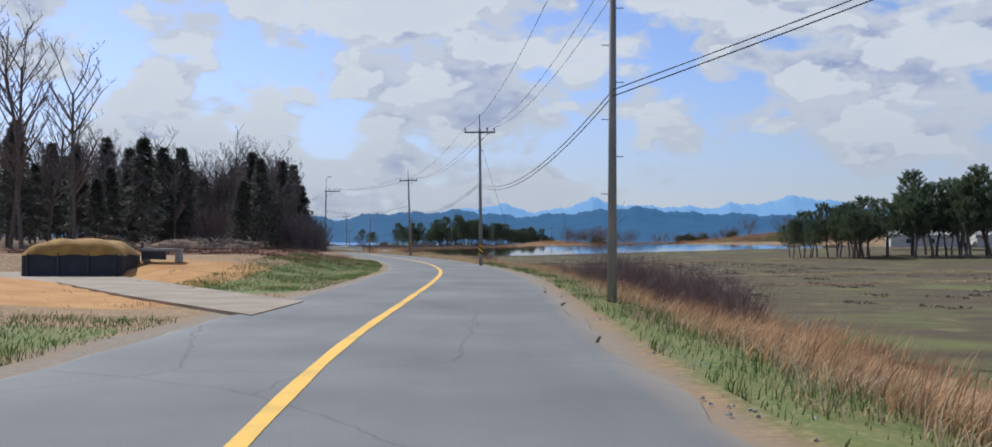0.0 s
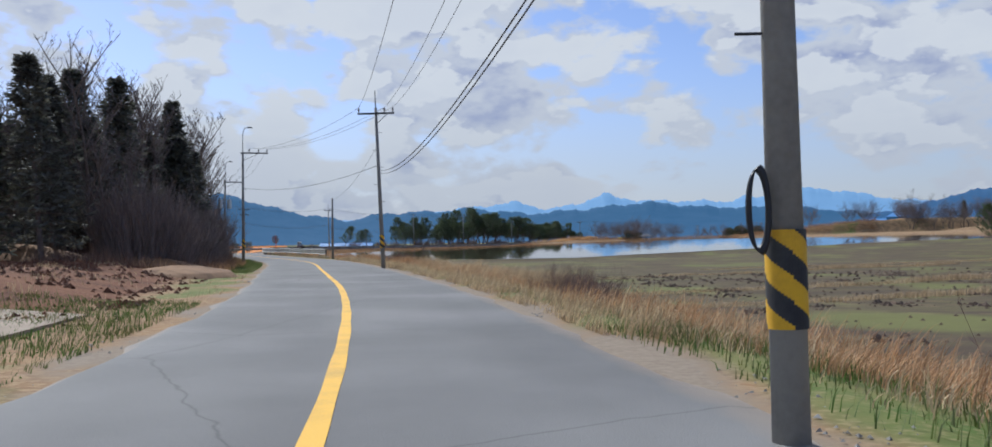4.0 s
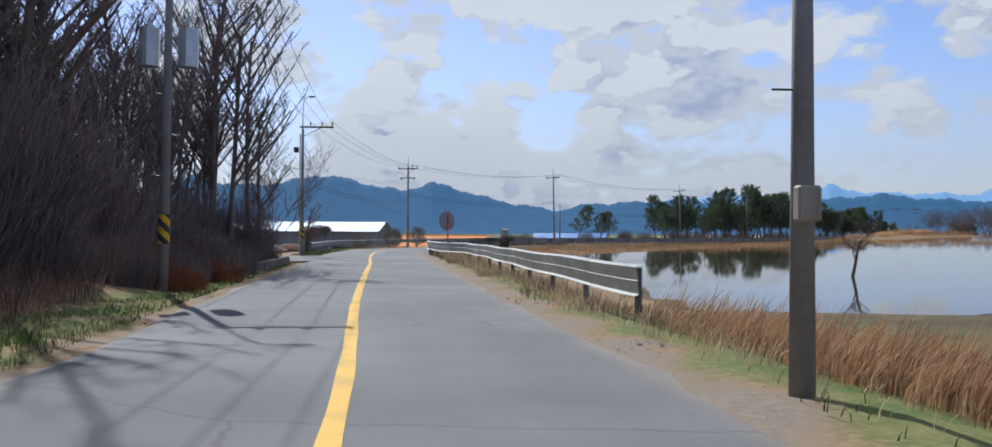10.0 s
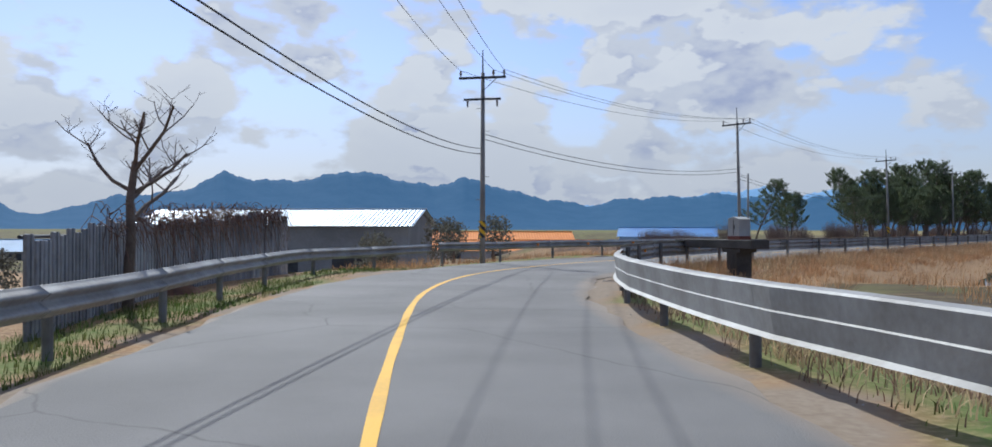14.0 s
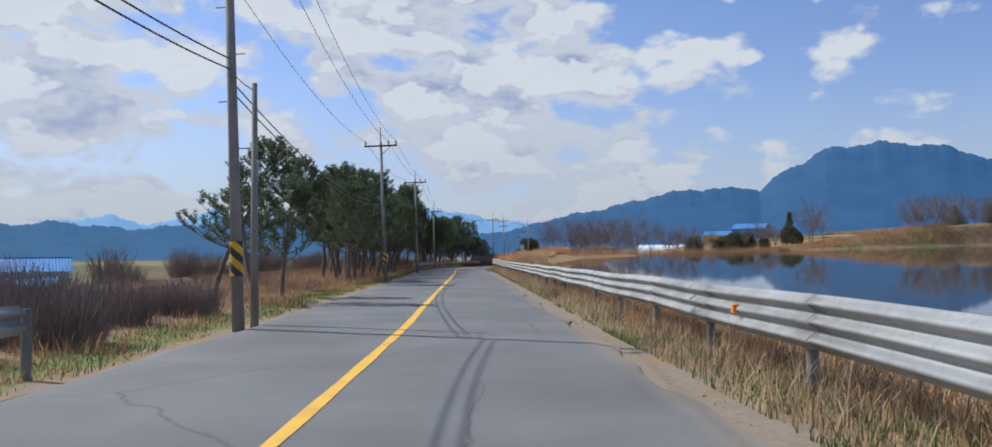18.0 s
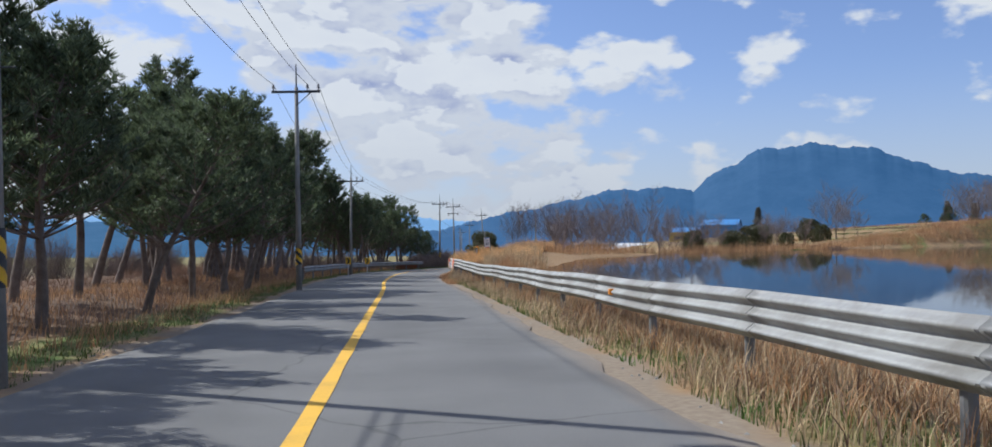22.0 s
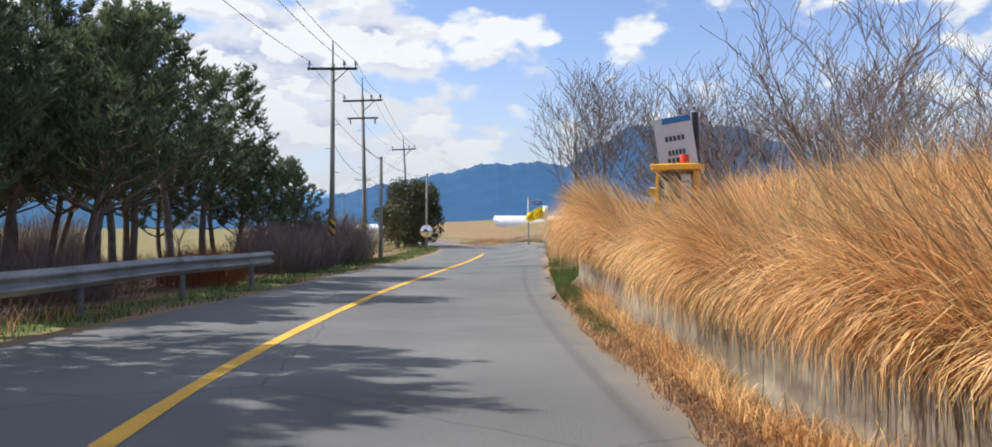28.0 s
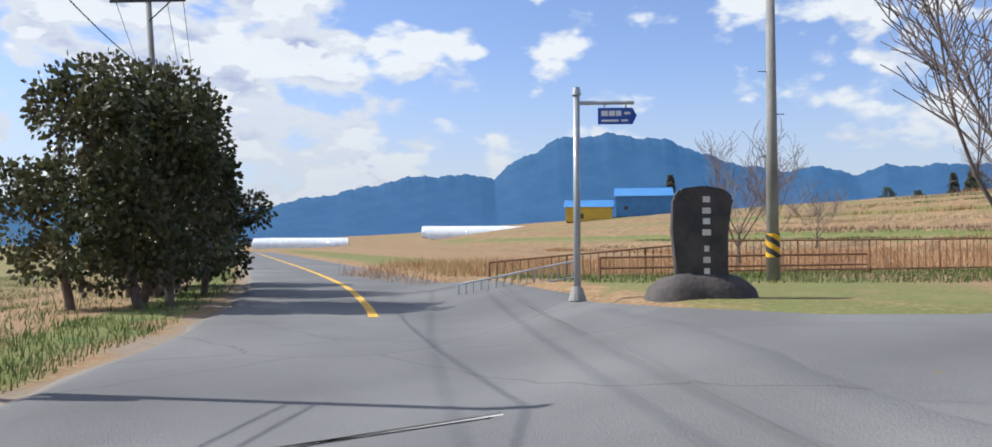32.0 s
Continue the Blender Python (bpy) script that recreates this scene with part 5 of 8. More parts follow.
def shed(x0, y0, x1, y1, depth, z0, wall_h, rise, roof_m, wall_m, label, openings=(), ribs=True, name="farm_building"):
    """A long building with its front wall from one corner to the other and a ribbed gable roof."""
    L = math.hypot(x1 - x0, y1 - y0)
    t = empty(name, x0, y0, z0, math.degrees(math.atan2(y1 - y0, x1 - x0)))
    part("front_wall", box(L / 2, 0.1, wall_h / 2, L, 0.2, wall_h), wall_m, t)
    part("back_wall", box(L / 2, depth - 0.1, wall_h / 2, L, 0.2, wall_h), wall_m, t)
    for u in (0.1, L - 0.1):
        bm = box(u, depth / 2, wall_h / 2, 0.2, depth - 0.42, wall_h)
        v = [bm.verts.new(q) for q in ((u - 0.1, 0.2, wall_h), (u - 0.1, depth - 0.2, wall_h), (u - 0.1, depth / 2, wall_h + rise), (u + 0.1, 0.2, wall_h), (u + 0.1, depth - 0.2, wall_h), (u + 0.1, depth / 2, wall_h + rise))]
        for q in ((0, 1, 2), (5, 4, 3), (0, 2, 5, 3), (2, 1, 4, 5)):
            bm.faces.new([v[i] for i in q])
        part("gable_wall", bm, wall_m, t)
    for sgn in (0, 1):
        e = 0.35
        a = (-0.4, -e if sgn == 0 else depth + e, wall_h - rise * e / (depth / 2) + 0.06)
        b = (-0.4, depth / 2, wall_h + rise + 0.06)
        v, f = [], []
        n = int((L + 0.8) / 0.3)
        for i in range(2 * n + 1):
            px = -0.4 + (L + 0.8) * i / (2 * n)
            up_ = 0.035 if (i % 2 and ribs) else 0
            v += [(px, a[1], a[2] + up_), (px, b[1], b[2] + up_)]
        for i in range(2 * n):
            f.append((2 * i, 2 * i + 2, 2 * i + 3, 2 * i + 1))
        part_of("roof_sheet", v, f, roof_m, t, "ribbed metal roof")
    part("ridge_cap", box(L / 2, depth / 2, wall_h + rise + 0.09, L + 0.8, 0.35, 0.06), roof_m, t)
    for u, w, h, zz in openings:
        o = part("opening", box(u, -0.012, zz + h / 2, w, 0.04, h), M_DARK, t, "dark opening")
        part("frame", box(u, -0.03, zz + h + 0.04, w + 0.16, 0.08, 0.08), wall_m, o)
    tagged(t, label, "farm building", group="farm buildings")
    return t


M_RW = mat("roof_pale_blue", (0.55, 0.66, 0.76), (0.45, 0.56, 0.66), 0.4, 0.35, 0.1, 8, metal=0.25)
M_RO = mat("roof_orange", (0.78, 0.27, 0.045), (0.68, 0.22, 0.04), 0.3, 0.8, 0.1, 8)
M_RB = mat("roof_blue", (0.05, 0.20, 0.50), (0.07, 0.26, 0.55), 0.3, 0.4, 0.1, 8)
M_WG = mat("wall_grey", (0.30, 0.30, 0.30), (0.22, 0.22, 0.22), 0.5, 0.85, 0.2, 6)
M_WP = mat("wall_pale", (0.55, 0.54, 0.52), (0.42, 0.41, 0.39), 0.5, 0.85, 0.2, 6)
M_WBLUE = mat("wall_blue", (0.06, 0.22, 0.46), (0.05, 0.17, 0.38), 0.5, 0.5, 0.1, 6)
shed(-78.2, 225.6, -58.9, 228.2, 8, -2.2, 3.75, 1.15, M_RW, M_WG, "long grey farm shed with a pale blue metal roof", [(u, 1.6, 1.6, 0.3) for u in (3, 7, 11, 15)] + [(17.2, 2.6, 1.9, 0.0)])
shed(-118, 236, -93, 243, 8, -2.2, 1.4, 1.0, mat("roof_dull_blue", (0.24, 0.38, 0.55), (0.18, 0.30, 0.45), 0.4, 0.7, 0.1, 8), M_WG, "long distant farm shed with a pale blue metal roof", [(u, 2.0, 0.9, 0.3) for u in (4, 10, 16, 22)])
shed(-83.1, 251.7, -50.8, 262.2, 8, -2.6, 1.8, 0.95, M_RO, M_WP, "long farm building with a bright orange metal roof", [(u, 1.0, 0.7, 0.8) for u in (3, 7, 11, 15, 19, 23, 27, 31)])
shed(-88, 260.7, -55.8, 271.2, 8, -2.6, 2.4, 1.2, M_RO, M_WP, "long farm building with a bright orange metal roof", [(u, 1.0, 0.7, 0.8) for u in (4, 10, 16, 22)])
shed(-57, 306, -43, 307, 6, -2.6, 1.6, 0.7, M_RB, M_WP, "farm building with a blue metal roof", [(u, 1.8, 0.9, 0.4) for u in (2, 5.5, 9, 12)])
shed(-56.5, 313.5, -42, 314.5, 8, -2.6, 2.9, 1.3, M_RB, M_WP, "farm building with a blue metal roof", [(u, 1.8, 1.2, 0.9) for u in (2, 5.5, 9, 12.5)])
for q in ((72, 170, 84, 167), (86, 166.5, 99, 163)):
    shed(*q, 6, 1.2, 2.2, 0.8, M_WP, M_WP, "low white shed beside a distant grove", [(3, 0.8, 0.8, 0.7), (7, 0.8, 0.8, 0.7)])
shed(166.6, 493.6, 173.0, 486.6, 10, gz(170, 490) - 0.2, 3.0, 1.6, M_RB, mat("wall_yellow", (0.62, 0.42, 0.05), (0.5, 0.34, 0.05), 0.6, 0.7, 0.1), "small shed with a yellow front and blue roof", [(2.7, 2.0, 1.0, 0.6)])
shed(174.0, 486.4, 181.5, 478.0, 14, gz(178, 482) - 0.2, 4.2, 2.0, M_RB, M_WBLUE, "blue metal warehouse with a gable roof", [(2, 0.8, 0.7, 1.4)])


def greenhouse(x0, y0, x1, y1, w, h, z):
    L = math.hypot(x1 - x0, y1 - y0)
    t = empty("greenhouse", x0, y0, z, math.degrees(math.atan2(y1 - y0, x1 - x0)))
    v, f, n = [], [], 14
    m = max(4, int(L / 2))
    for i in range(m + 1):
        for j in range(n + 1):
            a = math.pi * j / n
            v.append((L * i / m, -w / 2 * math.cos(a), h * math.sin(a) ** 0.8))
    part_of("film_cover", v, grid_faces(m + 1, n + 1), mat("white_film", (0.80, 0.81, 0.82), (0.70, 0.72, 0.73), 0.6, 0.4, 0.1, 5), t, "white plastic film", True)
    for u in (0.0, L):
        g = [(u, -w / 2 * math.cos(math.pi * j / n), h * math.sin(math.pi * j / n) ** 0.8) for j in range(n + 1)]
        part_of("end_wall", g, [tuple(range(n + 1))], MATS["white_film"], t)
    for i in range(0, m + 1, 2):
        bm = bmesh.new()
        for j in range(n):
            a, b = math.pi * j / n, math.pi * (j + 1) / n
            bm_tube(bm, (L * i / m, -w / 2 * math.cos(a), h * math.sin(a) ** 0.8 + 0.02), (L * i / m, -w / 2 * math.cos(b), h * math.sin(b) ** 0.8 + 0.02), 0.04, 0.04, 5, False)
        part("hoop", bm, M_STEEL, t)
    tagged(t, "long white plastic film greenhouse tunnel", "greenhouse", group="greenhouses")


for k in range(4):
    bx, by = 163 + k * 7, 535 + k * 11
    greenhouse(bx, by, bx + 34, by - 27, 8, 3.0, gz(bx, by) + 0.1)
for k in range(3):
    bx, by = 152 + k * 8, 606 + k * 10
    greenhouse(bx, by, bx + 20, by - 12, 8, 3.0, gz(bx, by) + 0.1)


def yard_clutter():
    rng = rng_of(90)
    for k in range(5):
        x, y = -53.5 - k * 1.25, 184.5 + k * 0.9
        t = empty("concrete_ring", x, y, gz(x, y), rng.uniform(0, 40))
        bm = bmesh.new()
        bm_tube(bm, (0, 0, 0), (0, 0, 0.75), 0.52, 0.52, 20, False)
        bm_tube(bm, (0, 0, 0), (0, 0, 0.75), 0.43, 0.43, 20, False)
        part("ring_wall", bm, M_CONC, t)
        tagged(t, "grey precast concrete ring standing in a yard", "concrete ring", group="concrete rings")
    for k in range(7):
        x, y = -49.5 - rng.random() * 3, 180.5 + rng.random() * 2.5
        t = tube((-1.6, 0, 0), (1.6, 0, 0), 0.07, n=10)
        ob = part("plastic_pipe", t, mat("pale_pipe", (0.6, 0.6, 0.58), (0.45, 0.45, 0.44), 2, 0.5, 0.1), None)
        ob.matrix_world = pose(x, y, gz(x, y) + 0.1 + 0.09 * k, rng.uniform(-3, 3), 0, 20 + rng.uniform(-18, 18))
        tagged(ob, "pale plastic pipe lying in a pile", "pipe", group="pile of pipes")
    for k in range(9):
        x, y = -48 - rng.random() * 8, 174.5 + rng.random() * 4
        ob = part("timber", box(0, 0, 0, rng.uniform(1.2, 2.6), 0.14, 0.09), mat("old_timber", (0.33, 0.27, 0.2), (0.22, 0.17, 0.12), 3, 0.9, 0.3, rand=0.3), None)
        ob.matrix_world = pose(x, y, gz(x, y) + 0.10 + 0.05 * (k % 3), 0, rng.uniform(-4, 4), rng.uniform(-30, 40))
        tagged(ob, "weathered timber lying in an untidy yard", "timber", group="loose timber")
    ob = part("tarpaulin_stack", box(0, 0, 0.3, 2.6, 1.4, 0.6, bevel=0.12), mat("blue_tarp", (0.08, 0.22, 0.42), (0.06, 0.17, 0.33), 2, 0.6, 0.3), None)
    ob.matrix_world = pose(-53.5, 177.8, gz(-53.5, 177.8), 0, 0, 15)
    tagged(ob, "stack covered by a blue tarpaulin in a yard", "covered stack")
    ob = part("brick_block", box(0, 0, 0.35, 1.6, 1.0, 0.7, bevel=0.03), mat("red_stack", (0.36, 0.13, 0.08), (0.27, 0.09, 0.06), 3, 0.9, 0.4), None)
    ob.matrix_world = pose(-51.0, 183.6, gz(-51.0, 183.6), 0, 0, -8)
    tagged(ob, "red stack of building blocks in a yard", "building blocks")


    for q in ((-50.5, 176.5, 2.2, 1.5, 0.7, 11), (-54.5, 180.5, 2.6, 1.8, 0.8, 12), (-58.5, 179, 2.4, 2.0, 0.7, 13), (-50.0, 187.0, 2.0, 1.4, 0.6, 14)):
        mound(*q, "yard_earth")


yard_clutter()
L3_ = POLES["L3"][0]
part("conduit", tube((-0.15, 0.05, -0.2), (-0.15, 0.05, 7.0), 0.04, n=10), M_STEEL, L3_, "pale steel conduit")
part("meter_box", box(-0.35, -0.05, 6.1, 0.26, 0.22, 0.30, bevel=0.02), M_DARK, L3_)
P4_ = POLES["P4"][0]
part("switch_box", box(-0.05, -0.22, 1.62, 0.20, 0.14, 0.30, bevel=0.02), mat("box_tan", (0.36, 0.32, 0.27), None, 3, 0.6, 0.1), P4_, "small tan switch box")
P2_ = POLES["P2"][0]
v_ = [(-0.19 + 0.06 * math.cos(6.2832 * k / 24) + 0.02 * math.cos(6.2832 * m / 6), -0.10 + 0.02 * math.sin(6.2832 * m / 6), 1.52 + (0.25 + 0.022 * math.cos(6.2832 * m / 6)) * math.sin(6.2832 * k / 24)) for k in range(24) for m in range(6)]
f_ = [(k * 6 + m, k * 6 + (m + 1) % 6, (k + 1) % 24 * 6 + (m + 1) % 6, (k + 1) % 24 * 6 + m) for k in range(24) for m in range(6)]
part_of("cable_coil", v_, f_, M_WIRE, P2_, "hanging coil of black cable", True)


def sluice():
    x, y = -37.2, 202.2
    t = empty("sluice", x, y, -0.15, -52)
    M_S = mat("dark_concrete", (0.09, 0.086, 0.082), (0.05, 0.047, 0.044), 1.2, 0.9, 0.4, 12)
    part("deck_beam", box(-0.9, 0, 0.98, 4.4, 0.75, 0.30, bevel=0.02), M_S, t)
    part("pier", box(0.2, 0, 0.0, 0.55, 0.6, 1.7), M_S, t)
    part("pier_cap", box(0.2, 0, 0.77, 0.95, 0.68, 0.12), M_S, t)
    part("base_plate", box(0.2, 0, 1.19, 0.62, 0.5, 0.12), mat("rust_red", (0.22, 0.075, 0.05), (0.16, 0.05, 0.035), 3, 0.8, 0.3), t, "rusty red base")
    bm = box(0.2, 0, 1.53, 0.60, 0.46, 0.56)
    v = [bm.verts.new(q) for q in ((-0.14, -0.25, 1.81), (0.54, -0.25, 1.81), (0.2, -0.25, 1.90), (-0.14, 0.25, 1.81), (0.54, 0.25, 1.81), (0.2, 0.25, 1.90))]
    for q in ((0, 1, 2), (5, 4, 3), (0, 2, 5, 3), (2, 1, 4, 5), (0, 3, 4, 1)):
        bm.faces.new([v[i] for i in q])
    cab = part("cabinet", bm, mat("cabinet_grey", (0.42, 0.42, 0.41), (0.33, 0.33, 0.32), 2, 0.7, 0.15), t, "small grey gabled cabinet")
    part("door_gap", box(0.2, -0.235, 1.53, 0.02, 0.012, 0.50), M_DARK, cab)
    part("handle", box(0.25, -0.245, 1.55, 0.02, 0.03, 0.12), M_DARK, cab)
    tagged(t, "dark concrete sluice deck with a small grey cabinet", "sluice")


sluice()


def rail_banner():
    (x0, y0), (x1, y1) = (0.47, 304.18), (2.07, 308.33)
    L = math.hypot(x1 - x0, y1 - y0)
    # seen from the road its left end is the far one
    t = empty("cloth_banner", x1, y1, 0.0, math.degrees(math.atan2(y0 - y1, x0 - x1)))
    z0, z1 = 0.56, 1.15
    n, m = 60, 8
    v = []
    for i in range(n + 1):
        for j in range(m + 1):
            u, w = i / n, j / m
            sag = 0.10 * (u ** 2) * (1 - w) + 0.025 * math.sin(u * 9)
            v.append((u * L, -0.012 * math.sin(u * 40 + 3 * w) - 0.02 * math.sin(u * 7 + w * 4), z0 + (z1 - z0) * w - sag))
    ob = part_of("cloth", v, grid_faces(n + 1, m + 1), [mat("banner_white", (0.72, 0.71, 0.69), (0.62, 0.61, 0.59), 1.5, 0.8, 0.3), mat("banner_orange", (0.75, 0.22, 0.11), (0.65, 0.18, 0.09), 1.5, 0.8, 0.3)], t, "white cloth with orange ends", True)
    for p in ob.data.polygons:
        u = p.center.x / L
        p.material_index = int(u < 0.07 or u > 0.80)
    red, blk, blu, org = (mat("ink_" + k, c, None, 3, 0.8, 0) for k, c in (("red", (0.65, 0.13, 0.10)), ("black", (0.03, 0.03, 0.035)), ("blue", (0.16, 0.28, 0.62)), ("orange", (0.75, 0.25, 0.12))))
    T = lambda tx, u0, u1, z, sz, ink: word(tx, u0 * L, u1 * L, 0.56 + (z - 0.30) * 0.82, sz * 0.8, ink, t, -0.055)
    T("안전사고", 0.085, 0.235, 0.84, 0.26, red)
    T("및", 0.245, 0.285, 0.83, 0.25, blk)
    T("익사사고", 0.295, 0.445, 0.83, 0.26, red)
    T("예방을 위해", 0.465, 0.70, 0.82, 0.28, blk)
    T("본 시설내", 0.095, 0.245, 0.57, 0.23, blk)
    T("수영 낚시 물놀이", 0.255, 0.535, 0.56, 0.24, blu)
    T("를", 0.545, 0.585, 0.55, 0.25, blk)
    T("금함", 0.60, 0.69, 0.54, 0.26, org)
    part("text_bar", box(0.42 * L, -0.055, 0.63, 0.30 * L, 0.004, 0.045), blk, t)
    for u, h in ((0.035, 0.42), (0.865, 0.16), (0.935, 0.16)):
        part("text_bar", box(u * L, -0.055, 0.85, 0.08 if h > 0.3 else 0.12, 0.004, (h + 0.25) * 0.75), mat("ink_pale", (0.75, 0.5, 0.42), None, 3, 0.8, 0), t)
    tagged(t, "white and orange cloth warning banner tied to a guardrail", "banner")


rail_banner()


def bank_wall():
    t = empty("retaining_wall", *at(317, 4.3), 0)
    M_B = mat("stained_concrete", (0.34, 0.285, 0.22), (0.16, 0.13, 0.10), 2.2, 0.9, 0.4, 9, mid=0.48)
    s = 314.0
    while s < 358.2:
        e = min(s + 4.0, 358.2)
        ss = np.linspace(s, e - 0.015, 5)
        v, f = [], []
        for q in ss:
            b = float(right_edge(q)) + 0.62
            h = float(np.interp(q, [314, 322, 328, 337, 346, 357], [0.12, 0.16, 0.28, 0.55, 0.72, 0.93]))
            for dd, zz in ((b, -0.2), (b + 0.02, h), (b + 0.26, h), (b + 0.26, -0.2)):
                v.append((*at(q, dd), zz))
        for i in range(len(ss) - 1):
            for j in range(4):
                f.append((i * 4 + j, i * 4 + (j + 1) % 4, (i + 1) * 4 + (j + 1) % 4, (i + 1) * 4 + j))
        k = (len(ss) - 1) * 4
        f += [(0, 1, 2, 3), (k + 3, k + 2, k + 1, k)]
        part_of("wall_block", local(t, v), f, M_B, t)
        s = e
    tagged(t, "stained low concrete retaining wall under reeds", "wall")


bank_wall()


def notice_board():
    x, y = 15.2, 327.86
    t = empty("notice_board", x, y, gz(x, y), -52)
    z = 2.52 - gz(x, y)
    rot = Matrix.Translation((-0.24, 0, z)) @ Matrix.Rotation(radians(-9), 4, "Y")
    part("post", tube((0.12, 0.05, -0.3), (0.02, 0.05, z + 0.55), 0.05, n=10), M_DARK, t, "dark leaning post")
    bm = box(0, 0, 0, 0.56, 0.03, 0.98)
    bmesh.ops.transform(bm, matrix=rot, verts=bm.verts)
    part("panel", bm, mat("panel_white", (0.75, 0.75, 0.75), (0.66, 0.66, 0.66), 2, 0.5, 0.05), t, "white panel")

    def bar(u, w, sx, sz, c, nm="text_bar"):
        b = box(u, -0.019, w, sx, 0.006, sz)
        bmesh.ops.transform(b, matrix=rot, verts=b.verts)
        part(nm, b, c, t)

    bar(0.06, 0.44, 0.42, 0.09, M_RB, "blue_patch")
    bar(-0.05, -0.45, 0.36, 0.07, M_ORANGE, "orange_patch")
    ink = mat("ink_grey", (0.10, 0.11, 0.14), None, 3, 0.8, 0)
    for w, sx in ((0.17, 0.30), (-0.04, 0.26), (-0.16, 0.32)):
        for k in range(5):
            bar(-sx / 2 + sx * (k + 0.5) / 5, w, sx / 5 * 0.7, 0.075, ink)
    tagged(t, "white notice board leaning on a dark post", "notice board")
    x, y = 17.6, 331.2
    p = empty("marker_post", x, y, gz(x, y), -50, 0, 6)
    part("post", box(0, 0, 0.6, 0.12, 0.05, 1.25, bevel=0.008), MATS["panel_white"], p)
    part("cap_panel", box(0, -0.03, 1.12, 0.20, 0.02, 0.14), M_YEL, p)
    tagged(p, "thin leaning white marker post in reeds", "marker post")


notice_board()


def rescue_box():
    x, y = 12.95, 326.05
    g = gz(x, y)
    t = empty("rescue_box", x, y, g, -62)
    Y = mat("rescue_yellow", (0.82, 0.42, 0.02), (0.7, 0.34, 0.02), 2, 0.45, 0.05)
    z = 1.36 - g
    for u in (-0.22, 0.22):
        part("leg", box(u, 0, z / 2, 0.04, 0.04, z + 0.2), Y, t)
        part("side_frame", box(u, 0, z + 0.33, 0.04, 0.20, 0.66, bevel=0.006), Y, t)
    part("back_panel", box(0, 0.09, z + 0.33, 0.41, 0.015, 0.66), MATS["panel_white"], t)
    part("roof", box(0, -0.015, z + 0.70, 0.57, 0.30, 0.08, bevel=0.014), Y, t)
    part("floor_panel", box(0, 0, z + 0.014, 0.41, 0.185, 0.028), Y, t)
    part("glazed_door", box(-0.066, -0.092, z + 0.435, 0.277, 0.014, 0.38), mat("dim_glass", (0.10, 0.14, 0.13), (0.07, 0.10, 0.10), 2, 0.12, 0), t, "dim glazed door")
    part("rope_coil", tube((-0.066, -0.125, z + 0.36), (-0.066, -0.125, z + 0.53), 0.06, 0.06, 12), mat("rope_tan", (0.5, 0.4, 0.25), None, 4, 0.9, 0.3), t)
    part("notice_sheet", box(0.125, -0.102, z + 0.435, 0.112, 0.005, 0.34), MATS["panel_white"], t)
    part("notice_sheet", box(-0.013, -0.102, z + 0.132, 0.33, 0.005, 0.17), MATS["panel_white"], t)
    for k in range(4):
        part("text_bar", box(0.125, -0.107, z + 0.33 + 0.066 * k, 0.086, 0.004, 0.02), M_RB, t)
    part("alarm_lamp", tube((0.08, 0, z + 0.735), (0.08, 0, z + 0.85), 0.056, 0.05, 14), mat("lamp_red", (0.75, 0.07, 0.03), None, 3, 0.35, 0), t, "red alarm lamp")
    tagged(t, "yellow life-saving equipment box with a red lamp", "rescue box")


rescue_box()


def chevron(x, y, head):
    t = empty("chevron_sign", x, y, gz(x, y), head)
    part("post", tube((0, 0.03, -0.3), (0, 0.03, 1.3), 0.03, n=8), M_STEEL, t)
    part("panel", box(0, 0, 1.02, 0.38, 0.02, 0.50, bevel=0.006), M_YEL, t)
    bm = bmesh.new()
    for sgn in (1, -1):
        q = [bm.verts.new(p) for p in ((-0.13, -0.014, 1.02 + sgn * 0.20), (0.0, -0.014, 1.02 + sgn * 0.20), (0.14, -0.014, 1.02), (0.01, -0.014, 1.02))]
        bm.faces.new(q if sgn < 0 else q[::-1])
    part("arrow", bm, M_BLK, t)
    tagged(t, "yellow chevron sign with a black arrow by the bend", "road sign", group="chevron signs")


chevron(0.41, 320.0, -32)
chevron(-2.75, 315.2, -30)


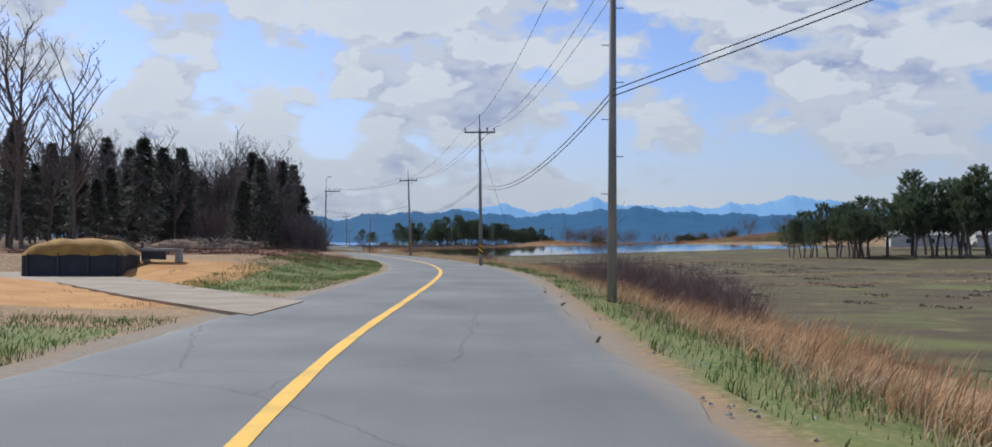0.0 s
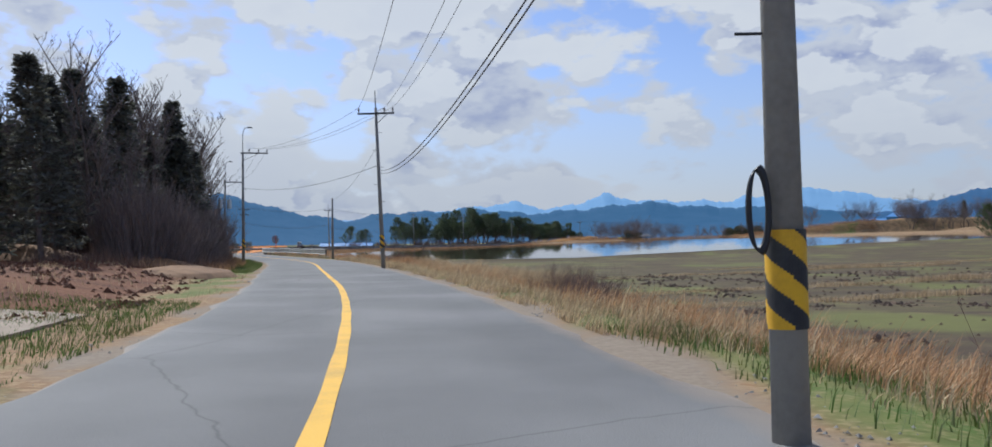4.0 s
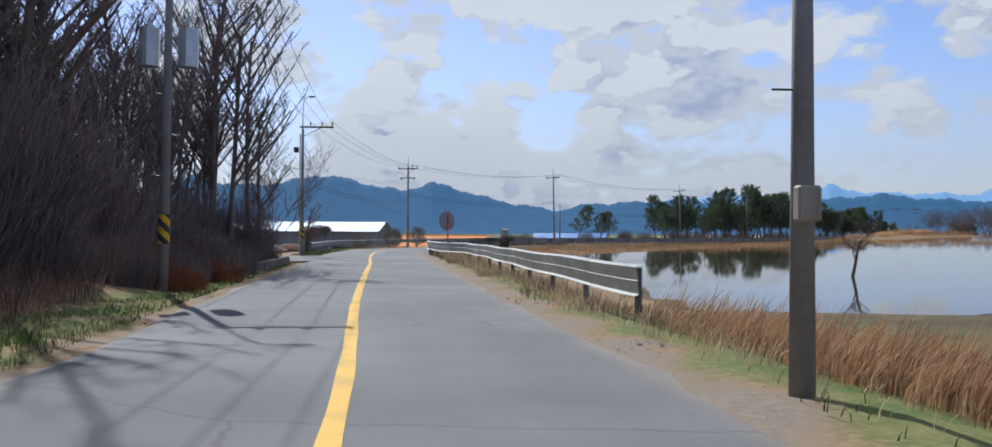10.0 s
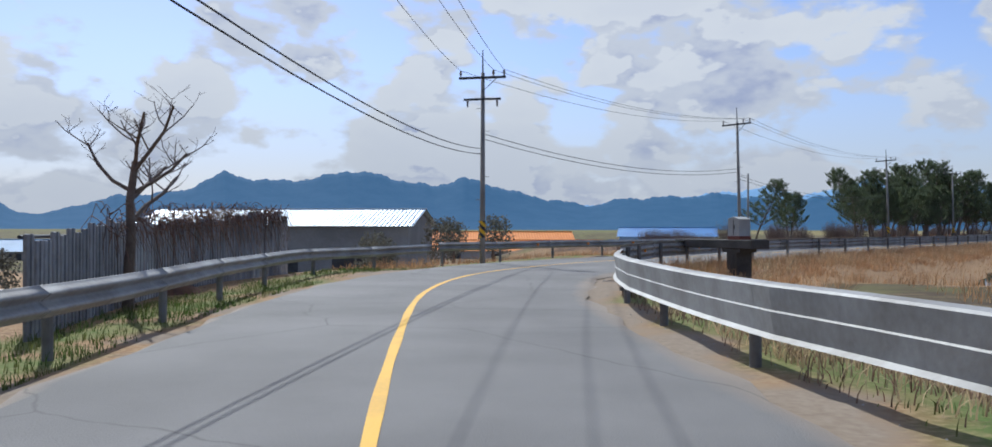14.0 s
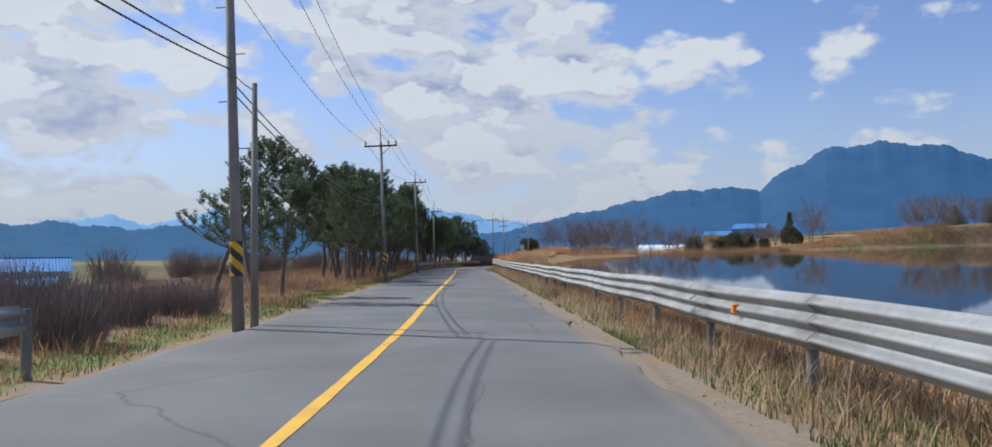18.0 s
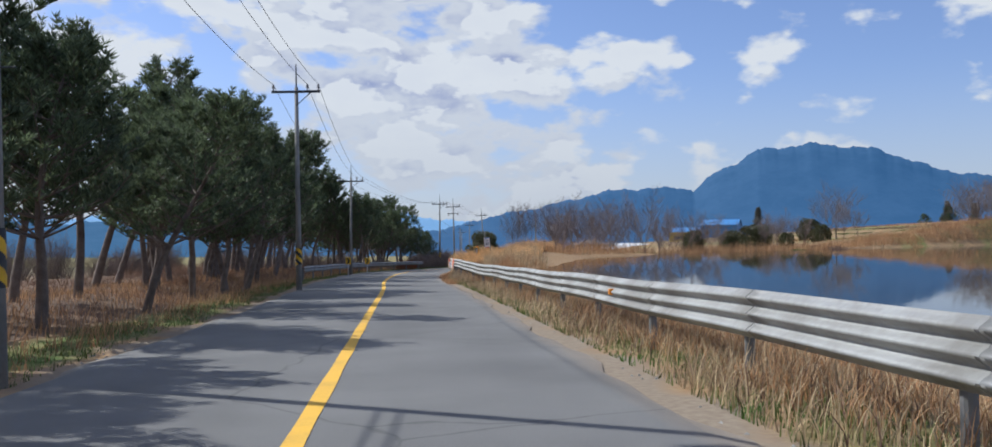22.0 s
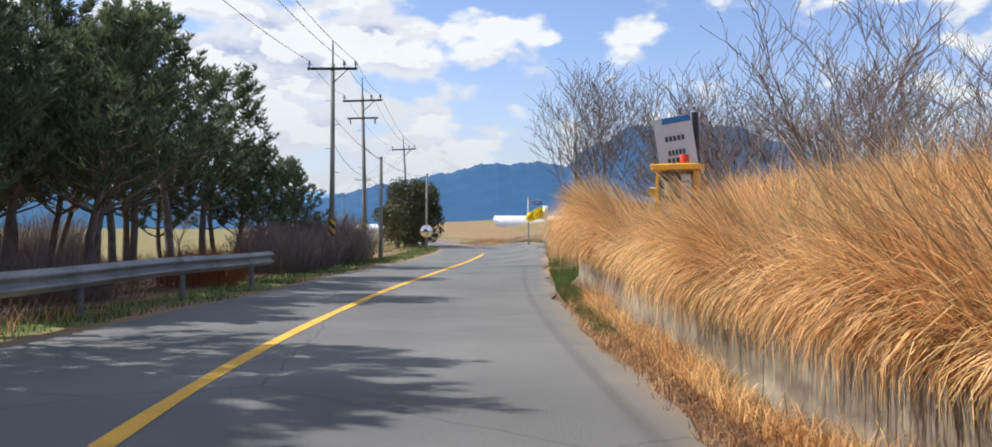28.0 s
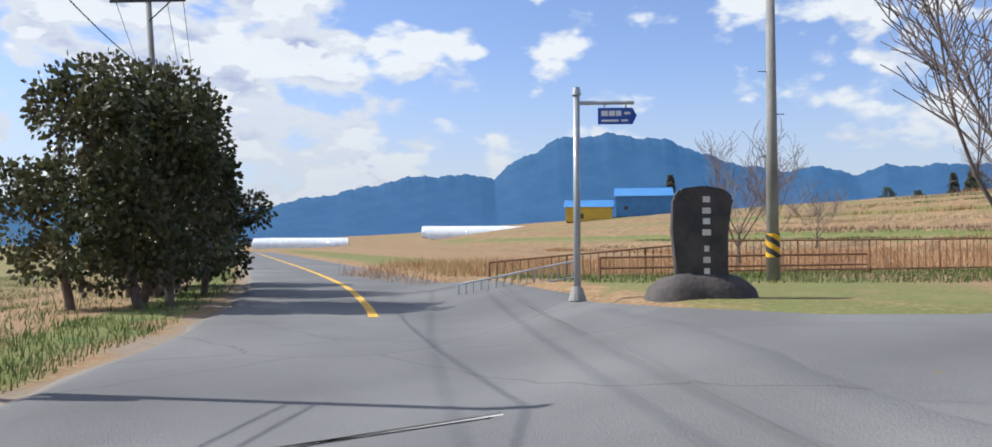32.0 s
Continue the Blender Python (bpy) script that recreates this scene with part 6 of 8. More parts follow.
def village_stone():
    x, y = 44.0, 366.2
    g = gz(x, y)
    t = empty("name_stone", x, y, g, -44)
    rng = rng_of(101)
    v, f, n, m = [], [], 24, 6
    for i in range(m + 1):
        u = i / m
        for j in range(n):
            a = 6.2832 * j / n
            k = 1 + 0.14 * math.sin(2 * a + 1) + 0.08 * math.sin(5 * a)
            r = u ** 0.7
            v.append((0.78 * r * k * math.cos(a), 0.5 * r * k * math.sin(a), 0.36 * (1 - u ** 2.2) - (0.2 if i == m else 0) + 0.02 * rng.uniform(-1, 1)))
    for i in range(m):
        for j in range(n):
            f.append((i * n + j, i * n + (j + 1) % n, (i + 1) * n + (j + 1) % n, (i + 1) * n + j))
    M_ST = mat("black_stone", (0.035, 0.033, 0.034), (0.07, 0.06, 0.058), 3.5, 0.55, 0.4, 16)
    part_of("rock_base", v, f, mat("base_rock", (0.10, 0.085, 0.08), (0.055, 0.05, 0.048), 3, 0.85, 0.6, 14), t, "rough brown rock base", True)
    prof = [(-0.36, 0.18), (-0.38, 0.55), (-0.42, 1.0), (-0.40, 1.42), (-0.30, 1.56), (0.05, 1.60), (0.34, 1.54), (0.45, 1.42), (0.40, 1.22), (0.33, 0.9), (0.36, 0.5), (0.38, 0.18)]
    fr = [(px, -0.15, pz) for px, pz in prof]
    bk = [(px, 0.15, pz) for px, pz in prof]
    k = len(prof)
    bm = bmesh.new()
    vs = [bm.verts.new(p) for p in fr + bk]
    bm.faces.new(vs[:k][::-1])
    bm.faces.new(vs[k:])
    for i in range(k):
        bm.faces.new((vs[i], vs[(i + 1) % k], vs[(i + 1) % k + k], vs[i + k]))
    bmesh.ops.bevel(bm, geom=list(bm.edges), offset=0.035, segments=2, affect="EDGES")
    bmesh.ops.recalc_face_normals(bm, faces=bm.faces)
    part("slab", bm, M_ST, t, "dark upright stone slab")
    W = mat("carved_white", (0.7, 0.69, 0.66), None, 3, 0.8, 0)
    for i, h in enumerate((1.40, 1.24, 1.09, 0.93, 0.70, 0.54, 0.38)):
        w = (0.10, 0.12, 0.10, 0.12, 0.07, 0.10, 0.08)[i]
        part("carved_bar", box(0.06, -0.156, h, w, 0.008, 0.085), W, t)
    tagged(t, "black upright village stone on a rough rock base", "stone monument")


village_stone()


def street_sign():
    x, y = 43.05, 367.75
    g = 0.42
    t = empty("street_sign", x, y, g - 0.05, -43)
    P = mat("pole_grey_paint", (0.42, 0.44, 0.47), (0.34, 0.36, 0.38), 2, 0.4, 0.05, metal=0.3)
    part("pole", tube((0, 0, -0.2), (0, 0, 3.1), 0.055, 0.05, 14), P, t, smooth=True)
    part("pole_cap", tube((0, 0, 3.08), (0, 0, 3.2), 0.075, 0.05, 14), P, t)
    part("footing", tube((0, 0, 0.0), (0, 0, 0.20), 0.14, 0.08, 14), M_CONC, t)
    part("arm", tube((0, 0, 2.96), (0.86, 0, 2.96), 0.03, n=10), P, t)
    pl = part("plate", box(0.58, 0, 2.76, 0.52, 0.02, 0.25, bevel=0.008), mat("plate_blue", (0.03, 0.09, 0.42), (0.03, 0.08, 0.36), 2, 0.4, 0), t, "blue name plate")
    tip = bmesh.new()
    q = [tip.verts.new(p) for p in ((0.84, -0.01, 2.885), (0.90, -0.01, 2.76), (0.84, -0.01, 2.635), (0.84, 0.01, 2.885), (0.90, 0.01, 2.76), (0.84, 0.01, 2.635))]
    for i in ((0, 2, 1), (3, 4, 5), (0, 1, 4, 3), (1, 2, 5, 4)):
        tip.faces.new([q[k] for k in i])
    part("plate_tip", tip, MATS["plate_blue"], t)
    for u, w, h, z in ((0.42, 0.10, 0.08, 2.80), (0.53, 0.09, 0.08, 2.80), (0.63, 0.08, 0.08, 2.80), (0.76, 0.09, 0.04, 2.80), (0.50, 0.26, 0.03, 2.69), (0.72, 0.10, 0.03, 2.69)):
        part("text_bar", box(u, -0.014, z, w, 0.006, h), MATS["panel_white"], pl)
    for u in (0.42, 0.74):
        part("hanger", tube((u, 0, 2.88), (u, 0, 2.97), 0.012, n=6), P, t)
    tagged(t, "blue street name sign on a grey steel pole", "street sign")


street_sign()


def wayside_flag(x, y, lean, seed, curl):
    g = gz(x, y)
    t = empty("flag", x, y, g, -48, 0, lean)
    top_ = 2.56 - g
    part("pole", tube((0, 0, -0.2), (0, 0, top_), 0.026, 0.022, 10), M_STEEL, t, "thin pale steel pole", True)
    n, m = 26, 12
    v = []
    for i in range(n + 1):
        for j in range(m + 1):
            u, w = i / n, j / m
            dx = -0.98 * u * (1 - 0.10 * w)
            dy = 0.16 * math.sin(u * 5.5 + seed + w * 1.2) * u ** 0.7
            dz = top_ - 0.05 - 0.66 * (1 - w) * (1 - 0.5 * u) - curl * u ** 1.4 + 0.05 * math.sin(u * 8 + seed * 2) * u 
            v.append((dx, dy, dz))
    part_of("cloth", v, grid_faces(n + 1, m + 1), mat("flag_yellow", (0.88, 0.66, 0.01), (0.80, 0.56, 0.01), 1.5, 0.7, 0.1, trans=0.35), t, "yellow cloth", True)
    R = mat("flag_red", (0.72, 0.08, 0.05), None, 3, 0.8, 0)
    for k, ch in enumerate("산불조심"):
        u = 0.16 + 0.22 * k
        dz = top_ - 0.38 + 0.14 * u - curl * u ** 1.4 + 0.05 * math.sin(u * 8 + seed * 2) * u - 0.05 * u
        dy = 0.16 * math.sin(u * 5.5 + seed + 0.6) * u ** 0.7
        # it is read from behind, so it stands reversed here
        letters(ch, 0.24 - 0.06 * u, R, t, Matrix.Translation((-0.94 * u, dy - 0.03, dz)) @ Matrix.Rotation(0.5 * math.cos(u * 5.5 + seed), 4, "Z"), wide=-0.9)
    tagged(t, "yellow cloth flag waving on a thin steel pole", "flag", group="yellow flags")


wayside_flag(33.45, 354.0, -2.0, 0.3, 0.42)
wayside_flag(33.98, 354.6, -1.0, 1.6, 0.35)
wayside_flag(34.5, 355.2, 0.5, 2.4, 0.45)


def hanging_sign():
    x, y = 37.6, 356.25
    g = gz(x, y)
    t = empty("village_sign", x, y, 0.0, -50)
    P = mat("sign_post_dark", (0.14, 0.17, 0.19), (0.10, 0.12, 0.14), 3, 0.5, 0.1)
    part("post", tube((0, 0, -0.3), (0, 0, 2.85), 0.065, 0.06, 12), P, t, smooth=True)
    part("arm", box(0.42, 0, 2.45, 1.35, 0.05, 0.06), P, t)
    b = part("board", box(0.62, 0, 1.98, 0.92, 0.05, 0.66, bevel=0.01), mat("board_black", (0.035, 0.045, 0.05), (0.05, 0.06, 0.065), 3, 0.5, 0.15), t, "black hanging board")
    for u in (0.32, 0.92):
        part("hanger", tube((u, 0, 2.30), (u, 0, 2.44), 0.012, n=6), P, t)
    word("죽산마을", 0.22, 1.02, 2.10, 0.22, mat("letter_cream", (0.62, 0.58, 0.45), None, 3, 0.8, 0), t, -0.032)
    bm = box(0.55, -0.03, 1.84, 0.34, 0.006, 0.05)
    q = [bm.verts.new(p) for p in ((0.72, -0.033, 1.91), (0.84, -0.033, 1.84), (0.72, -0.033, 1.77))]
    bm.faces.new(q[::-1])
    part("arrow", bm, MATS["panel_white"], t, "pale arrow")
    tagged(t, "black hanging village sign on a dark post", "village sign")


hanging_sign()


def blue_banner():
    a, b = Vector((45.2, 361.4, 0)), Vector((47.9, 358.6, 0))
    d = b - a
    L = 4.1
    t = empty("cloth_banner", a.x, a.y, gz(a.x, a.y), math.degrees(math.atan2(d.y, d.x)))
    for u in (-0.03, L + 0.03):
        part("stake", tube((u, 0.03, -0.3), (u, 0.03, 1.15), 0.025, n=8), M_DARK, t)
    n, m = 40, 5
    v = [(L * i / n, 0.02 * math.sin(i * 0.7 + j), 0.28 + 0.66 * j / m + 0.12 * i / n - 0.03 * math.sin(math.pi * i / n)) for i in range(n + 1) for j in range(m + 1)]
    part_of("cloth", v, grid_faces(n + 1, m + 1), mat("banner_blue", (0.02, 0.22, 0.52), (0.02, 0.17, 0.44), 1.5, 0.7, 0.2), t, "bright blue cloth", True)
    yl, pk = mat("ink_yellow", (0.85, 0.75, 0.08), None, 3, 0.8, 0), mat("ink_pink", (0.80, 0.35, 0.33), None, 3, 0.8, 0)
    for k in range(11):
        u = 0.14 + k * 0.178
        if k in (3, 8):
            continue
        part("text_bar", box(u, -0.035, 0.70 + 0.029 * u, 0.135, 0.004, 0.25), pk, t)
    word("그래도 우리는 죽이란다.", 2.12, 4.04, 0.755, 0.26, yl, t, -0.035, 0.029)
    part("text_bar", box(1.9, -0.035, 0.44, 1.3, 0.004, 0.05), MATS["panel_white"], t)
    tagged(t, "blue cloth banner with pink and yellow lettering", "banner")


blue_banner()
round_mirror(34.5, 366.85, 1.22, -40, 0.78, 1.2, M_STEEL, "round convex road mirror on a grey pole", own_pole=False, tilt=0)
t_ = empty("mirror_pole", 34.6, 367.0, gz(34.6, 367.0), -40)
part("shaft", tube((0, 0, -0.3), (0, 0, 4.75), 0.085, 0.06, 14), M_POLE, t_, smooth=True)
part("end_cap", tube((0, 0, 4.74), (0, 0, 4.8), 0.066, 0.05, 12), M_DARK, t_)
tagged(t_, "slim grey pole carrying cables and a mirror", "utility pole", group="poles along the road")
for a_, b_, sg in (((34.6, 367.0, 4.6), (26.55, 358.1, 4.7), 0.25), ((34.6, 367.0, 3.1), (26.06, 358.7, 3.9), 0.3), ((34.6, 367.0, 2.9), (26.06, 358.7, 3.6), 0.3), ((34.6, 367.0, 4.6), (42.3, 382.2, 5.6), 0.3), ((26.55, 358.1, 4.7), (20.3, 350.5, 5.6), 0.2), ((26.06, 358.7, 3.9), (20.3, 350.5, 4.6), 0.3)):
    cable(a_, b_, sg, 0.010, "black communication cable between short poles")


def metal_fence(pts, h, gap, material, label, bars=True):
    x, y = pts[0]
    t = empty("low_fence", x, y, gz(x, y))
    ps = local(t, [(px, py, gz(px, py)) for px, py in pts])
    for a, b in zip(ps, ps[1:]):
        d = b - a
        for z in ((0.12, h) if bars else (h * 0.55, h)):
            part("rail", bm_tube(bmesh.new(), (a.x, a.y, a.z + z), (b.x, b.y, b.z + z), 0.022, 0.022, 6), material, t)
        k = int(d.length / gap)
        for i in range(k + 1):
            q = a.lerp(b, i / max(1, k))
            big_ = i % 10 == 0
            part("post" if big_ else "bar", bm_tube(bmesh.new(), (q.x, q.y, q.z - 0.15 if big_ else q.z + 0.12), (q.x, q.y, q.z + h), 0.026 if big_ else 0.012, 0.026 if big_ else 0.012, 6), material, t)
    tagged(t, label, "fence", group="low fences")


M_RUST = mat("rusty_brown", (0.26, 0.13, 0.075), (0.18, 0.09, 0.055), 3, 0.7, 0.2)
metal_fence([(47.8, 375.5), (52.0, 371.6), (58.5, 367.6)], 0.85, 0.19, M_RUST, "low rusty brown metal bar fence before dry fields")
metal_fence([(58.9, 367.3), (67.5, 362.6), (76, 358.6)], 0.95, 0.24, M_RUST, "low rusty brown metal bar fence before dry fields")
metal_fence([(45.2, 373.4), (47.0, 371.6)], 0.45, 0.16, M_STEEL, "short pale steel bar fence beside the road")
metal_fence([(47.4, 371.4), (52.5, 368.2)], 0.50, 0.9, M_RUST, "low brown tube rail on the verge", bars=False)


def pavilion():
    x, y = 41.7, 351.1
    g = gz(x, y)
    t = empty("pavilion", x, y, g - 0.02, 15)
    Wd = mat("dark_timber", (0.09, 0.055, 0.04), (0.055, 0.035, 0.028), 3, 0.7, 0.3)
    for k in range(6):
        a = radians(60 * k)
        part("post", tube((1.9 * math.cos(a), 1.9 * math.sin(a), -0.1), (1.9 * math.cos(a), 1.9 * math.sin(a), 2.3), 0.12, 0.11, 12), Wd, t)
        b = radians(60 * k + 60)
        part("eave_beam", bm_tube(bmesh.new(), (1.9 * math.cos(a), 1.9 * math.sin(a), 2.25), (1.9 * math.cos(b), 1.9 * math.sin(b), 2.25), 0.07, 0.07, 6), Wd, t)
        c0, c1 = Vector((2.75 * math.cos(a), 2.75 * math.sin(a), 2.22)), Vector((2.75 * math.cos(b), 2.75 * math.sin(b), 2.22))
        p = Vector((0, 0, 2.95))
        dn = Vector((0, 0, -0.12))
        part_of("roof_panel", [c0, c1, p, c0 + dn, c1 + dn, p + dn], [(0, 1, 2), (5, 4, 3), (0, 3, 4, 1)], mat("roof_slate", (0.16, 0.15, 0.15), (0.10, 0.095, 0.095), 2, 0.8, 0.4, 10), t, "grey tiled roof")
    part("finial", tube((0, 0, 2.9), (0, 0, 3.12), 0.12, 0.05, 10), MATS["roof_slate"], t)
    part("floor_deck", tube((0, 0, 0.32), (0, 0, 0.44), 2.2, 2.2, 6), Wd, t)
    for k in range(6):
        a = radians(60 * k + 30)
        part("floor_stump", tube((1.4 * math.cos(a), 1.4 * math.sin(a), -0.1), (1.4 * math.cos(a), 1.4 * math.sin(a), 0.33), 0.09, n=8), Wd, t)
    tagged(t, "dark timber pavilion with a grey tiled roof", "pavilion")


pavilion()


# ---- plants ----
def skeleton_tree(rng, height, trunk_r, spread, levels, split, bare_to=0.25, up_=0.35, wob=0.12, ratio=0.66):
    """Tapered limbs as a list of (start, end, radius at start, radius at end, level)."""
    out = []

    def grow(p, d, length, r, lev):
        n = 4 if lev == 0 else 3
        pts, rad = [p], [r]
        for i in range(n):
            d = (d + Vector((rng.uniform(-wob, wob), rng.uniform(-wob, wob), rng.uniform(-wob * 0.4, wob) + (0.06 if lev else 0)))).normalized()
            p = p + d * (length / n)
            pts.append(p)
            rad.append(r * (1 - 0.45 * (i + 1) / n))
        for i in range(n):
            out.append((pts[i], pts[i + 1], rad[i], rad[i + 1], lev))
        if lev >= levels:
            return
        k = split[min(lev, len(split) - 1)]
        for j in range(k):
            u = rng.uniform(bare_to if lev == 0 else 0.3, 1.0)
            i = min(int(u * n), n - 1)
            q = pts[i].lerp(pts[i + 1], u * n - i)
            a = rng.uniform(0, 6.283)
            side = Vector((math.cos(a), math.sin(a), 0))
            nd = (d * (1 - spread) + side * spread + Vector((0, 0, up_))).normalized()
            grow(q, nd, length * ratio * rng.uniform(0.7, 1.1), rad[i] * 0.55, lev + 1)

    grow(Vector((0, 0, 0)), Vector((rng.uniform(-0.06, 0.06), rng.uniform(-0.06, 0.06), 1)).normalized(), height, trunk_r, 0)
    return out


def bare_tree(seed, height=6.0, r=0.11, spread=0.55, levels=4, split=(7, 5, 4, 3), up_=0.35, bare_to=0.25, wob=0.12, name="bare_tree", mat_=None, ratio=0.62, trunk=0.55, min_r=0.006):
    rng = rng_of(seed)
    segs = skeleton_tree(rng, height * trunk, r, spread, levels, split, bare_to, up_, wob, ratio)
    t = empty(name, 0, 0, -500)
    v, f = limbs_mesh(segs, 0, 1, min_r)
    part_of("trunk", v, f, mat_ or M_BARK, t, smooth=True)
    v, f = limbs_mesh(segs, 2, 9, min_r)
    part_of("crown", v, f, M_TWIG, t, "fine leafless twigs")
    return t


def zelkova(seed, height, spread, stout=0.125):
    """A vase-shaped leafless tree: a short trunk, long limbs rising and bending outwards, many fine twigs."""
    rng = rng_of(seed)
    segs = []

    def limb(p, d, ln, r, lev, n):
        """One bent limb; gives its points and directions."""
        out = []
        for i in range(n):
            d = (d + Vector((rng.uniform(-0.15, 0.15), rng.uniform(-0.15, 0.15), rng.uniform(-0.04, 0.13)))).normalized()
            q = p + d * (ln / n)
            segs.append((p, q, r, r * 0.82, lev))
            p, r = q, r * 0.82
            out.append((p, d, r))
        return out

    def turn(d, k):
        a = rng.uniform(0, 6.283)
        return (d + Vector((math.cos(a), math.sin(a), rng.uniform(-0.1, 0.5))) * k).normalized()

    fork = height * rng.uniform(0.20, 0.26)
    stem = limb(Vector((0, 0, -0.1)), Vector((rng.uniform(-0.08, 0.08), rng.uniform(-0.08, 0.08), 1)), fork + 0.1, stout, 0, 3)
    base, _, r0 = stem[-1]
    k = rng.randint(6, 7)
    for j in range(k):
        a = 6.283 * j / k + rng.uniform(-0.35, 0.35)
        out_ = spread / height * rng.uniform(0.35, 1.15)
        d = Vector((math.cos(a) * out_, math.sin(a) * out_, 0.66)).normalized()
        p0 = stem[-1 if j % 2 else -2][0]
        for p, e, r in limb(p0, d, (height - fork) * rng.uniform(0.7, 0.95), r0 * rng.uniform(0.42, 0.62), 1, 6)[1:]:
            for _ in range(rng.randint(2, 3)):
                for p2, e2, r2 in limb(p, turn(e, 0.75), height * rng.uniform(0.12, 0.24), r * 0.45, 2, 3):
                    for _ in range(2):
                        for p3, e3, r3 in limb(p2, turn(e2, 0.8), height * rng.uniform(0.06, 0.12), r2 * 0.5, 3, 2)[1:]:
                            limb(p3, turn(e3, 0.8), height * 0.05, r3 * 0.6, 3, 1)
    t = empty("bare_tree", 0, 0, -500)
    v, f = limbs_mesh(segs, 0, 1, 0.012)
    part_of("trunk", v, f, M_BARK, t, smooth=True)
    v, f = limbs_mesh(segs, 2, 9, 0.0085)
    part_of("crown", v, f, M_TWIG, t, "fine leafless twigs")
    return t


def tufts(points, rng, blades, length, width, up_=0.6, droop=0.0):
    """Bunches of narrow pointed leaves at the given places."""
    v, f = [], []
    for p, d in points:
        for _ in range(blades):
            a = rng.uniform(0, 6.283)
            e = rng.uniform(-0.25, 1.0)
            w = (Vector((math.cos(a), math.sin(a), e * 0.9)) + d * up_ + Vector((0, 0, -droop))).normalized()
            l_ = length * rng.uniform(0.6, 1.15)
            s = w.cross(Vector((rng.uniform(-1, 1), rng.uniform(-1, 1), rng.uniform(-1, 1)))).normalized() * width
            o = len(v)
            m = p + w * l_ * 0.5
            v += [p, m + s, p + w * l_, m - s]
            f.append((o, o + 1, o + 2, o + 3))
    return v, f


def pine(seed, height=5.5, crown=1.9, low=0.34):
    """A bent trunk with rising limbs in loose tiers; needles in brushes along the outer half of every side branch."""
    rng = rng_of(seed)
    t = empty("pine_tree", 0, 0, -500)
    segs, pts = [], []
    p, d = Vector((0, 0, 0)), Vector((rng.uniform(-0.2, 0.2), rng.uniform(-0.2, 0.2), 1)).normalized()
    spine = [p]
    for i in range(8):
        d = (d + Vector((rng.uniform(-0.17, 0.17), rng.uniform(-0.17, 0.17), 0.12))).normalized()
        q = p + d * height / 8
        r0, r1 = 0.12 * (1 - i / 9.5), 0.12 * (1 - (i + 1) / 9.5)
        segs.append((p, q, r0, r1, 0))
        p = q
        spine.append(p)
    tiers = int(6 + height * 0.8)
    for k in range(tiers):
        u = low + (0.98 - low) * k / (tiers - 1)
        i = min(int(u * 8), 7)
        base = spine[i].lerp(spine[i + 1], u * 8 - i)
        reach = crown * (1.05 - 0.85 * ((u - low) / (1 - low)) ** 1.6)
        turn_ = rng.uniform(0, 6.283)
        n_limb = rng.randint(4, 5)
        for j in range(n_limb):
            a = turn_ + 6.283 * j / n_limb + rng.uniform(-0.4, 0.4)
            d = Vector((math.cos(a), math.sin(a), rng.uniform(0.05, 0.35))).normalized()
            q, r = base, 0.034 * (1.25 - u)
            ln = reach * rng.uniform(0.65, 1.15) + 0.15
            for m in range(4):
                d = (d + Vector((rng.uniform(-0.22, 0.22), rng.uniform(-0.22, 0.22), 0.15))).normalized()
                e = q + d * ln / 4
                segs.append((q, e, r, r * 0.75, 1))
                r *= 0.75
                if m:
                    for w in range(2):
                        b_ = rng.uniform(0, 6.283)
                        sd_ = (d * 0.8 + Vector((math.cos(b_), math.sin(b_), 0.45)) * 0.7).normalized()
                        tip = q.lerp(e, rng.random()) + sd_ * rng.uniform(0.22, 0.42)
                        st = tip - sd_ * 0.3
                        segs.append((st, tip, 0.009, 0.005, 2))
                        up_ = (sd_ + Vector((0, 0, 0.55))).normalized()
                        pts += [(st.lerp(tip, 0.45), up_), (tip, up_), (tip + up_ * 0.13, up_)]
                q = e
            up_ = (d + Vector((0, 0, 0.6))).normalized()
            pts += [(q, up_), (q + up_ * 0.14, up_)]
    for k in range(3):
        pts.append((spine[-1] + Vector((0, 0, 0.15 * k)), Vector((0, 0, 1))))
    v, f = limbs_mesh(segs, min_r=0.005)
    part_of("trunk", v, f, M_BARK, t, smooth=True)
    v, f = tufts(pts, rng, 15, 0.225, 0.0150, 0.85)
    part_of("crown", v, f, M_PINE, t, "dark green needle brushes")
    return t


def cedar(seed, height=11.0, width=2.4):
    rng = rng_of(seed)
    t = empty("conifer_tree", 0, 0, -500)
    segs = [(Vector((0, 0, 0)), Vector((0, 0, height)), 0.17, 0.03, 0)]
    pts = []
    for k in range(520):
        u = rng.random() ** 0.8
        h = height * (0.10 + 0.9 * u)
        a = rng.uniform(0, 6.283)
        reach = width * (1 - u) ** 0.8 * rng.uniform(0.25, 1.0) * (1 + 0.35 * math.sin(h * 5 + a * 2)) + 0.1
        pts.append((Vector((math.cos(a) * reach, math.sin(a) * reach, h - reach * 0.18)), Vector((math.cos(a), math.sin(a), -0.1))))
        if k % 9 == 0:
            segs.append((Vector((0, 0, h)), Vector((math.cos(a) * reach, math.sin(a) * reach, h - 0.1)), 0.03, 0.01, 1))
    v, f = limbs_mesh(segs)
    part_of("trunk", v, f, M_BARK, t)
    v, f = tufts(pts, rng, 8, 0.55, 0.07, 0.6, 0.25)
    part_of("crown", v, f, M_CEDAR, t, "sparse dark green foliage")
    return t


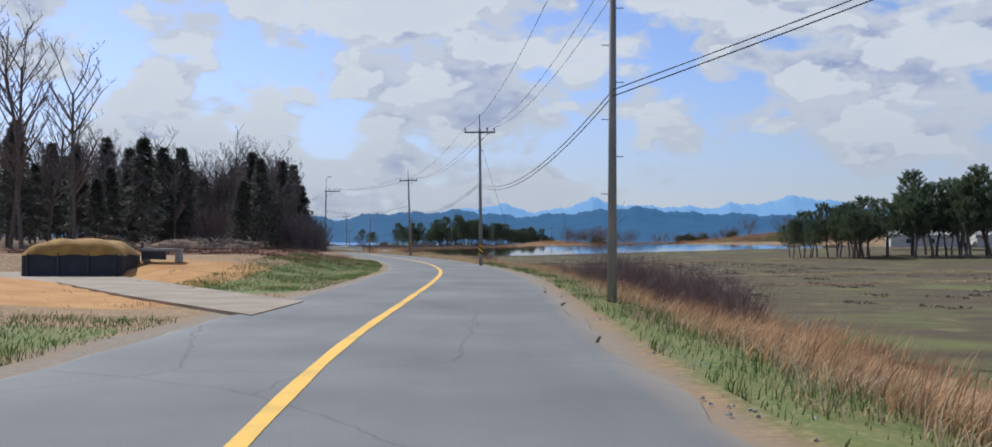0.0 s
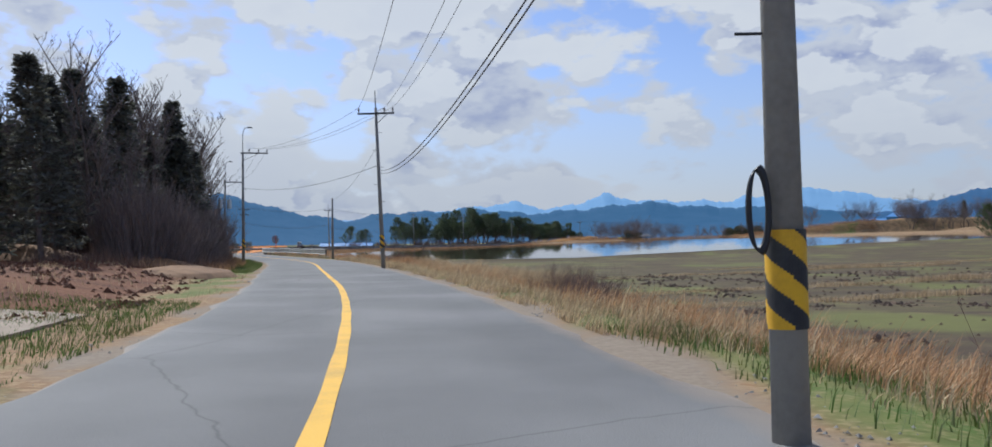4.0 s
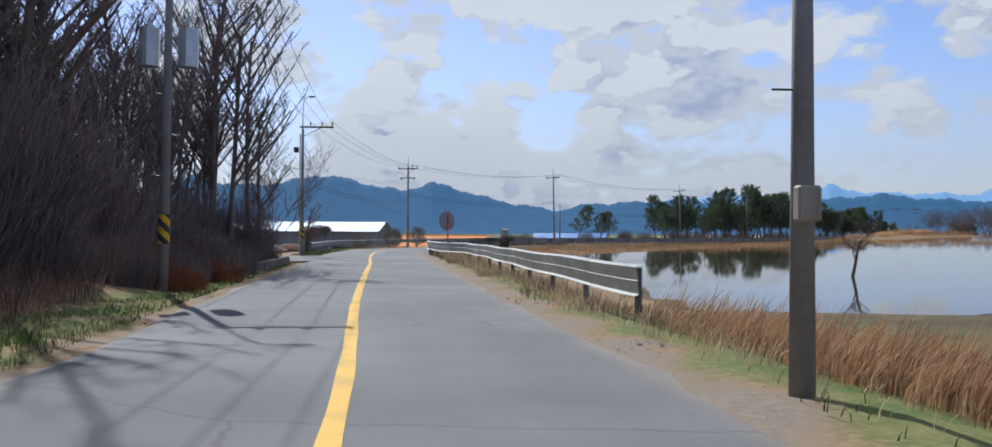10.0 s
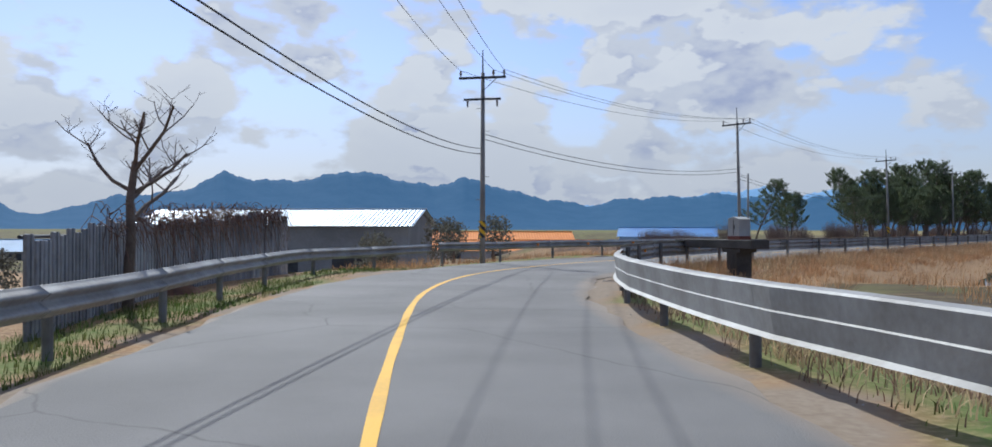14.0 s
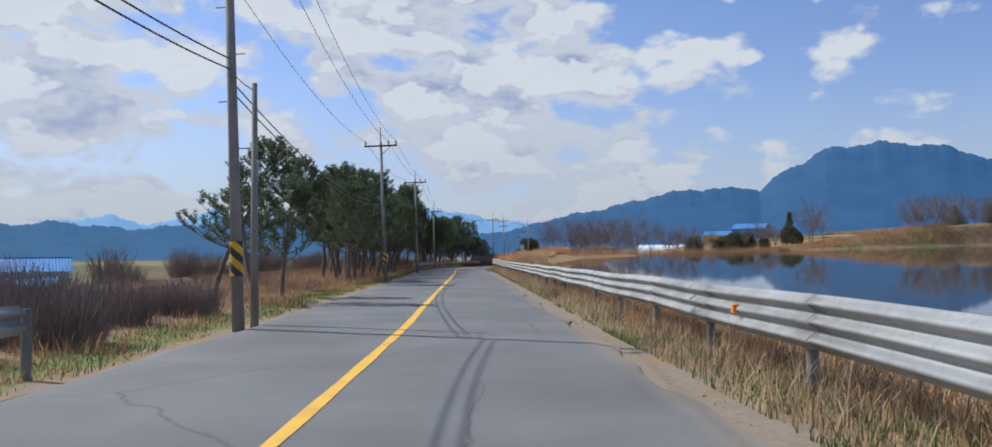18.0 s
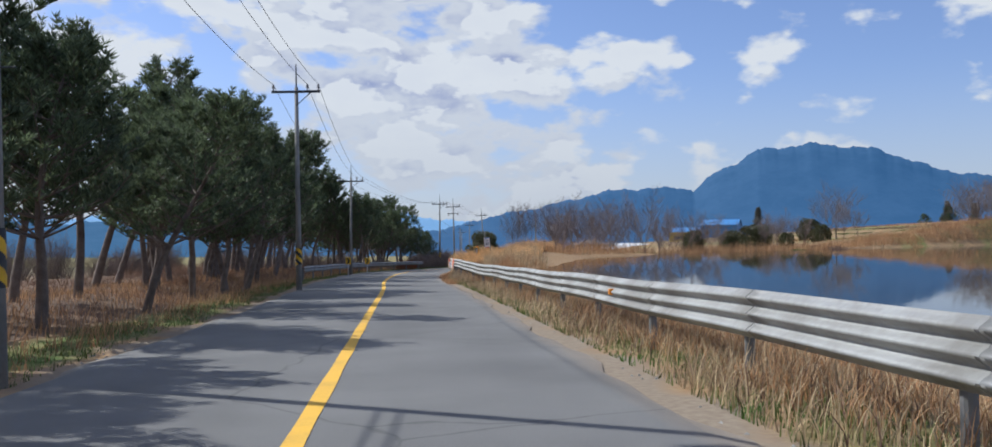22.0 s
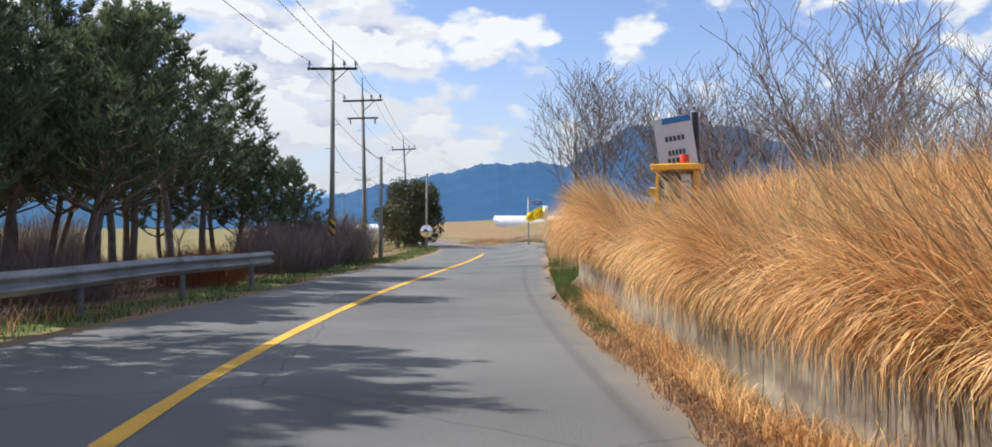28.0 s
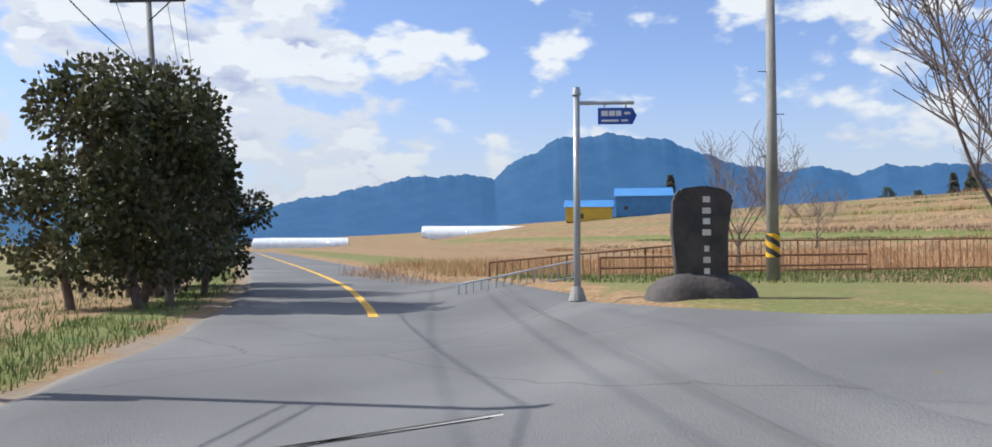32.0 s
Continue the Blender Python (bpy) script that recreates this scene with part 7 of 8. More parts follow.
def leafy(seed, height, width, trunks=3, n=1500, leaf=0.09, mat_=None, name="evergreen_shrub", low=0.25):
    """A broad dense evergreen of small leaves on several stems."""
    rng = rng_of(seed)
    t = empty(name, 0, 0, -500)
    stems = []
    for k in range(trunks):
        segs = []
        stems.append(segs)
        a = 6.283 * k / trunks + rng.uniform(-0.5, 0.5)
        b = Vector((math.cos(a), math.sin(a), 0)) * width * 0.22
        p = b
        for i in range(5):
            q = p + Vector((rng.uniform(-0.15, 0.15), rng.uniform(-0.15, 0.15), height * 0.16))
            segs.append((p, q, 0.10 - 0.014 * i, 0.086 - 0.014 * i, 0))
            p = q
    cl = []
    for k in range(72):
        a, u = rng.uniform(0, 6.283), rng.random()
        h = height * (low + (0.95 - low) * u)
        prof = math.sin(math.pi * (0.18 + 0.74 * u)) ** 0.6
        rr = width / 2 * prof * math.sqrt(rng.uniform(0.25, 1.0))
        cl.append((Vector((math.cos(a) * rr, math.sin(a) * rr, h)), rng.uniform(0.35, 0.75) * height / 5))
    v, f = [], []
    for k in range(n):
        c, rad = rng.choice(cl)
        d = Vector((rng.gauss(0, 1), rng.gauss(0, 1), rng.gauss(0, 0.8))).normalized()
        p = c + d * rad * rng.uniform(0.6, 1.05)
        w = (d + Vector((rng.uniform(-0.6, 0.6), rng.uniform(-0.6, 0.6), rng.uniform(-0.7, 0.3)))).normalized()
        s = w.cross(Vector((rng.uniform(-1, 1), rng.uniform(-1, 1), 0.3))).normalized() * leaf * 0.42
        o = len(v)
        ll = leaf * rng.uniform(0.8, 1.4)
        v += [p, p + w * ll * 0.5 + s, p + w * ll, p + w * ll * 0.5 - s]
        f.append((o, o + 1, o + 2, o + 3))
    for segs in stems:
        tv, tf = limbs_mesh(segs)
        part_of("trunk", tv, tf, M_BARK, t)
    part_of("crown", v, f, mat_ or M_LEAF, t, "dense small dark leaves")
    return t


def plant(proto, x, y, rng, label, category, group, scale=(0.85, 1.2), sink=0.06, z=None):
    """A copy of a grown plant, turned and sized."""
    k = rng.uniform(*scale)
    m = pose(x, y, (gz(x, y) if z is None else z) - sink, rng.uniform(-3, 3), rng.uniform(-3, 3), rng.uniform(0, 360))
    ob = copy_thing(proto, m @ Matrix.Diagonal((k, k, k * rng.uniform(0.92, 1.08), 1)))
    ob.scale = (k, k, k * rng.uniform(0.92, 1.08))
    return tagged(ob, label, category, group=group)


def discard(proto):
    for o in (*proto.children_recursive, proto):
        bpy.data.objects.remove(o)


def blades(name, xs, ys, rng, h, w, material, lean=0.35, seg=2, label="", category="grass", z0=0.0, wind=(0.12, -0.1), plume=0):
    """Many single blades as one object of uncountable stuff. h: lowest and highest length."""
    n = len(xs)
    zs = ground_z(xs, ys) + z0
    r = np.random.RandomState(rng)
    patch = 0.72 + 0.28 * lumps(xs, ys, 0.8, rng) + 0.18 * lumps(xs, ys, 2.7, rng + 1.0)
    hh = (h[0] + (h[1] - h[0]) * r.rand(n) ** 1.3) * np.clip(patch, 0.35, 1.25)
    a = r.rand(n) * 6.283
    ax, ay = np.cos(a) + wind[0] * 2, np.sin(a) + wind[1] * 2
    k = np.hypot(ax, ay) + 1e-6
    ax, ay = ax / k, ay / k
    th = lean * (0.25 + 1.5 * r.rand(n)) + 0.02
    b = r.rand(n) * 6.283
    wx, wy = np.cos(b) * w * 0.5, np.sin(b) * w * 0.5
    rows = []
    for k in range(seg + 1):
        u = k / seg
        out, cz = hh * (1 - np.cos(th * u)) / th, zs + hh * np.sin(th * u) / th
        cx, cy = xs + ax * out, ys + ay * out
        ww = (1 - u * 0.7) if k < seg else 0.08
        rows += [np.stack([cx - wx * ww, cy - wy * ww, cz], 1), np.stack([cx + wx * ww, cy + wy * ww, cz], 1)]
    V = np.stack(rows, 1).reshape(-1, 3)
    m = 2 * (seg + 1)
    o = (np.arange(n) * m)[:, None]
    F = np.concatenate([o + np.array([2 * k, 2 * k + 1, 2 * k + 3, 2 * k + 2]) for k in range(seg)])
    me = bpy.data.meshes.new(name)
    me.vertices.add(len(V))
    me.vertices.foreach_set("co", V.astype(np.float32).ravel())
    me.loops.add(F.size)
    me.loops.foreach_set("vertex_index", F.astype(np.int32).ravel())
    me.polygons.add(len(F))
    me.polygons.foreach_set("loop_start", np.arange(0, F.size, 4, dtype=np.int32))
    me.update(calc_edges=True)
    me.materials.append(material)
    return tagged(new(name, me), label, category, kind="stuff")


def scatter(seed, n, s0, s1, f0, f1, side=1, clump=0.0, keep=None):
    """Places along the road's verge: f0 to f1 metres out from the edge of the asphalt on one side, in clumps."""
    r = np.random.RandomState(seed)
    s = s0 + (s1 - s0) * r.rand(n)
    o = f0 + (f1 - f0) * r.rand(n)
    if clump:
        k = max(1, int(n * 0.02))
        c = r.randint(0, k, n)
        cs, co = s0 + (s1 - s0) * r.rand(k), f0 + (f1 - f0) * r.rand(k)
        pick = r.rand(n) < 0.75
        s = np.where(pick, cs[c] + r.randn(n) * clump, s)
        o = np.where(pick, np.clip(co[c] + r.randn(n) * clump * 0.6, f0, f1), o)
    s = np.clip(s, s0, s1)
    d = (right_edge(s) + o) if side > 0 else (left_edge(s) - o)
    i = np.clip(s + S0, 0, NL - 2)
    k = i.astype(int)
    u = (i - k)[:, None]
    p = LINE[k] * (1 - u) + LINE[k + 1] * u + NRM[k] * d[:, None]
    if keep is not None:
        p = p[keep(p[:, 0], p[:, 1], s, o)]
    return p[:, 0], p[:, 1]


def thicket(seed, w, h, n, material, name="thicket", r=0.006, fork=3):
    """A clump of thin leafless stems that fork towards their tips."""
    rng = rng_of(seed)
    segs = []
    for k in range(n):
        a, o = rng.uniform(0, 6.283), w * math.sqrt(rng.random())
        q = Vector((o * math.cos(a), o * math.sin(a), -0.05))
        d = Vector((q.x / w * 0.35 + rng.uniform(-0.2, 0.2), q.y / w * 0.35 + rng.uniform(-0.2, 0.2), 1)).normalized()
        ln = h * rng.uniform(0.45, 1.0) * (1 - 0.3 * (o / w) ** 2)
        rr = r * rng.uniform(0.7, 1.4)
        for i in range(3):
            d = (d + Vector((rng.uniform(-0.16, 0.16), rng.uniform(-0.16, 0.16), 0.02))).normalized()
            e = q + d * ln / 3
            segs.append((q, e, rr, rr * 0.75, 2))
            rr *= 0.75
            for j in range(fork if i else 1):
                f = (d + Vector((rng.uniform(-0.7, 0.7), rng.uniform(-0.7, 0.7), rng.uniform(-0.1, 0.4)))).normalized()
                b = q.lerp(e, rng.random())
                segs.append((b, b + f * ln * rng.uniform(0.12, 0.3), rr * 0.7, rr * 0.4, 2))
            q = e
    v, f = limbs_mesh(segs, min_r=r * 0.45)
    me = bpy.data.meshes.new(name)
    me.from_pydata([tuple(p) for p in v], [], f)
    me.materials.append(material)
    ob = new(name, me)
    ob.location = (0, 0, -500)
    return ob


# pines along the left of the reservoir road
GR = rng_of(11)
PINES = [pine(21, 5.6, 1.9), pine(22, 6.2, 2.1), pine(23, 5.0, 1.8), pine(24, 6.6, 2.0), pine(25, 5.4, 2.2)]
spots = [((-36.5, 240.4), 3, 0.74), ((-33.9, 243.2), 2, 0.74), ((-33.6, 252.0), 0, 0.72)]
k_ = 266.5
while k_ < 373:
    tall_ = float(np.interp(k_, [266, 277, 300, 315, 345, 377], [0.95, 1.02, 1.10, 1.15, 1.18, 1.02]))
    rows_ = (-5.7, -8.3, -11.2) if k_ < 311 else (-7.6, -10.0, -12.6) if k_ < 343 else (-5.9, -7.7, -9.8, -12.4, -15) if k_ < 360 else (-9.8, -12.4, -15)
    for dd in rows_:
        if GR.random() < (0.5 if dd == -7.6 else 0.88) and k_ > {-8.3: 274, -11.2: 296}.get(dd, 0):
            spots.append((at(k_ + GR.uniform(-1.2, 1.2), dd + GR.uniform(-0.9, 0.9)), GR.randrange(5), GR.uniform(0.86, 1.14) * tall_ * (0.92 if dd > -7 else 1.2 if dd in (-10.0, -12.6) else 1.05)))
    k_ += 3.0
spots += [(at(s_, d_), kind, sc) for s_, d_, kind, sc in ((369.5, -7.4, 1, 0.70), (372.5, -7.0, 0, 0.72), (375.5, -8.4, 3, 0.66), (371.5, -9.2, 4, 0.85))]
for (px, py), kind, sc in spots:
    plant(PINES[kind], px, py, GR, "dark green pine with a bent brown trunk in dry undergrowth", "pine tree", "pines along the road", (sc, sc))
# wood on the left: tall leafless trees over dark conifers
CEDARS = [cedar(31, 10.5, 2.3), cedar(32, 8.5, 2.0), cedar(33, 11.5, 2.5)]
TALL = [bare_tree(41, 11.5, 0.12, 0.62, 4, (17, 5, 4, 2), 0.38, 0.3, 0.10, "bare_tree", None, 0.36, 0.9, 0.010),
        bare_tree(42, 12.5, 0.14, 0.62, 4, (17, 5, 4, 2), 0.35, 0.25, 0.10, "bare_tree", None, 0.34, 0.9, 0.010),
        bare_tree(43, 10.0, 0.10, 0.62, 4, (16, 5, 4, 2), 0.42, 0.35, 0.12, "bare_tree", None, 0.36, 0.9, 0.010)]
M_MAUVE = island(mat("mauve_twig", (0.22, 0.15, 0.14), (0.14, 0.095, 0.09), 0.8, 0.9, 0), 0.3)
M_UNDER = island(mat("undergrowth_twig", (0.25, 0.195, 0.175), (0.17, 0.135, 0.122), 0.5, 0.9, 0), 0.4)
M_RUSSET = island(mat("russet_leaf", (0.28, 0.10, 0.045), (0.20, 0.08, 0.04), 0.8, 0.85, 0), 0.4)
THICK = [thicket(81, 1.3, 4.2, 260, M_UNDER, r=0.013, fork=4), thicket(82, 1.5, 3.2, 260, M_UNDER, r=0.012, fork=4)]
LOWT = [thicket(83, 1.2, 1.75, 420, M_MAUVE, r=0.0045), thicket(84, 1.0, 1.5, 340, M_MAUVE, r=0.0045)]
STALK = thicket(87, 0.35, 3.9, 4, M_MAUVE, "tall_weed", 0.012, 2)
BROWN = [thicket(85, 1.1, 1.5, 520, M_UNDER, r=0.007, fork=4), thicket(86, 0.9, 1.2, 420, M_RUSSET, r=0.006, fork=4)]
r_ = rng_of(12)
for k in range(92):
    s_ = r_.uniform(95, 166)
    o_ = 4.0 + (r_.random() ** 1.6) * 13 + (4.0 if s_ > 152 else 0)
    px, py = at(s_, left_edge(s_) - o_)
    if math.hypot(px + 21.6, py - 116.2) < 1.4 or math.hypot(px + 30.75, py - 141.5) < 1.4:
        continue
    plant(r_.choice(THICK), px, py, r_, "dark brown leafless thicket beneath tall trees", "thicket", "undergrowth of the wood", (0.75, 1.2))
for k in range(16):
    s_ = r_.uniform(146, 168)
    plant(r_.choice(THICK), *at(s_, left_edge(s_) - r_.uniform(3.4, 6.5) - (1.5 if s_ > 160 else 0)), r_, "dark brown leafless thicket beneath tall trees", "thicket", "undergrowth of the wood", (0.4, 0.7))
for s_, d_, kk, sc in ((30.5, 6.6, 0, 1.0), (33.5, 7.4, 1, 1.0), (36.5, 6.8, 0, 1.05), (39.5, 7.6, 0, 0.95), (42.5, 7.0, 1, 0.9), (46, 7.4, 1, 0.85), (27.0, 7.2, 1, 0.9), (34.8, 9.0, 0, 1.0), (31.5, 9.6, 1, 1.0), (24.5, 8.0, 0, 0.9), (50, 7.0, 1, 0.7), (72, 5.8, 1, 0.7), (76, 6.2, 0, 0.7), (114.5, 5.8, 0, 0.8), (118, 6.2, 1, 0.8)):
    plant(LOWT[kk], *at(s_, d_), r_, "purplish thicket of thin leafless twigs on the verge", "thicket", "verge thickets", (sc, sc))
for px, py, kk, sc in ((-43.4, 223.8, 0, 0.7), (-42.0, 225.6, 0, 0.75), (-40.6, 227.4, 0, 0.8), (-42.6, 229.2, 0, 0.8), (-39.6, 231.6, 0, 0.75), (-41.4, 232.4, 0, 0.85), (-37.8, 234.5, 0, 0.7), (*at(357.5, -5.0), 1, 1.0), (*at(359.3, -5.3), 1, 0.95), (*at(363.5, -4.9), 0, 1.0), (*at(366, -5.2), 0, 1.15), (*at(368.2, -5.3), 0, 1.05), (*at(370.5, -5.6), 0, 1.0), (*at(372, -5.6), 0, 1.3), (*at(374.5, -6.0), 0, 1.5), (*at(377, -6.4), 0, 1.6), (*at(379.5, -6.8), 0, 1.5), (*at(375.5, -8.2), 0, 1.7), (*at(378.5, -8.8), 0, 1.7), (*at(382, -8.5), 0, 1.2), (*at(156.5, -5.2), 0, 0.62), (*at(158.5, -5.0), 0, 0.66), (*at(161, -5.2), 0, 0.66), (*at(163, -5.4), 1, 0.7), (*at(165, -5.7), 0, 0.7), (*at(166.6, -6.4), 0, 0.75), (*at(152, -5.2), 0, 0.66), (*at(149, -5.0), 1, 0.66), (*at(146, -5.2), 0, 0.7), (*at(160, -6.6), 0, 0.9), (*at(162.5, -7.0), 0, 1.0), (*at(164.5, -6.8), 1, 0.9), (*at(158, -6.0), 1, 0.8), (*at(155, -5.8), 0, 0.9), (*at(166, -8.0), 0, 1.0), (*at(367, 8.5), 0, 0.9), (*at(369.5, 10), 0, 0.8), (*at(366, 11), 0, 1.0), (*at(342, -6.2), 0, 0.8), (*at(348, -6.0), 0, 0.8), (*at(353, -6.0), 0, 0.9)):
    plant(BROWN[kk], px, py, r_, "russet brown dead brush at the roadside" if kk else "dark brown leafless brush at the roadside", "brush", "brush along the road", (sc, sc))
for k in range(30):
    s_ = r_.uniform(143, 167)
    plant(r_.choice(BROWN), *at(s_, left_edge(s_) - r_.uniform(2.2, 5.0) - (0.8 if s_ > 163 else 0)), r_, "tangled brown dead brush on the bank above a wall", "brush", "brush along the road", (0.5, 0.8))
for k in range(150):
    s_ = r_.uniform(92, 163)
    o_ = 4.6 + (r_.random() ** 1.3) * 34
    if s_ > 150:
        o_ += 3.5
    px, py = at(s_, left_edge(s_) - o_)
    if math.hypot(px + 21.6, py - 116.2) < 2.2 or math.hypot(px + 30.75, py - 141.5) < 1.6:
        continue
    if r_.random() < (0.5 if o_ > 8 else 0.35):
        plant(r_.choice(CEDARS), px, py, r_, "dark evergreen conifer in a roadside wood", "conifer", "roadside wood", (0.6, 1.05))
    else:
        plant(r_.choice(TALL), px, py, r_, "tall leafless tree with thin upright branches", "tree", "roadside wood", (0.6, 0.82) if s_ < 110 else (0.75, 1.05))
for k in range(24):
    s_ = r_.uniform(128, 161)
    px, py = at(s_, left_edge(s_) - r_.uniform(4.2, 11) - (1.5 if s_ > 152 else 0))
    if math.hypot(px + 30.75, py - 141.5) > 1.6:
        plant(r_.choice(TALL), px, py, r_, "tall leafless tree with thin upright branches", "tree", "roadside wood", (0.55, 0.95))
for k in range(120):      # the wood's front towards the fields
    px, py = r_.uniform(-78, -27), r_.uniform(104, 124)
    py += max(0, (-px - 40)) * -0.35
    if r_.random() < 0.35:
        plant(r_.choice(CEDARS), px, py, r_, "dark evergreen conifer in a roadside wood", "conifer", "roadside wood", (0.5, 0.8))
    else:
        plant(r_.choice(TALL), px, py, r_, "tall leafless tree with thin upright branches", "tree", "roadside wood", (0.62, 0.85))
for px, py, sc in ((-47, 82, 0.8), (-43, 86, 0.72), (-52, 84, 0.8), (-39, 92, 0.75), (-57, 82, 0.8)):
    plant(TALL[1], px, py, r_, "tall leafless tree with thin upright branches", "tree", "roadside wood", (sc, sc))
# broad leafless shade trees by the village
ZELK = [zelkova(51, 6.4, 5.4), zelkova(52, 5.8, 5.0), zelkova(53, 6.9, 4.4), zelkova(54, 6.6, 2.2, 0.082)]
for px, py, kk, sc in ((43.9, 361.85, 0, 0.92), (48.5, 358.3, 1, 0.82), (26.0, 342.85, 3, 0.86), (27.9, 343.5, 3, 0.90), (37.1, 349.35, 0, 1.12), (37.6, 347.9, 2, 1.05), (65, 365.9, 1, 0.95), (29.5, 338.6, 1, 1.0), (31, 341.8, 0, 1.0), (40, 343, 2, 1.1), (36, 338.5, 1, 1.1), (44, 345, 0, 1.0), (32, 336, 0, 1.0), (29, 331, 1, 1.0), (36, 332, 2, 1.0), (42, 337, 1, 1.0), (50, 342, 0, 1.0), (47, 334, 1, 0.9), (25, 331.5, 0, 0.95), (33.5, 345.0, 1, 0.9)):
    plant(ZELK[kk], px, py, r_, "leafless spreading shade tree with a forked grey trunk", "tree", "bare trees by the village", (sc, sc))
HALF = bare_tree(61, 5.6, 0.17, 0.75, 4, (6, 4, 3, 2), 0.15, 0.3, 0.22, "bare_tree", None, 0.55, 0.75)
plant(ZELK[0], -38.3, 161.0, r_, "leafless tree with crooked limbs beside the wood", "tree", "roadside wood", (0.85, 0.85))
plant(HALF, -47.0, 183.5, r_, "small leafless tree behind the corrugated fence", "tree", "roadside wood", (0.62, 0.62))
plant(HALF, -13.5, 165.0, r_, "small leafless tree at the paddy's edge", "tree", "roadside wood", (0.5, 0.5))
# evergreen shrub beside the road mirror
SHRUB = [leafy(71, 4.9, 4.6, 4, 19000, 0.125, None, "evergreen_shrub", 0.16), leafy(72, 4.3, 3.8, 3, 14000, 0.125, None, "evergreen_shrub", 0.16)]
for px, py, kk, sc in ((39.6, 377.2, 0, 1.0), (42.0, 381.5, 0, 0.95), (44.2, 386, 1, 1.0)):
    plant(SHRUB[kk], px, py, r_, "dense evergreen shrub clump on several stems", "shrub", "evergreens beside the road", (sc, sc))
JUNI = leafy(73, 2.6, 1.5, 1, 1500, 0.10, M_CEDAR, "young_conifer", 0.3)
for px, py, sc in ((-53.5, 209.5, 1.0), (-50.6, 211.0, 1.0), (-48.6, 213.0, 0.95), (-52.2, 207.2, 0.8), (-49.3, 208.5, 0.7), (-58, 200, 0.8), (-63, 196, 0.8), (-56, 190, 0.7)):
    plant(JUNI, px, py, r_, "young thin evergreen tree beside the farm buildings", "tree", "young trees", (sc, sc))
# far trees: the cluster across the paddies, the rim of the reservoir, the plain
for k in range(46):
    px, py = r_.uniform(42, 72), r_.uniform(126, 142)
    k_ = 1.0 + 1.1 * min(1, (px - 42) / 20)
    plant(r_.choice(PINES), px, py, r_, "dark broad pine in a distant grove", "pine tree", "distant grove", (0.66 * k_, 0.88 * k_))
for px, py in ((61, 130), (64, 127)):
    plant(PINES[3], px, py, r_, "tall slender pine at the grove's edge", "pine tree", "distant grove", (1.75, 1.9))
for k in range(46):
    u = r_.random()
    px, py = 100 + 60 * u + r_.uniform(-10, 10), 345 - 60 * u + r_.uniform(-2, 22)
    pr = r_.choice([ZELK[2], ZELK[0], ZELK[1]])
    plant(pr, px, py, r_, "tree on the far bank of the reservoir", "tree", "far bank trees", (0.9, 1.5), z=float(lake_z(px, py)) + 1.0)
for k in range(34):
    px, py = r_.uniform(22, 90), r_.uniform(352, 400)
    if px < 70 and py < 380 or abs(road_sd(px, py)[1][0]) < 16 or edge_dist(np.array([px]), np.array([py]), SIDE_R)[0] > -8:
        continue
    plant(r_.choice(ZELK), px, py, r_, "leafless tree in a distant row", "tree", "far bank trees", (0.7, 1.1))
for k in range(90):
    px, py = r_.uniform(20, 420), r_.uniform(380, 520)
    if px < 190:
        continue
    plant(r_.choice([PINES[0], PINES[2], CEDARS[1]]), px + 30, py - 40 * (px > 200), r_, "dark tree in a distant wood on the plain", "tree", "distant wood", (0.9, 1.5))
for px, py, sc in ((-37, 72, 1.3), (-34, 74.5, 1.15), (-40, 76, 1.35), (-43, 71, 1.3), (-46, 78, 1.3), (-39, 80, 1.2)):
    plant(r_.choice(TALL), px, py, r_, "tall leafless tree standing above the wood", "tree", "roadside wood", (sc, sc))
for px, py, sc in ((-41, 78, 0.9), (-45, 74, 1.0), (-49, 80, 1.05), (-44, 83, 0.9), (-52, 76, 1.0), (-37, 85, 0.75)):
    plant(r_.choice(CEDARS), px, py, r_, "dark evergreen conifer in a roadside wood", "conifer", "roadside wood", (sc, sc))
for s_, d_, sc in ((166.8, -7.2, 0.62), (167.4, -8.4, 0.66), (168.2, -9.6, 0.6), (165.6, -7.0, 0.55), (158.5, -7.5, 0.62), (160.5, -9.0, 0.7), (162, -7.6, 0.58), (163.5, -9.8, 0.68), (165, -8.2, 0.6), (166.5, -9.6, 0.6), (161.5, -11, 0.75), (164.5, -12, 0.75), (159, -10.5, 0.7)):
    plant(r_.choice(TALL), *at(s_, d_), r_, "slender leafless tree at the wood's edge", "tree", "roadside wood", (sc, sc))
for k in range(34):
    s_ = r_.uniform(147, 167)
    px, py = at(s_, left_edge(s_) - r_.uniform(3.2, 7.5) - (2.0 if s_ > 158 else 0))
    plant(r_.choice(TALL), px, py, r_, "slender leafless tree at the wood's edge", "tree", "roadside wood", (0.4, 0.66))
for px, py, sc in ((-37.3, 157.6, 0.85), (-38.4, 156.2, 0.95), (-40.4, 159.3, 0.9), (-36.9, 155.2, 0.8), (-41.6, 161.6, 0.85), (-39.4, 157.9, 0.9), (-42.5, 159.5, 0.95), (-37.8, 159.4, 0.6)):
    plant(r_.choice(TALL), px, py, r_, "tall leafless tree with thin upright branches", "tree", "roadside wood", (sc, sc))
for k in range(22):
    px, py = r_.uniform(-43.5, -36.8), r_.uniform(153.5, 162.5)
    if px < -35.6 - 0.36 * (py - 152.5):
        plant(r_.choice(THICK), px, py, r_, "dark brown leafless thicket beneath tall trees", "thicket", "undergrowth of the wood", (0.45, 0.8))
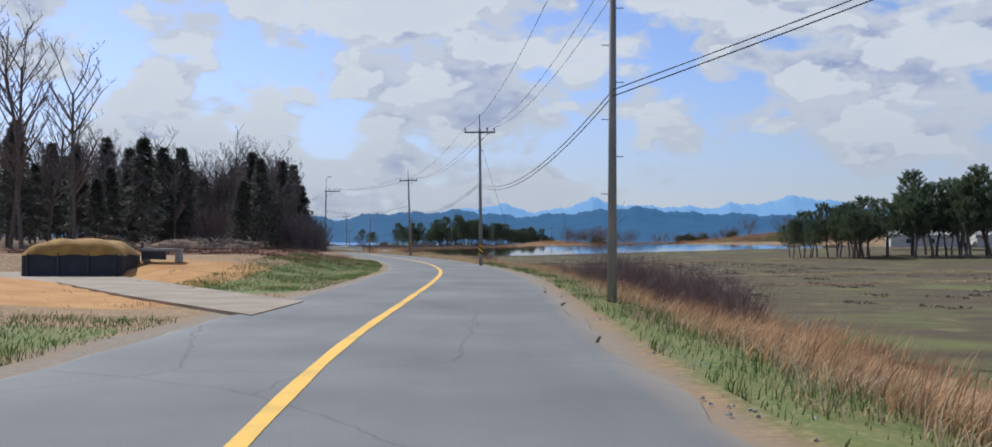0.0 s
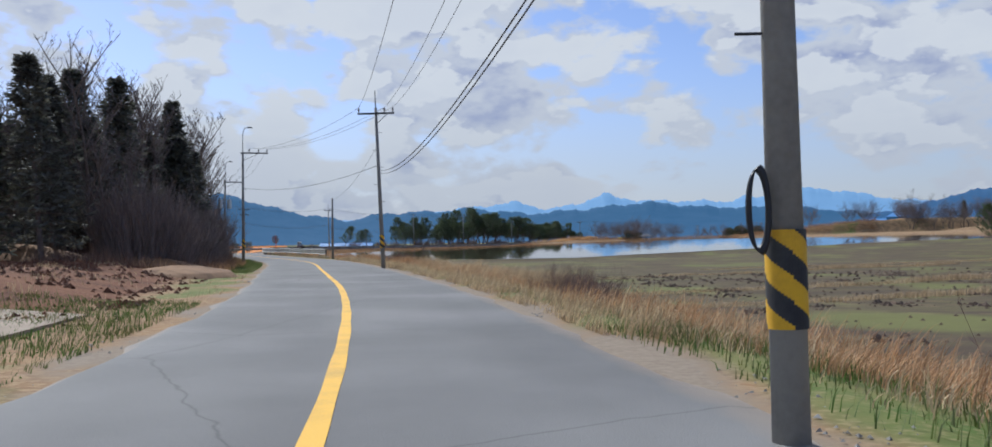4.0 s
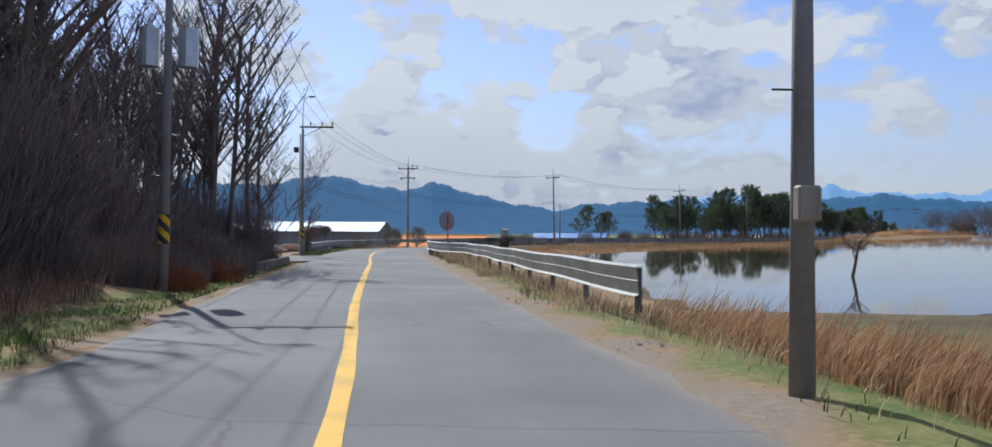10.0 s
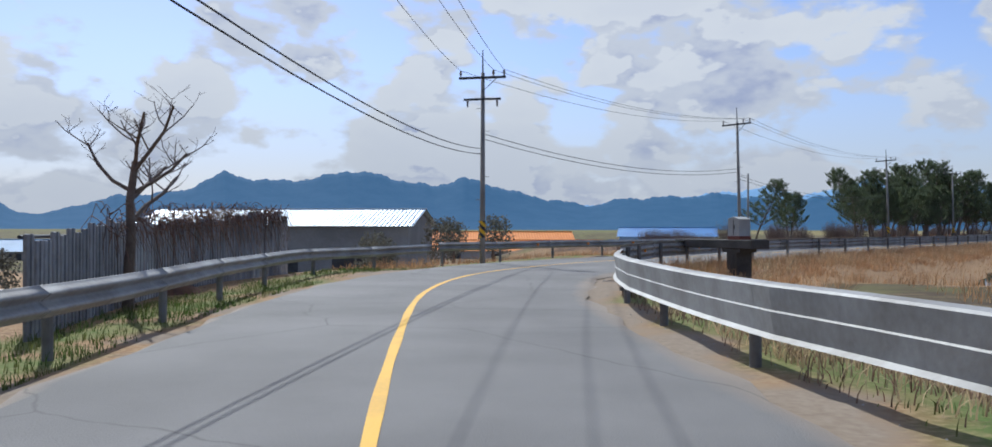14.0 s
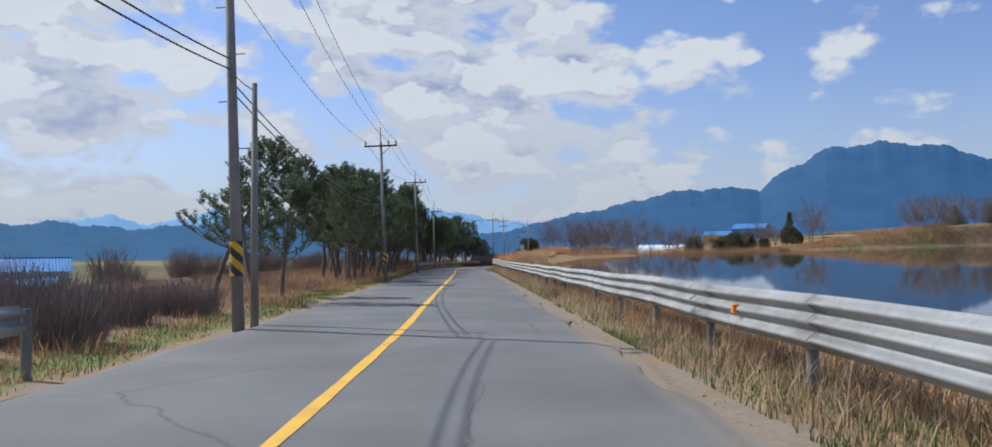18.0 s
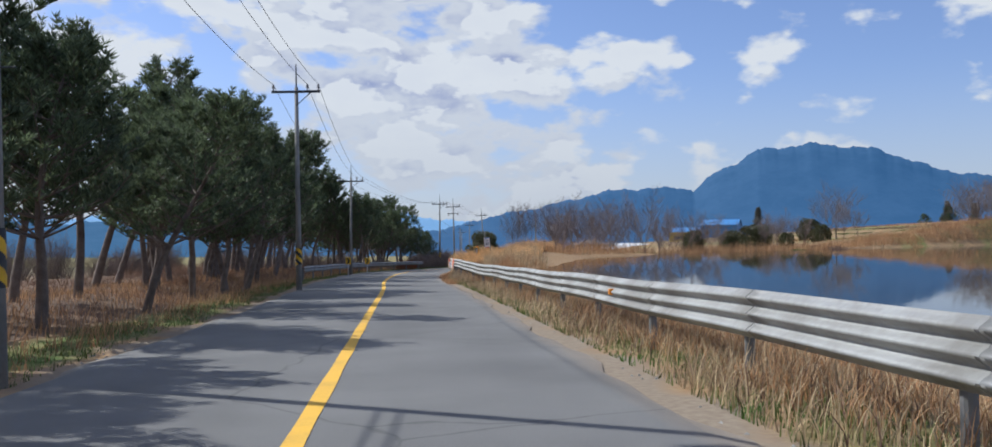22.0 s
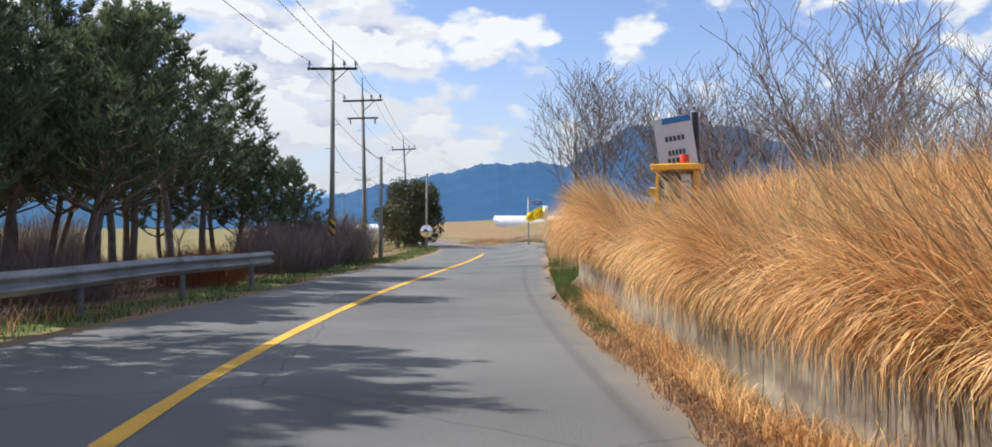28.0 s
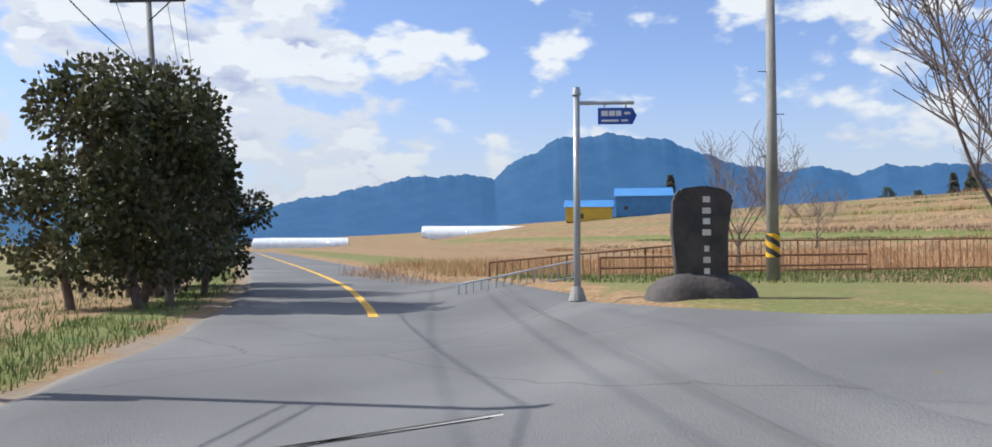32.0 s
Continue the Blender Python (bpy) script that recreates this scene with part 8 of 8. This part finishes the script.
for s_, d_, sc in ((163.5, -5.6, 0.34), (165, -5.9, 0.36), (166.3, -6.3, 0.34), (167.3, -7.0, 0.36), (162, -5.3, 0.34), (168.2, -8.2, 0.4), (166.8, -8.6, 0.5)):
    plant(THICK[1], *at(s_, d_), r_, "dark brown leafless thicket beneath tall trees", "thicket", "undergrowth of the wood", (sc, sc))
for k in range(44):
    s_ = r_.uniform(146, 167.5)
    plant(r_.choice(BROWN), *at(s_, left_edge(s_) - r_.uniform(0.9, 3.6)), r_, "tangled brown dead brush at the foot of the wood", "brush", "brush along the road", (0.4, 0.75))
for s_, d_, sc in ((359.5, 5.6, 0.8), (361, 5.2, 0.75), (362.5, 5.8, 0.85), (364, 5.3, 0.75), (365.3, 6.2, 0.9), (366.5, 6.9, 0.9), (368.2, 7.3, 0.9), (363.2, 7.4, 0.9), (370, 7.6, 0.7), (360, 7.5, 0.9), (371.5, 8.6, 0.6), (373, 9.4, 0.6)):
    plant(BROWN[0], *at(s_, d_), r_, "tangled dark brown brush under leafless trees", "brush", "brush along the road", (sc, sc))
for k in range(9):
    px, py = r_.uniform(70, 92), r_.uniform(352, 368)
    plant(SHRUB[1], px, py, r_, "dark evergreen clump on the terraced hillside", "shrub", "hillside shrubs", (0.6, 1.0))
for k in range(10):
    px, py = r_.uniform(66, 96), r_.uniform(346, 372)
    plant(r_.choice(ZELK), px, py, r_, "leafless tree on the terraced hillside", "tree", "far bank trees", (0.6, 0.95))
k_ = 270.0
while k_ < 378:
    plant(r_.choice(THICK), *at(k_ + r_.uniform(-0.6, 0.6), -18.5 + r_.uniform(-1, 1)), r_, "dark leafless hedge bush behind the pines", "hedge bush", "hedge behind the pines", (0.5, 0.75))
    k_ += 5.0 if k_ < 325 else 2.2
for p_ in (*PINES, *CEDARS, *TALL, *ZELK, HALF, *SHRUB, JUNI):
    discard(p_)
for px, py, sc in ((3.1, 32.6, 1.0), (4.3, 35.5, 0.8), (3.4, 60.5, 0.62), (1.9, 58.6, 0.55), (4.2, 64, 0.6), (3.9, 29.8, 0.6), (3.6, 41.5, 0.75), (4.6, 44.0, 0.8), (5.2, 39.0, 0.7), (4.0, 47.5, 0.62), (5.6, 48.5, 0.7), (3.2, 52.0, 0.5), (6.2, 43.0, 0.65), (4.9, 36.8, 0.8)):
    tagged(plant(STALK, px, py, r_, "tall single dead weed stalks on the verge", "weed", "tall weeds", (sc, sc)), kind="stuff")
for p_ in (*THICK, *LOWT, *BROWN, STALK):
    bpy.data.objects.remove(p_)

# grasses
SG = scatter
off_side = lambda x, y, s, o: (edge_dist(x, y, SIDE_R) < -0.25) & (edge_dist(x, y, SIDE_L) < -0.25)
blades("dry_grass", *SG(1, 44000, -6, 142, 1.6, 6.0, 1, 0.5), 1, (0.25, 0.9), 0.016, M_STRAW, 1.25, 4, "tall dry russet grass on the verge", wind=(0.75, -0.2))
blades("pale_grass", *SG(2, 36000, -6, 200, 0.9, 4.6, 1, 0.35), 2, (0.15, 0.6), 0.016, M_STRAWP, 1.4, 4, "pale dead grass on the verge")
blades("green_grass", *SG(3, 12000, -6, 64, 0.5, 2.8, 1, 0.4), 3, (0.08, 0.30), 0.015, M_GREEN, 0.8, 2, "fresh green grass beside the asphalt")
blades("green_grass", *SG(63, 2600, 64, 205, 0.7, 2.8, 1, 0.4), 63, (0.08, 0.26), 0.015, M_GREEN, 0.8, 2, "few green tufts in a dry verge")
blades("pale_grass", *SG(64, 26000, 62, 128, 0.35, 2.6, 1, 0.3), 64, (0.12, 0.5), 0.015, M_STRAWP, 1.5, 4, "pale matted dead grass beside the asphalt", wind=(0.5, -0.2))
blades("dry_grass", *SG(4, 30000, 104, 140, 2.0, 6.5, 1, 0.5), 4, (0.4, 1.2), 0.016, M_STRAW, 1.2, 4, "tall dry russet grass on the pond's edge", wind=(0.9, -0.2))
blades("pale_grass", *SG(24, 9000, 60, 140, 1.8, 5.5, 1, 0.4), 24, (0.4, 1.0), 0.016, M_STRAWP, 1.2, 4, "tall pale grass heads on the verge")
blades("pale_grass", *SG(52, 26000, 90, 128, 2.6, 8.5, 1, 0.5), 52, (0.5, 1.25), 0.018, M_STRAWP, 1.2, 4, "tall pale dry grass at the edge of the field", wind=(0.9, -0.2))
blades("green_grass", *SG(5, 30000, -6, 16, 0.5, 9.0, -1, 0.4), 5, (0.06, 0.20), 0.015, M_GREEN, 0.8, 2, "short green grass beside the asphalt")
blades("green_grass", *SG(6, 34000, 26, 72, 0.4, 5.5, -1, 0.4), 6, (0.06, 0.18), 0.015, M_GREEN, 0.8, 2, "short green grass beside the asphalt")
blades("pale_grass", *SG(26, 4000, -6, 92, 0.4, 7, -1, 0.5), 26, (0.08, 0.3), 0.016, M_STRAWP, 1.0, 2, "thin pale dead grass among green grass")
blades("brushwood", *SG(7, 30000, 90, 170, 2.0, 9, -1, 0.6, off_side), 7, (0.3, 1.2), 0.016, M_BRUSH, 0.9, 3, "brown dead undergrowth before the wood", "undergrowth")
blades("dry_grass", *SG(27, 12000, 90, 178, 1.4, 5, -1, 0.5, off_side), 27, (0.2, 0.7), 0.016, M_STRAW, 0.9, 3, "dry russet grass before the wood")
blades("green_grass", *SG(8, 28000, 95, 205, 0.35, 2.0, -1, 0.4, off_side), 8, (0.06, 0.20), 0.015, M_GREEN, 0.8, 2, "short green grass beside the asphalt")
blades("pale_grass", *SG(9, 26000, 205, 330, 0.45, 3.6, 1, 0.5), 9, (0.15, 0.75), 0.015, M_STRAWP, 1.1, 3, "thin dry grass under the guardrail")
blades("brushwood", *SG(29, 14000, 140, 330, 0.6, 3.2, 1, 0.5), 29, (0.15, 0.7), 0.014, M_BRUSH, 1.1, 3, "brown dead stalks under the guardrail", "undergrowth")
blades("green_grass", *SG(10, 22000, 205, 330, 0.4, 2.0, 1, 0.4), 10, (0.08, 0.25), 0.015, M_GREEN, 0.8, 2, "fresh green grass under the guardrail")
blades("dry_grass", *SG(11, 40000, 205, 350, 0.7, 6.5, -1, 0.6), 11, (0.12, 0.55), 0.016, M_STRAW, 0.9, 3, "brown dry grass under the pines")
blades("brushwood", *SG(12, 36000, 225, 374, 2.2, 12, -1, 0.6), 12, (0.15, 0.65), 0.015, M_BRUSH, 0.9, 3, "brown dead undergrowth beneath pines", "undergrowth")
blades("brushwood", *SG(45, 16000, 322, 378, 9, 18, -1, 0.8), 45, (0.4, 1.1), 0.022, M_BRUSH, 0.7, 3, "dark dead undergrowth behind the pines", "undergrowth")
blades("green_grass", *SG(13, 26000, 225, 400, 0.3, 1.9, -1, 0.4), 13, (0.06, 0.22), 0.015, M_GREEN, 0.8, 2, "short green grass beside the asphalt")
blades("dry_grass", *SG(37, 26000, 199, 330, 1.1, 4.5, 1, 0.5), 37, (0.3, 0.75), 0.016, M_STRAW, 1.0, 3, "brown dry grass behind the guardrail")
blades("pale_grass", *SG(38, 14000, 199, 330, 1.0, 6.5, 1, 0.4), 38, (0.35, 0.8), 0.014, M_STRAW, 1.0, 3, "tall dry stalks on the reservoir's shore")
blades("brushwood", *SG(39, 30000, 356, 368, 0.9, 7.0, 1, 0.4), 39, (0.3, 0.9), 0.014, M_BRUSH, 1.1, 3, "dark dead stalks among the reeds", "undergrowth")
blades("reed_bank", *SG(14, 70000, 333, 357.6, 0.72, 7.0, 1, 0.3), 14, (0.4, 1.25), 0.017, M_REED, 1.25, 4, "dense golden reeds hanging over the wall", "reeds", wind=(-0.18, 0.08))
blades("reed_bank", *SG(34, 36000, 331, 357.4, 0.64, 1.3, 1, 0.25), 34, (0.8, 1.75), 0.018, M_REED, 2.1, 5, "dry reeds drooping over the wall's face", "reeds", wind=(-1.1, 0.8))
blades("reed_bank", *SG(47, 13000, 328, 352, 0.30, 0.62, 1, 0.25), 47, (0.15, 0.6), 0.013, M_REED, 1.5, 4, "dry grass at the foot of the wall", "reeds", wind=(0.1, 0.0))
blades("reed_bank", *SG(36, 13000, 313, 335, 1.2, 5.0, 1, 0.4), 36, (0.12, 0.45), 0.016, M_STRAW, 1.3, 3, "low dry grass on the earth bank", "reeds", wind=(-0.3, 0.2))
blades("tall_reeds", *SG(15, 2200, 318, 350, 2.6, 6.5, 1, 0.4), 15, (0.7, 1.8), 0.022, M_STRAWP, 0.55, 3, "tall pale plume reeds on the bank", "reeds")
blades("straw_litter", *SG(35, 30000, 306, 352, -0.1, 0.62, 1, 0.3), 35, (0.1, 0.34), 0.011, M_STRAW, 2.6, 3, "loose dry straw fallen on the shoulder", "straw")
blades("dry_grass", *SG(16, 60000, 363, 388, 0.05, 13, 1, 0.6, off_side), 16, (0.10, 0.36), 0.014, M_STRAWP, 1.4, 3, "pale dry lawn grass beside the road")
blades("dry_grass", *SG(46, 42000, 363, 388, 0.05, 12, 1, 0.5, off_side), 46, (0.10, 0.42), 0.014, M_STRAW, 1.4, 3, "brown dry lawn grass beside the road")
blades("dry_grass", *SG(48, 9000, 363, 388, -0.05, 0.6, 1, 0.3, off_side), 48, (0.06, 0.2), 0.013, M_STRAW, 1.6, 3, "short dry grass at the asphalt's edge")
blades("green_grass", *SG(17, 26000, 347, 368, 0.05, 1.5, 1, 0.4, lambda x, y, s, o: (s > 354.5) | (o < 0.58)), 17, (0.12, 0.34), 0.015, M_GREEN, 0.8, 2, "fresh green grass beside the asphalt")
blades("green_grass", *SG(57, 24000, 375, 388, 0.1, 6.0, 1, 0.5, off_side), 57, (0.12, 0.34), 0.015, M_GREEN, 0.8, 2, "green tufts in a dry lawn")
blades("dry_grass", *SG(58, 30000, 363, 388, 2.5, 12, 1, 0.35, off_side), 58, (0.15, 0.5), 0.014, M_BRUSH, 1.3, 3, "brown dead weeds in the dry lawn")
blades("green_grass", *SG(18, 30000, 384, 440, 0.4, 16, -1, 0.6), 18, (0.08, 0.26), 0.016, M_GREEN, 0.8, 2, "green meadow grass beyond the shrubs")


def area_xy(seed, n, poly, keep=None):
    r = np.random.RandomState(seed)
    xs, ys = [p[0] for p in poly], [p[1] for p in poly]
    x, y = min(xs) + (max(xs) - min(xs)) * r.rand(n * 3), min(ys) + (max(ys) - min(ys)) * r.rand(n * 3)
    m = inside(x, y, poly)
    return x[m][:n], y[m][:n]


blades("green_grass", *area_xy(41, 16000, [(46.6, 371.2), (50.6, 365.6), (62, 362.6), (76, 358.6), (80, 362), (60, 368.5), (50, 374), (47, 376)]), 41, (0.08, 0.24), 0.016, M_GREEN, 0.8, 2, "green grass strip before the low fence")
blades("dry_grass", *area_xy(42, 22000, [(47.5, 377), (58, 369.5), (78, 361), (95, 368), (80, 392), (62, 400), (52, 390)]), 42, (0.25, 0.8), 0.022, M_STRAW, 0.6, 2, "dry stubble and grass in the field behind the fence")
blades("dry_grass", *area_xy(43, 26000, [(11.5, 317), (22, 322.5), (45, 328.5), (75, 332.5), (110, 336), (112, 342), (75, 338.5), (45, 334.5), (26, 328.5), (13, 321)]), 43, (0.7, 1.8), 0.030, M_STRAW, 0.5, 2, "belt of russet reeds on the reservoir's far bank", "reeds")
blades("dry_grass", *area_xy(44, 12000, [(-30, 196), (-16, 197), (6, 214), (26, 231), (20, 236), (-4, 216), (-20, 205), (-33, 208)]), 44, (0.3, 0.9), 0.026, M_STRAW, 0.7, 2, "dry grass between the pond and the reservoir")

# dry and green rows on the banks of the terraced fields
for k, (f_, m_, h_) in enumerate(((22, M_STRAW, 0.6), (27, M_STRAWP, 0.5), (32, M_GREEN, 0.3), (37, M_BRUSH, 0.7), (43, M_STRAWP, 0.6), (49, M_STRAW, 0.8), (56, M_GREEN, 0.4), (63, M_BRUSH, 0.9), (71, M_STRAW, 0.8))):
    blades("bank_grass", *SG(110 + k, 3600, 374, 470, f_, f_ + 1.6, 1, 0.9, lambda x, y, s, o: edge_dist(x, y, SIDE_R) < -0.6), 110 + k, (h_ * 0.4, h_), 0.045, m_, 0.8, 2, "grass on the bank of a terraced field")

for q_ in ((-23, 78.5, 2.6, 0.9, 160, 5, "heap of pale dead branches beside tilled soil"), (-27.5, 80, 2.4, 0.8, 120, 6, "heap of pale dead branches beside tilled soil"), (-31, 77, 2.2, 0.7, 100, 7, "heap of pale dead branches beside tilled soil")):
    brush_pile(*q_[:6], M_DEAD, q_[6])


# low dry bunds between the paddies
for k, (a_, b_) in enumerate((((2, 99), (29, 117)), ((1.8, 84), (20, 94.5)), ((0.8, 76.5), (15, 84)), ((7, 58), (40, 74)), ((8, 46), (60, 66)), ((10, 112), (60, 136)))):
    r__ = np.random.RandomState(60 + k)
    n_ = int(math.hypot(b_[0] - a_[0], b_[1] - a_[1]) * 130)
    u_ = r__.rand(n_)
    blades("pale_grass", a_[0] + (b_[0] - a_[0]) * u_ + r__.randn(n_) * 0.22, a_[1] + (b_[1] - a_[1]) * u_ + r__.randn(n_) * 0.3, 60 + k, (0.12, 0.45), 0.022, M_STRAWP, 1.0, 2, "dry grass on a low bund between paddies")


def clods(seed, n, s0, s1, f0, f1, side, size, material, label):
    """Loose lumps of earth as one sheet of stuff."""
    r = np.random.RandomState(seed)
    xs, ys = scatter(seed, n, s0, s1, f0, f1, side, 0.5)
    zs = ground_z(xs, ys)
    base = np.array([(1, 0, 0), (-0.5, 0.87, 0), (-0.5, -0.87, 0), (0.1, 0.1, 0.8), (0.6, 0.6, 0.35)])
    tri = np.array([(0, 4, 3), (4, 1, 3), (1, 2, 3), (2, 0, 3), (0, 1, 4)])
    k = size[0] + (size[1] - size[0]) * r.rand(n) ** 2
    a = r.rand(n) * 6.283
    off = base[None] * k[:, None, None] * (0.75 + 0.5 * r.rand(n, 5, 1))
    ca, sa = np.cos(a)[:, None], np.sin(a)[:, None]
    V = np.stack([off[..., 0] * ca - off[..., 1] * sa + xs[:, None], off[..., 0] * sa + off[..., 1] * ca + ys[:, None], off[..., 2] + zs[:, None] - 0.01], 2).reshape(-1, 3)
    F = (np.arange(n)[:, None, None] * 5 + tri[None]).reshape(-1, 3)
    tagged(link("earth_clods", V.tolist(), F.tolist(), material, False), label, "earth clods", kind="stuff")


M_CLOD = island(mat("clod_earth", (0.17, 0.075, 0.038), (0.095, 0.042, 0.025), 1.5, 0.95, 0.4, 14), 0.4)
M_CLODB = island(mat("clod_brown", (0.15, 0.105, 0.075), (0.09, 0.064, 0.048), 1.5, 0.95, 0.4, 14), 0.4)
clods(91, 9000, 47, 92, 1.6, 24, -1, (0.04, 0.16), M_CLOD, "loose red clods of freshly tilled soil")
clods(92, 7000, 30, 100, 5.5, 40, 1, (0.04, 0.14), M_CLODB, "loose brown clods in a fallow paddy")
clods(93, 2500, 168, 196, 3.6, 12, -1, (0.03, 0.12), M_CLOD, "loose red clods of earth in a yard")
clods(94, 2600, 0, 330, 0.15, 0.8, 1, (0.008, 0.035), M_CONC, "loose gravel on the shoulder")
clods(95, 1800, 0, 390, 0.1, 0.6, -1, (0.008, 0.03), M_CONC, "loose gravel on the shoulder")
